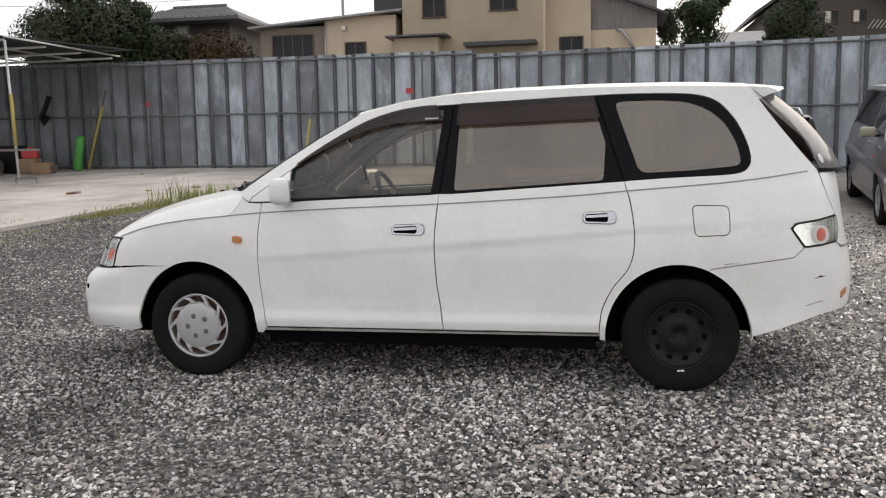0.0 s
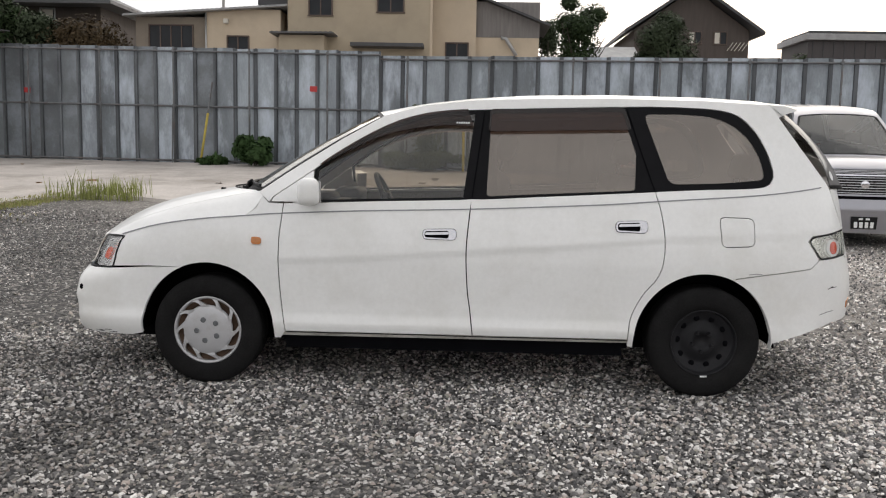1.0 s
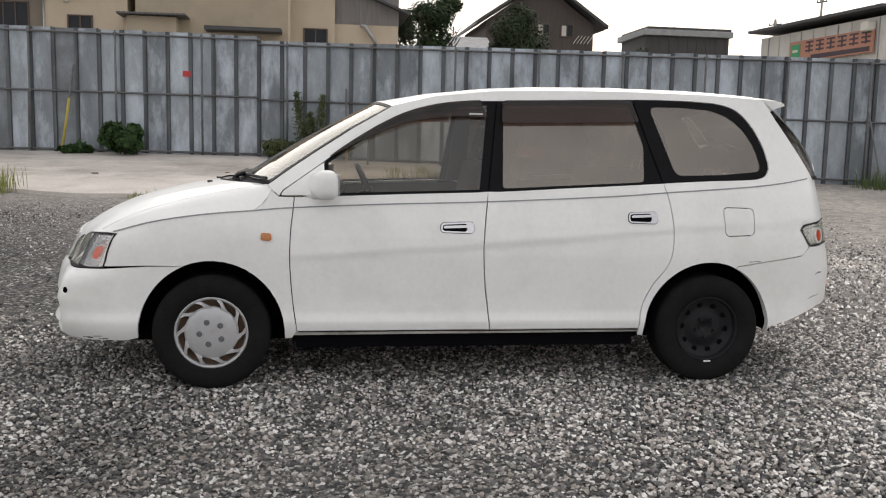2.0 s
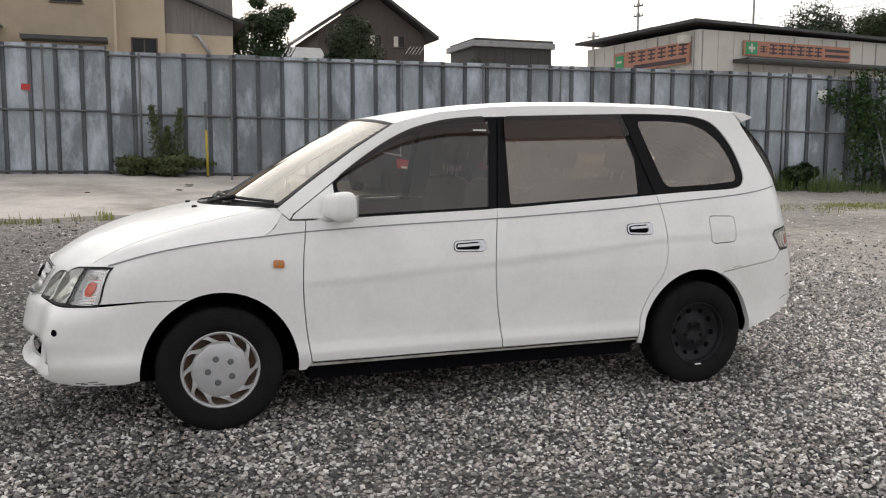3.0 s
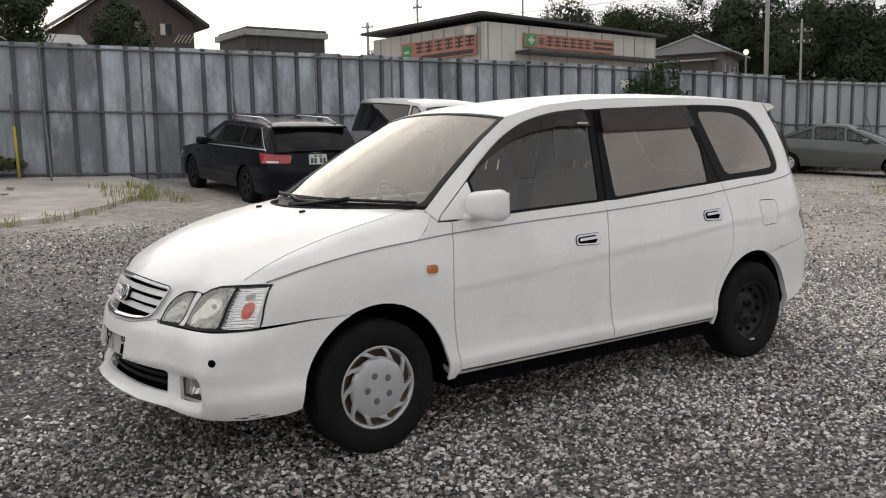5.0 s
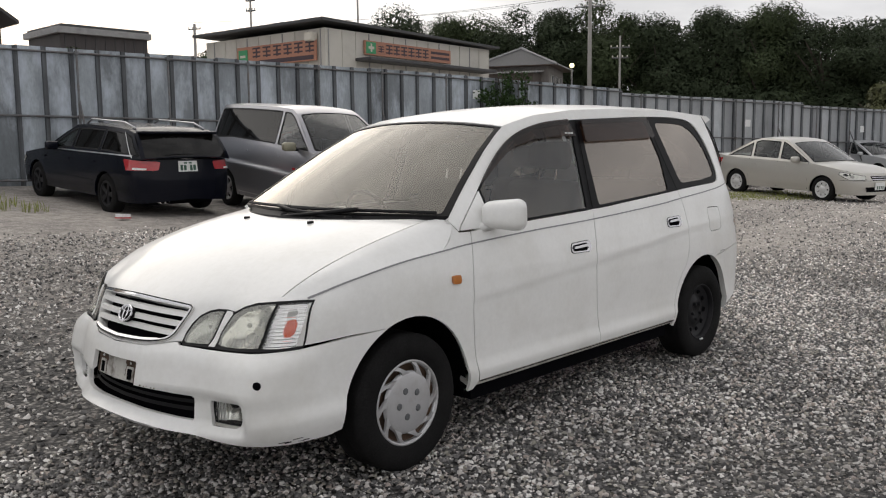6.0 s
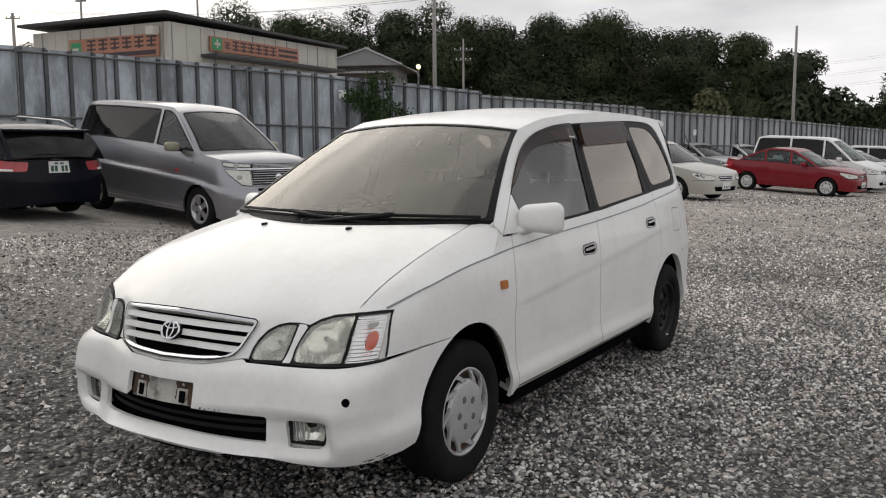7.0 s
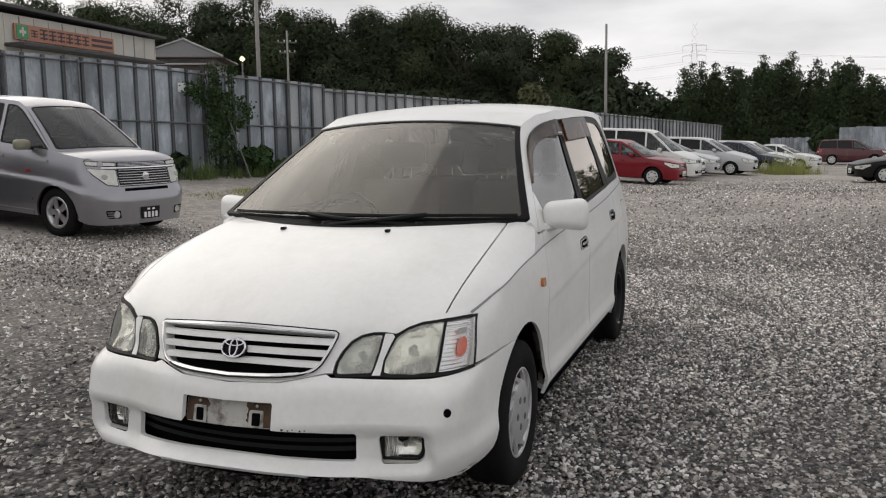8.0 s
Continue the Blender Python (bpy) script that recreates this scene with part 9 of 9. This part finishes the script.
bush(-0.35, 14.85, 0.9, 0.45, LEAF_WEED, "low feathery weeds at the foot of the fence", 508, 1500, 0.035)
for x0, top, dx in ((0.28, 2.35, -0.22), (0.55, 2.30, 0.10), (0.42, 1.9, -0.05)):
    rng = np.random.default_rng(int(top * 100))
    t = thing("tall_weed", "tall feathery weed leaning before the fence", "weed", "tall weeds")
    z0 = ground_z(x0, 14.8)
    tube("stem", [(x0, 14.8, z0), (x0 + dx * 0.4, 14.8, z0 + (top - z0) * 0.5), (x0 + dx, 14.85, top)], 0.014, BARK, t, sides=5, r_end=0.004)
    f = rng.uniform(0.15, 1, 700)
    sp = 0.10 * (1.1 - f) + 0.02
    leaf_mesh("leaves", np.stack([x0 + dx * f + rng.normal(0, 1, 700) * sp, 14.82 + rng.normal(0, 1, 700) * sp, z0 + (top - z0) * f], 1), 0.022, LEAF_WEED, t, rng, long=5.0, droop=-0.9)
bush(18.3, 11.75, 1.3, 0.95, LEAF_BUSH, "dense green bush growing before the fence", 504, 2600, 0.10)
bush(19.4, 11.35, 1.4, 0.50, LEAF_BUSH, "dense green bush growing before the fence", 505, 2000, 0.10)
bush(15.4, 12.5, 1.0, 0.7, LEAF_MID, "rank weeds before the fence", 506, 1500, 0.08)
bush(22.4, 10.6, 1.6, 1.35, LEAF_MID, "rank weeds behind a parked car", 507, 1500, 0.09)
rng = np.random.default_rng(9)
vine = thing("climbing_vine", "green climbing vine hanging over the fence", "vine")
pts = []
for k in range(6):
    x = 16.95 + k * 0.12 + rng.normal(0, 0.06)
    top = rng.uniform(2.5, 3.7)
    y = fence_y(x) - 0.16
    tube("stem", [(x, y, 0.5), (x + rng.normal(0, 0.10), y, 1.8), (x + rng.normal(0, 0.2), y, top)], 0.012, BARK, vine, sides=5)
    m = 330
    f = rng.uniform(0.0, 1, m) ** 0.62
    clump = 0.05 + 0.13 * np.abs(np.sin(f * 9 + k))
    pts.append(np.stack([x + rng.normal(0, 1, m) * clump, y - np.abs(rng.normal(0, 0.09, m)), 0.5 + (top - 0.5) * f], 1))
for x, z in ((16.3, 2.75), (16.55, 2.55), (18.0, 2.4), (17.9, 1.9), (18.2, 2.2), (16.6, 2.9)):
    m = 90
    pts.append(np.stack([x + rng.normal(0, 0.16, m), fence_y(x) - 0.16 - np.abs(rng.normal(0, 0.06, m)), z + rng.normal(0, 0.12, m)], 1))
leaf_mesh("leaves", np.concatenate(pts), 0.065, LEAF_BUSH, vine, rng)
far_fence = thing("far_fence", "distant grey panel fence beyond the yard", "fence")
tagged(far_fence, kind="structure")
for a, b, zt in (((72.0, -2.6), (72.0, -7.2), 1.0), ((66.0, -7.2), (60.0, -24.0), 1.75)):
    n = 16
    for i in range(n):
        t0, t1 = i / n, (i + 1) / n
        xa, ya = a[0] + (b[0] - a[0]) * t0, a[1] + (b[1] - a[1]) * t0
        L2 = math.hypot(b[0] - a[0], b[1] - a[1]) / n
        ang = math.atan2(b[1] - a[1], b[0] - a[0])
        part("panel", box_bm(0.01, L2 - 0.01, -0.02, 0.02, -1.5, zt + 0.05 * (i % 2)), GALV, far_fence, matrix=pose(xa, ya, 0, 0, 0, math.degrees(ang)))
# ---- loose stones ----
def stone_material():
    m = bpy.data.materials.new("crushed_stone")
    m.use_nodes = True
    n, k = m.node_tree.nodes, m.node_tree.links
    b = n["Principled BSDF"]
    b.inputs["Roughness"].default_value = 0.8
    g = n.new("ShaderNodeNewGeometry")
    r = n.new("ShaderNodeValToRGB")
    e = r.color_ramp.elements
    e[0].position, e[0].color = 0.0, (0.055, 0.055, 0.058, 1)
    e[1].position, e[1].color = 1.0, (0.92, 0.91, 0.89, 1)
    for p, c in ((0.28, (0.135, 0.134, 0.135, 1)), (0.52, (0.28, 0.275, 0.27, 1)), (0.64, (0.36, 0.35, 0.305, 1)), (0.70, (0.47, 0.41, 0.375, 1)), (0.86, (0.72, 0.71, 0.70, 1))):
        x = r.color_ramp.elements.new(p)
        x.color = c
    k.new(g.outputs["Random Per Island"], r.inputs[0])
    t = n.new("ShaderNodeTexNoise")
    t.inputs["Scale"].default_value, t.inputs["Detail"].default_value = 120.0, 3.0
    k.new(g.outputs["Position"], t.inputs["Vector"])
    mr = n.new("ShaderNodeMapRange")
    mr.inputs["To Min"].default_value, mr.inputs["To Max"].default_value = 0.7, 1.3
    k.new(t.outputs["Fac"], mr.inputs["Value"])
    mul = n.new("ShaderNodeVectorMath")
    mul.operation = "SCALE"
    k.new(r.outputs[0], mul.inputs[0])
    k.new(mr.outputs[0], mul.inputs["Scale"])
    big = n.new("ShaderNodeTexNoise")              # damp and dusty patches a metre or two wide
    big.inputs["Scale"].default_value, big.inputs["Detail"].default_value = 0.75, 4.0
    k.new(g.outputs["Position"], big.inputs["Vector"])
    xyz = n.new("ShaderNodeSeparateXYZ")           # shade round the car's nose put into the colour: darker at low x, paler beyond
    k.new(g.outputs["Position"], xyz.inputs[0])
    along = n.new("ShaderNodeMapRange")
    along.inputs["From Min"].default_value, along.inputs["From Max"].default_value = -3.0, 4.5
    along.inputs["To Min"].default_value, along.inputs["To Max"].default_value = -0.11, 0.14
    k.new(xyz.outputs["X"], along.inputs["Value"])
    both_n = n.new("ShaderNodeMath")
    k.new(big.outputs["Fac"], both_n.inputs[0])
    k.new(along.outputs[0], both_n.inputs[1])
    br = n.new("ShaderNodeMapRange")
    br.inputs["From Min"].default_value, br.inputs["From Max"].default_value = 0.36, 0.64
    k.new(both_n.outputs[0], br.inputs["Value"])
    mx = n.new("ShaderNodeMix")
    mx.data_type, mx.blend_type = "RGBA", "MULTIPLY"
    mx.inputs[0].default_value = 1.0
    tint = n.new("ShaderNodeMix")
    tint.data_type = "RGBA"
    k.new(br.outputs[0], tint.inputs[0])
    tint.inputs[6].default_value, tint.inputs[7].default_value = (0.47, 0.46, 0.45, 1), (1.16, 1.135, 1.11, 1)
    k.new(mul.outputs[0], mx.inputs[6])
    k.new(tint.outputs[2], mx.inputs[7])
    k.new(mx.outputs[2], b.inputs["Base Color"])
    return m


STONE = stone_material()


def scatter_stones(x0, x1, y0, y1, count, size, seed, name, label, feather=(1.2, 1.0), sides=5):
    """Angular stones of a dozen shapes, turned and sized at random, as one mesh."""
    rng = np.random.default_rng(seed)
    bm = bmesh.new()
    rim_v = [bm.verts.new((math.cos(a), math.sin(a), -0.55)) for a in np.linspace(0, 2 * math.pi, sides + 1)[:-1]]
    if sides == 5:                                  # blunt stones: five corners below, three on top
        top_v = [bm.verts.new((0.55 * math.cos(a), 0.55 * math.sin(a), 0.62)) for a in (0.5, 2.6, 4.7)]
        owner = (0, 0, 1, 2, 2)
        for i in range(5):
            bm.faces.new((rim_v[i], rim_v[(i + 1) % 5], top_v[owner[i]]))
            if owner[i] != owner[(i + 1) % 5]:
                bm.faces.new((rim_v[(i + 1) % 5], top_v[owner[(i + 1) % 5]], top_v[owner[i]]))
        bm.faces.new(top_v)
    else:
        apex = bm.verts.new((0.15, 0.1, 1.0))
        for i in range(sides):
            bm.faces.new((rim_v[i], rim_v[(i + 1) % sides], apex))
    bm.verts.index_update()
    base = np.array([v.co for v in bm.verts])
    tris = np.array([[v.index for v in f.verts] for f in bm.faces])
    bm.free()
    shapes = np.stack([base * rng.uniform(0.6, 1.3, (len(base), 1)) * rng.uniform(0.75, 1.2, (1, 3)) + rng.normal(0, 0.16, base.shape) for _ in range(24)])
    xy = np.stack([rng.uniform(x0, x1, count), rng.uniform(y0, y1, count)], 1)
    edge_d = np.minimum(np.minimum(xy[:, 0] - x0, x1 - xy[:, 0]) / feather[0], np.minimum(xy[:, 1] - y0, y1 - xy[:, 1]) / feather[1])
    xy = xy[rng.uniform(0, 1, count) < np.clip(edge_d, 0, 1) ** 1.3]
    count = len(xy)
    gx, gy = np.linspace(x0, x1, 60), np.linspace(y0, y1, 60)
    gz = np.array([[ground_z(a, b) for a in gx] for b in gy])
    fx = (xy[:, 0] - x0) / (x1 - x0) * 58.999
    fy = (xy[:, 1] - y0) / (y1 - y0) * 58.999
    ix, iy = fx.astype(int), fy.astype(int)
    z = gz[iy, ix]
    s = size * np.minimum(rng.lognormal(0, 0.33, count), 1.7)
    q = np.stack([np.cos(h := rng.uniform(0, math.pi, count)), rng.normal(0, 0.22, count), rng.normal(0, 0.22, count), np.sin(h)], 1)
    q /= np.linalg.norm(q, axis=1)[:, None]
    w, a, b, c = q.T
    R = np.stack([1 - 2 * (b * b + c * c), 2 * (a * b - c * w), 2 * (a * c + b * w), 2 * (a * b + c * w), 1 - 2 * (a * a + c * c), 2 * (b * c - a * w), 2 * (a * c - b * w), 2 * (b * c + a * w), 1 - 2 * (a * a + b * b)], 1).reshape(-1, 3, 3)
    sh = shapes[rng.integers(0, len(shapes), count)]
    v = np.einsum("nij,nkj->nki", R, sh) * s[:, None, None]
    v[:, :, 2] *= 0.75
    v += np.stack([xy[:, 0], xy[:, 1], z + s * 0.36 - 0.008], 1)[:, None, :]
    nv = len(base)
    f = (tris[None] + (np.arange(count) * nv)[:, None, None]).reshape(-1, 3)
    me = bpy.data.meshes.new(name)
    me.vertices.add(count * nv)
    me.vertices.foreach_set("co", v.reshape(-1).astype(np.float32))
    me.loops.add(len(f) * 3)
    me.loops.foreach_set("vertex_index", f.reshape(-1).astype(np.int32))
    me.polygons.add(len(f))
    me.polygons.foreach_set("loop_start", np.arange(0, len(f) * 3, 3, dtype=np.int32))
    me.update(calc_edges=True)
    me.materials.append(STONE)
    ob = new(name, me)
    return tagged(ob, label, "gravel", kind="stuff")


scatter_stones(-2.9, 6.6, -3.7, 0.9, 166000, 0.0091, 51, "gravel_stones", "loose grey and white crushed stones around the car", (0.8, 0.8))
scatter_stones(-8.0, -1.9, -2.6, 7.5, 62000, 0.0105, 52, "gravel_stones", "loose grey crushed stones ahead of the car", (1.2, 1.2), 4)
scatter_stones(3.0, 34.0, -8.0, 9.0, 50000, 0.0165, 53, "gravel_stones", "loose pale crushed stones across the yard", (9.0, 5.0), 4)
scatter_stones(-2.5, 9.0, 0.0, 8.0, 48000, 0.0125, 54, "gravel_stones", "loose grey crushed stones behind the car", (2.5, 1.0), 4)
scatter_stones(4.5, 12.0, -7.0, 1.5, 40000, 0.0115, 55, "gravel_stones", "loose pale crushed stones beside the car", (2.0, 1.5), 4)
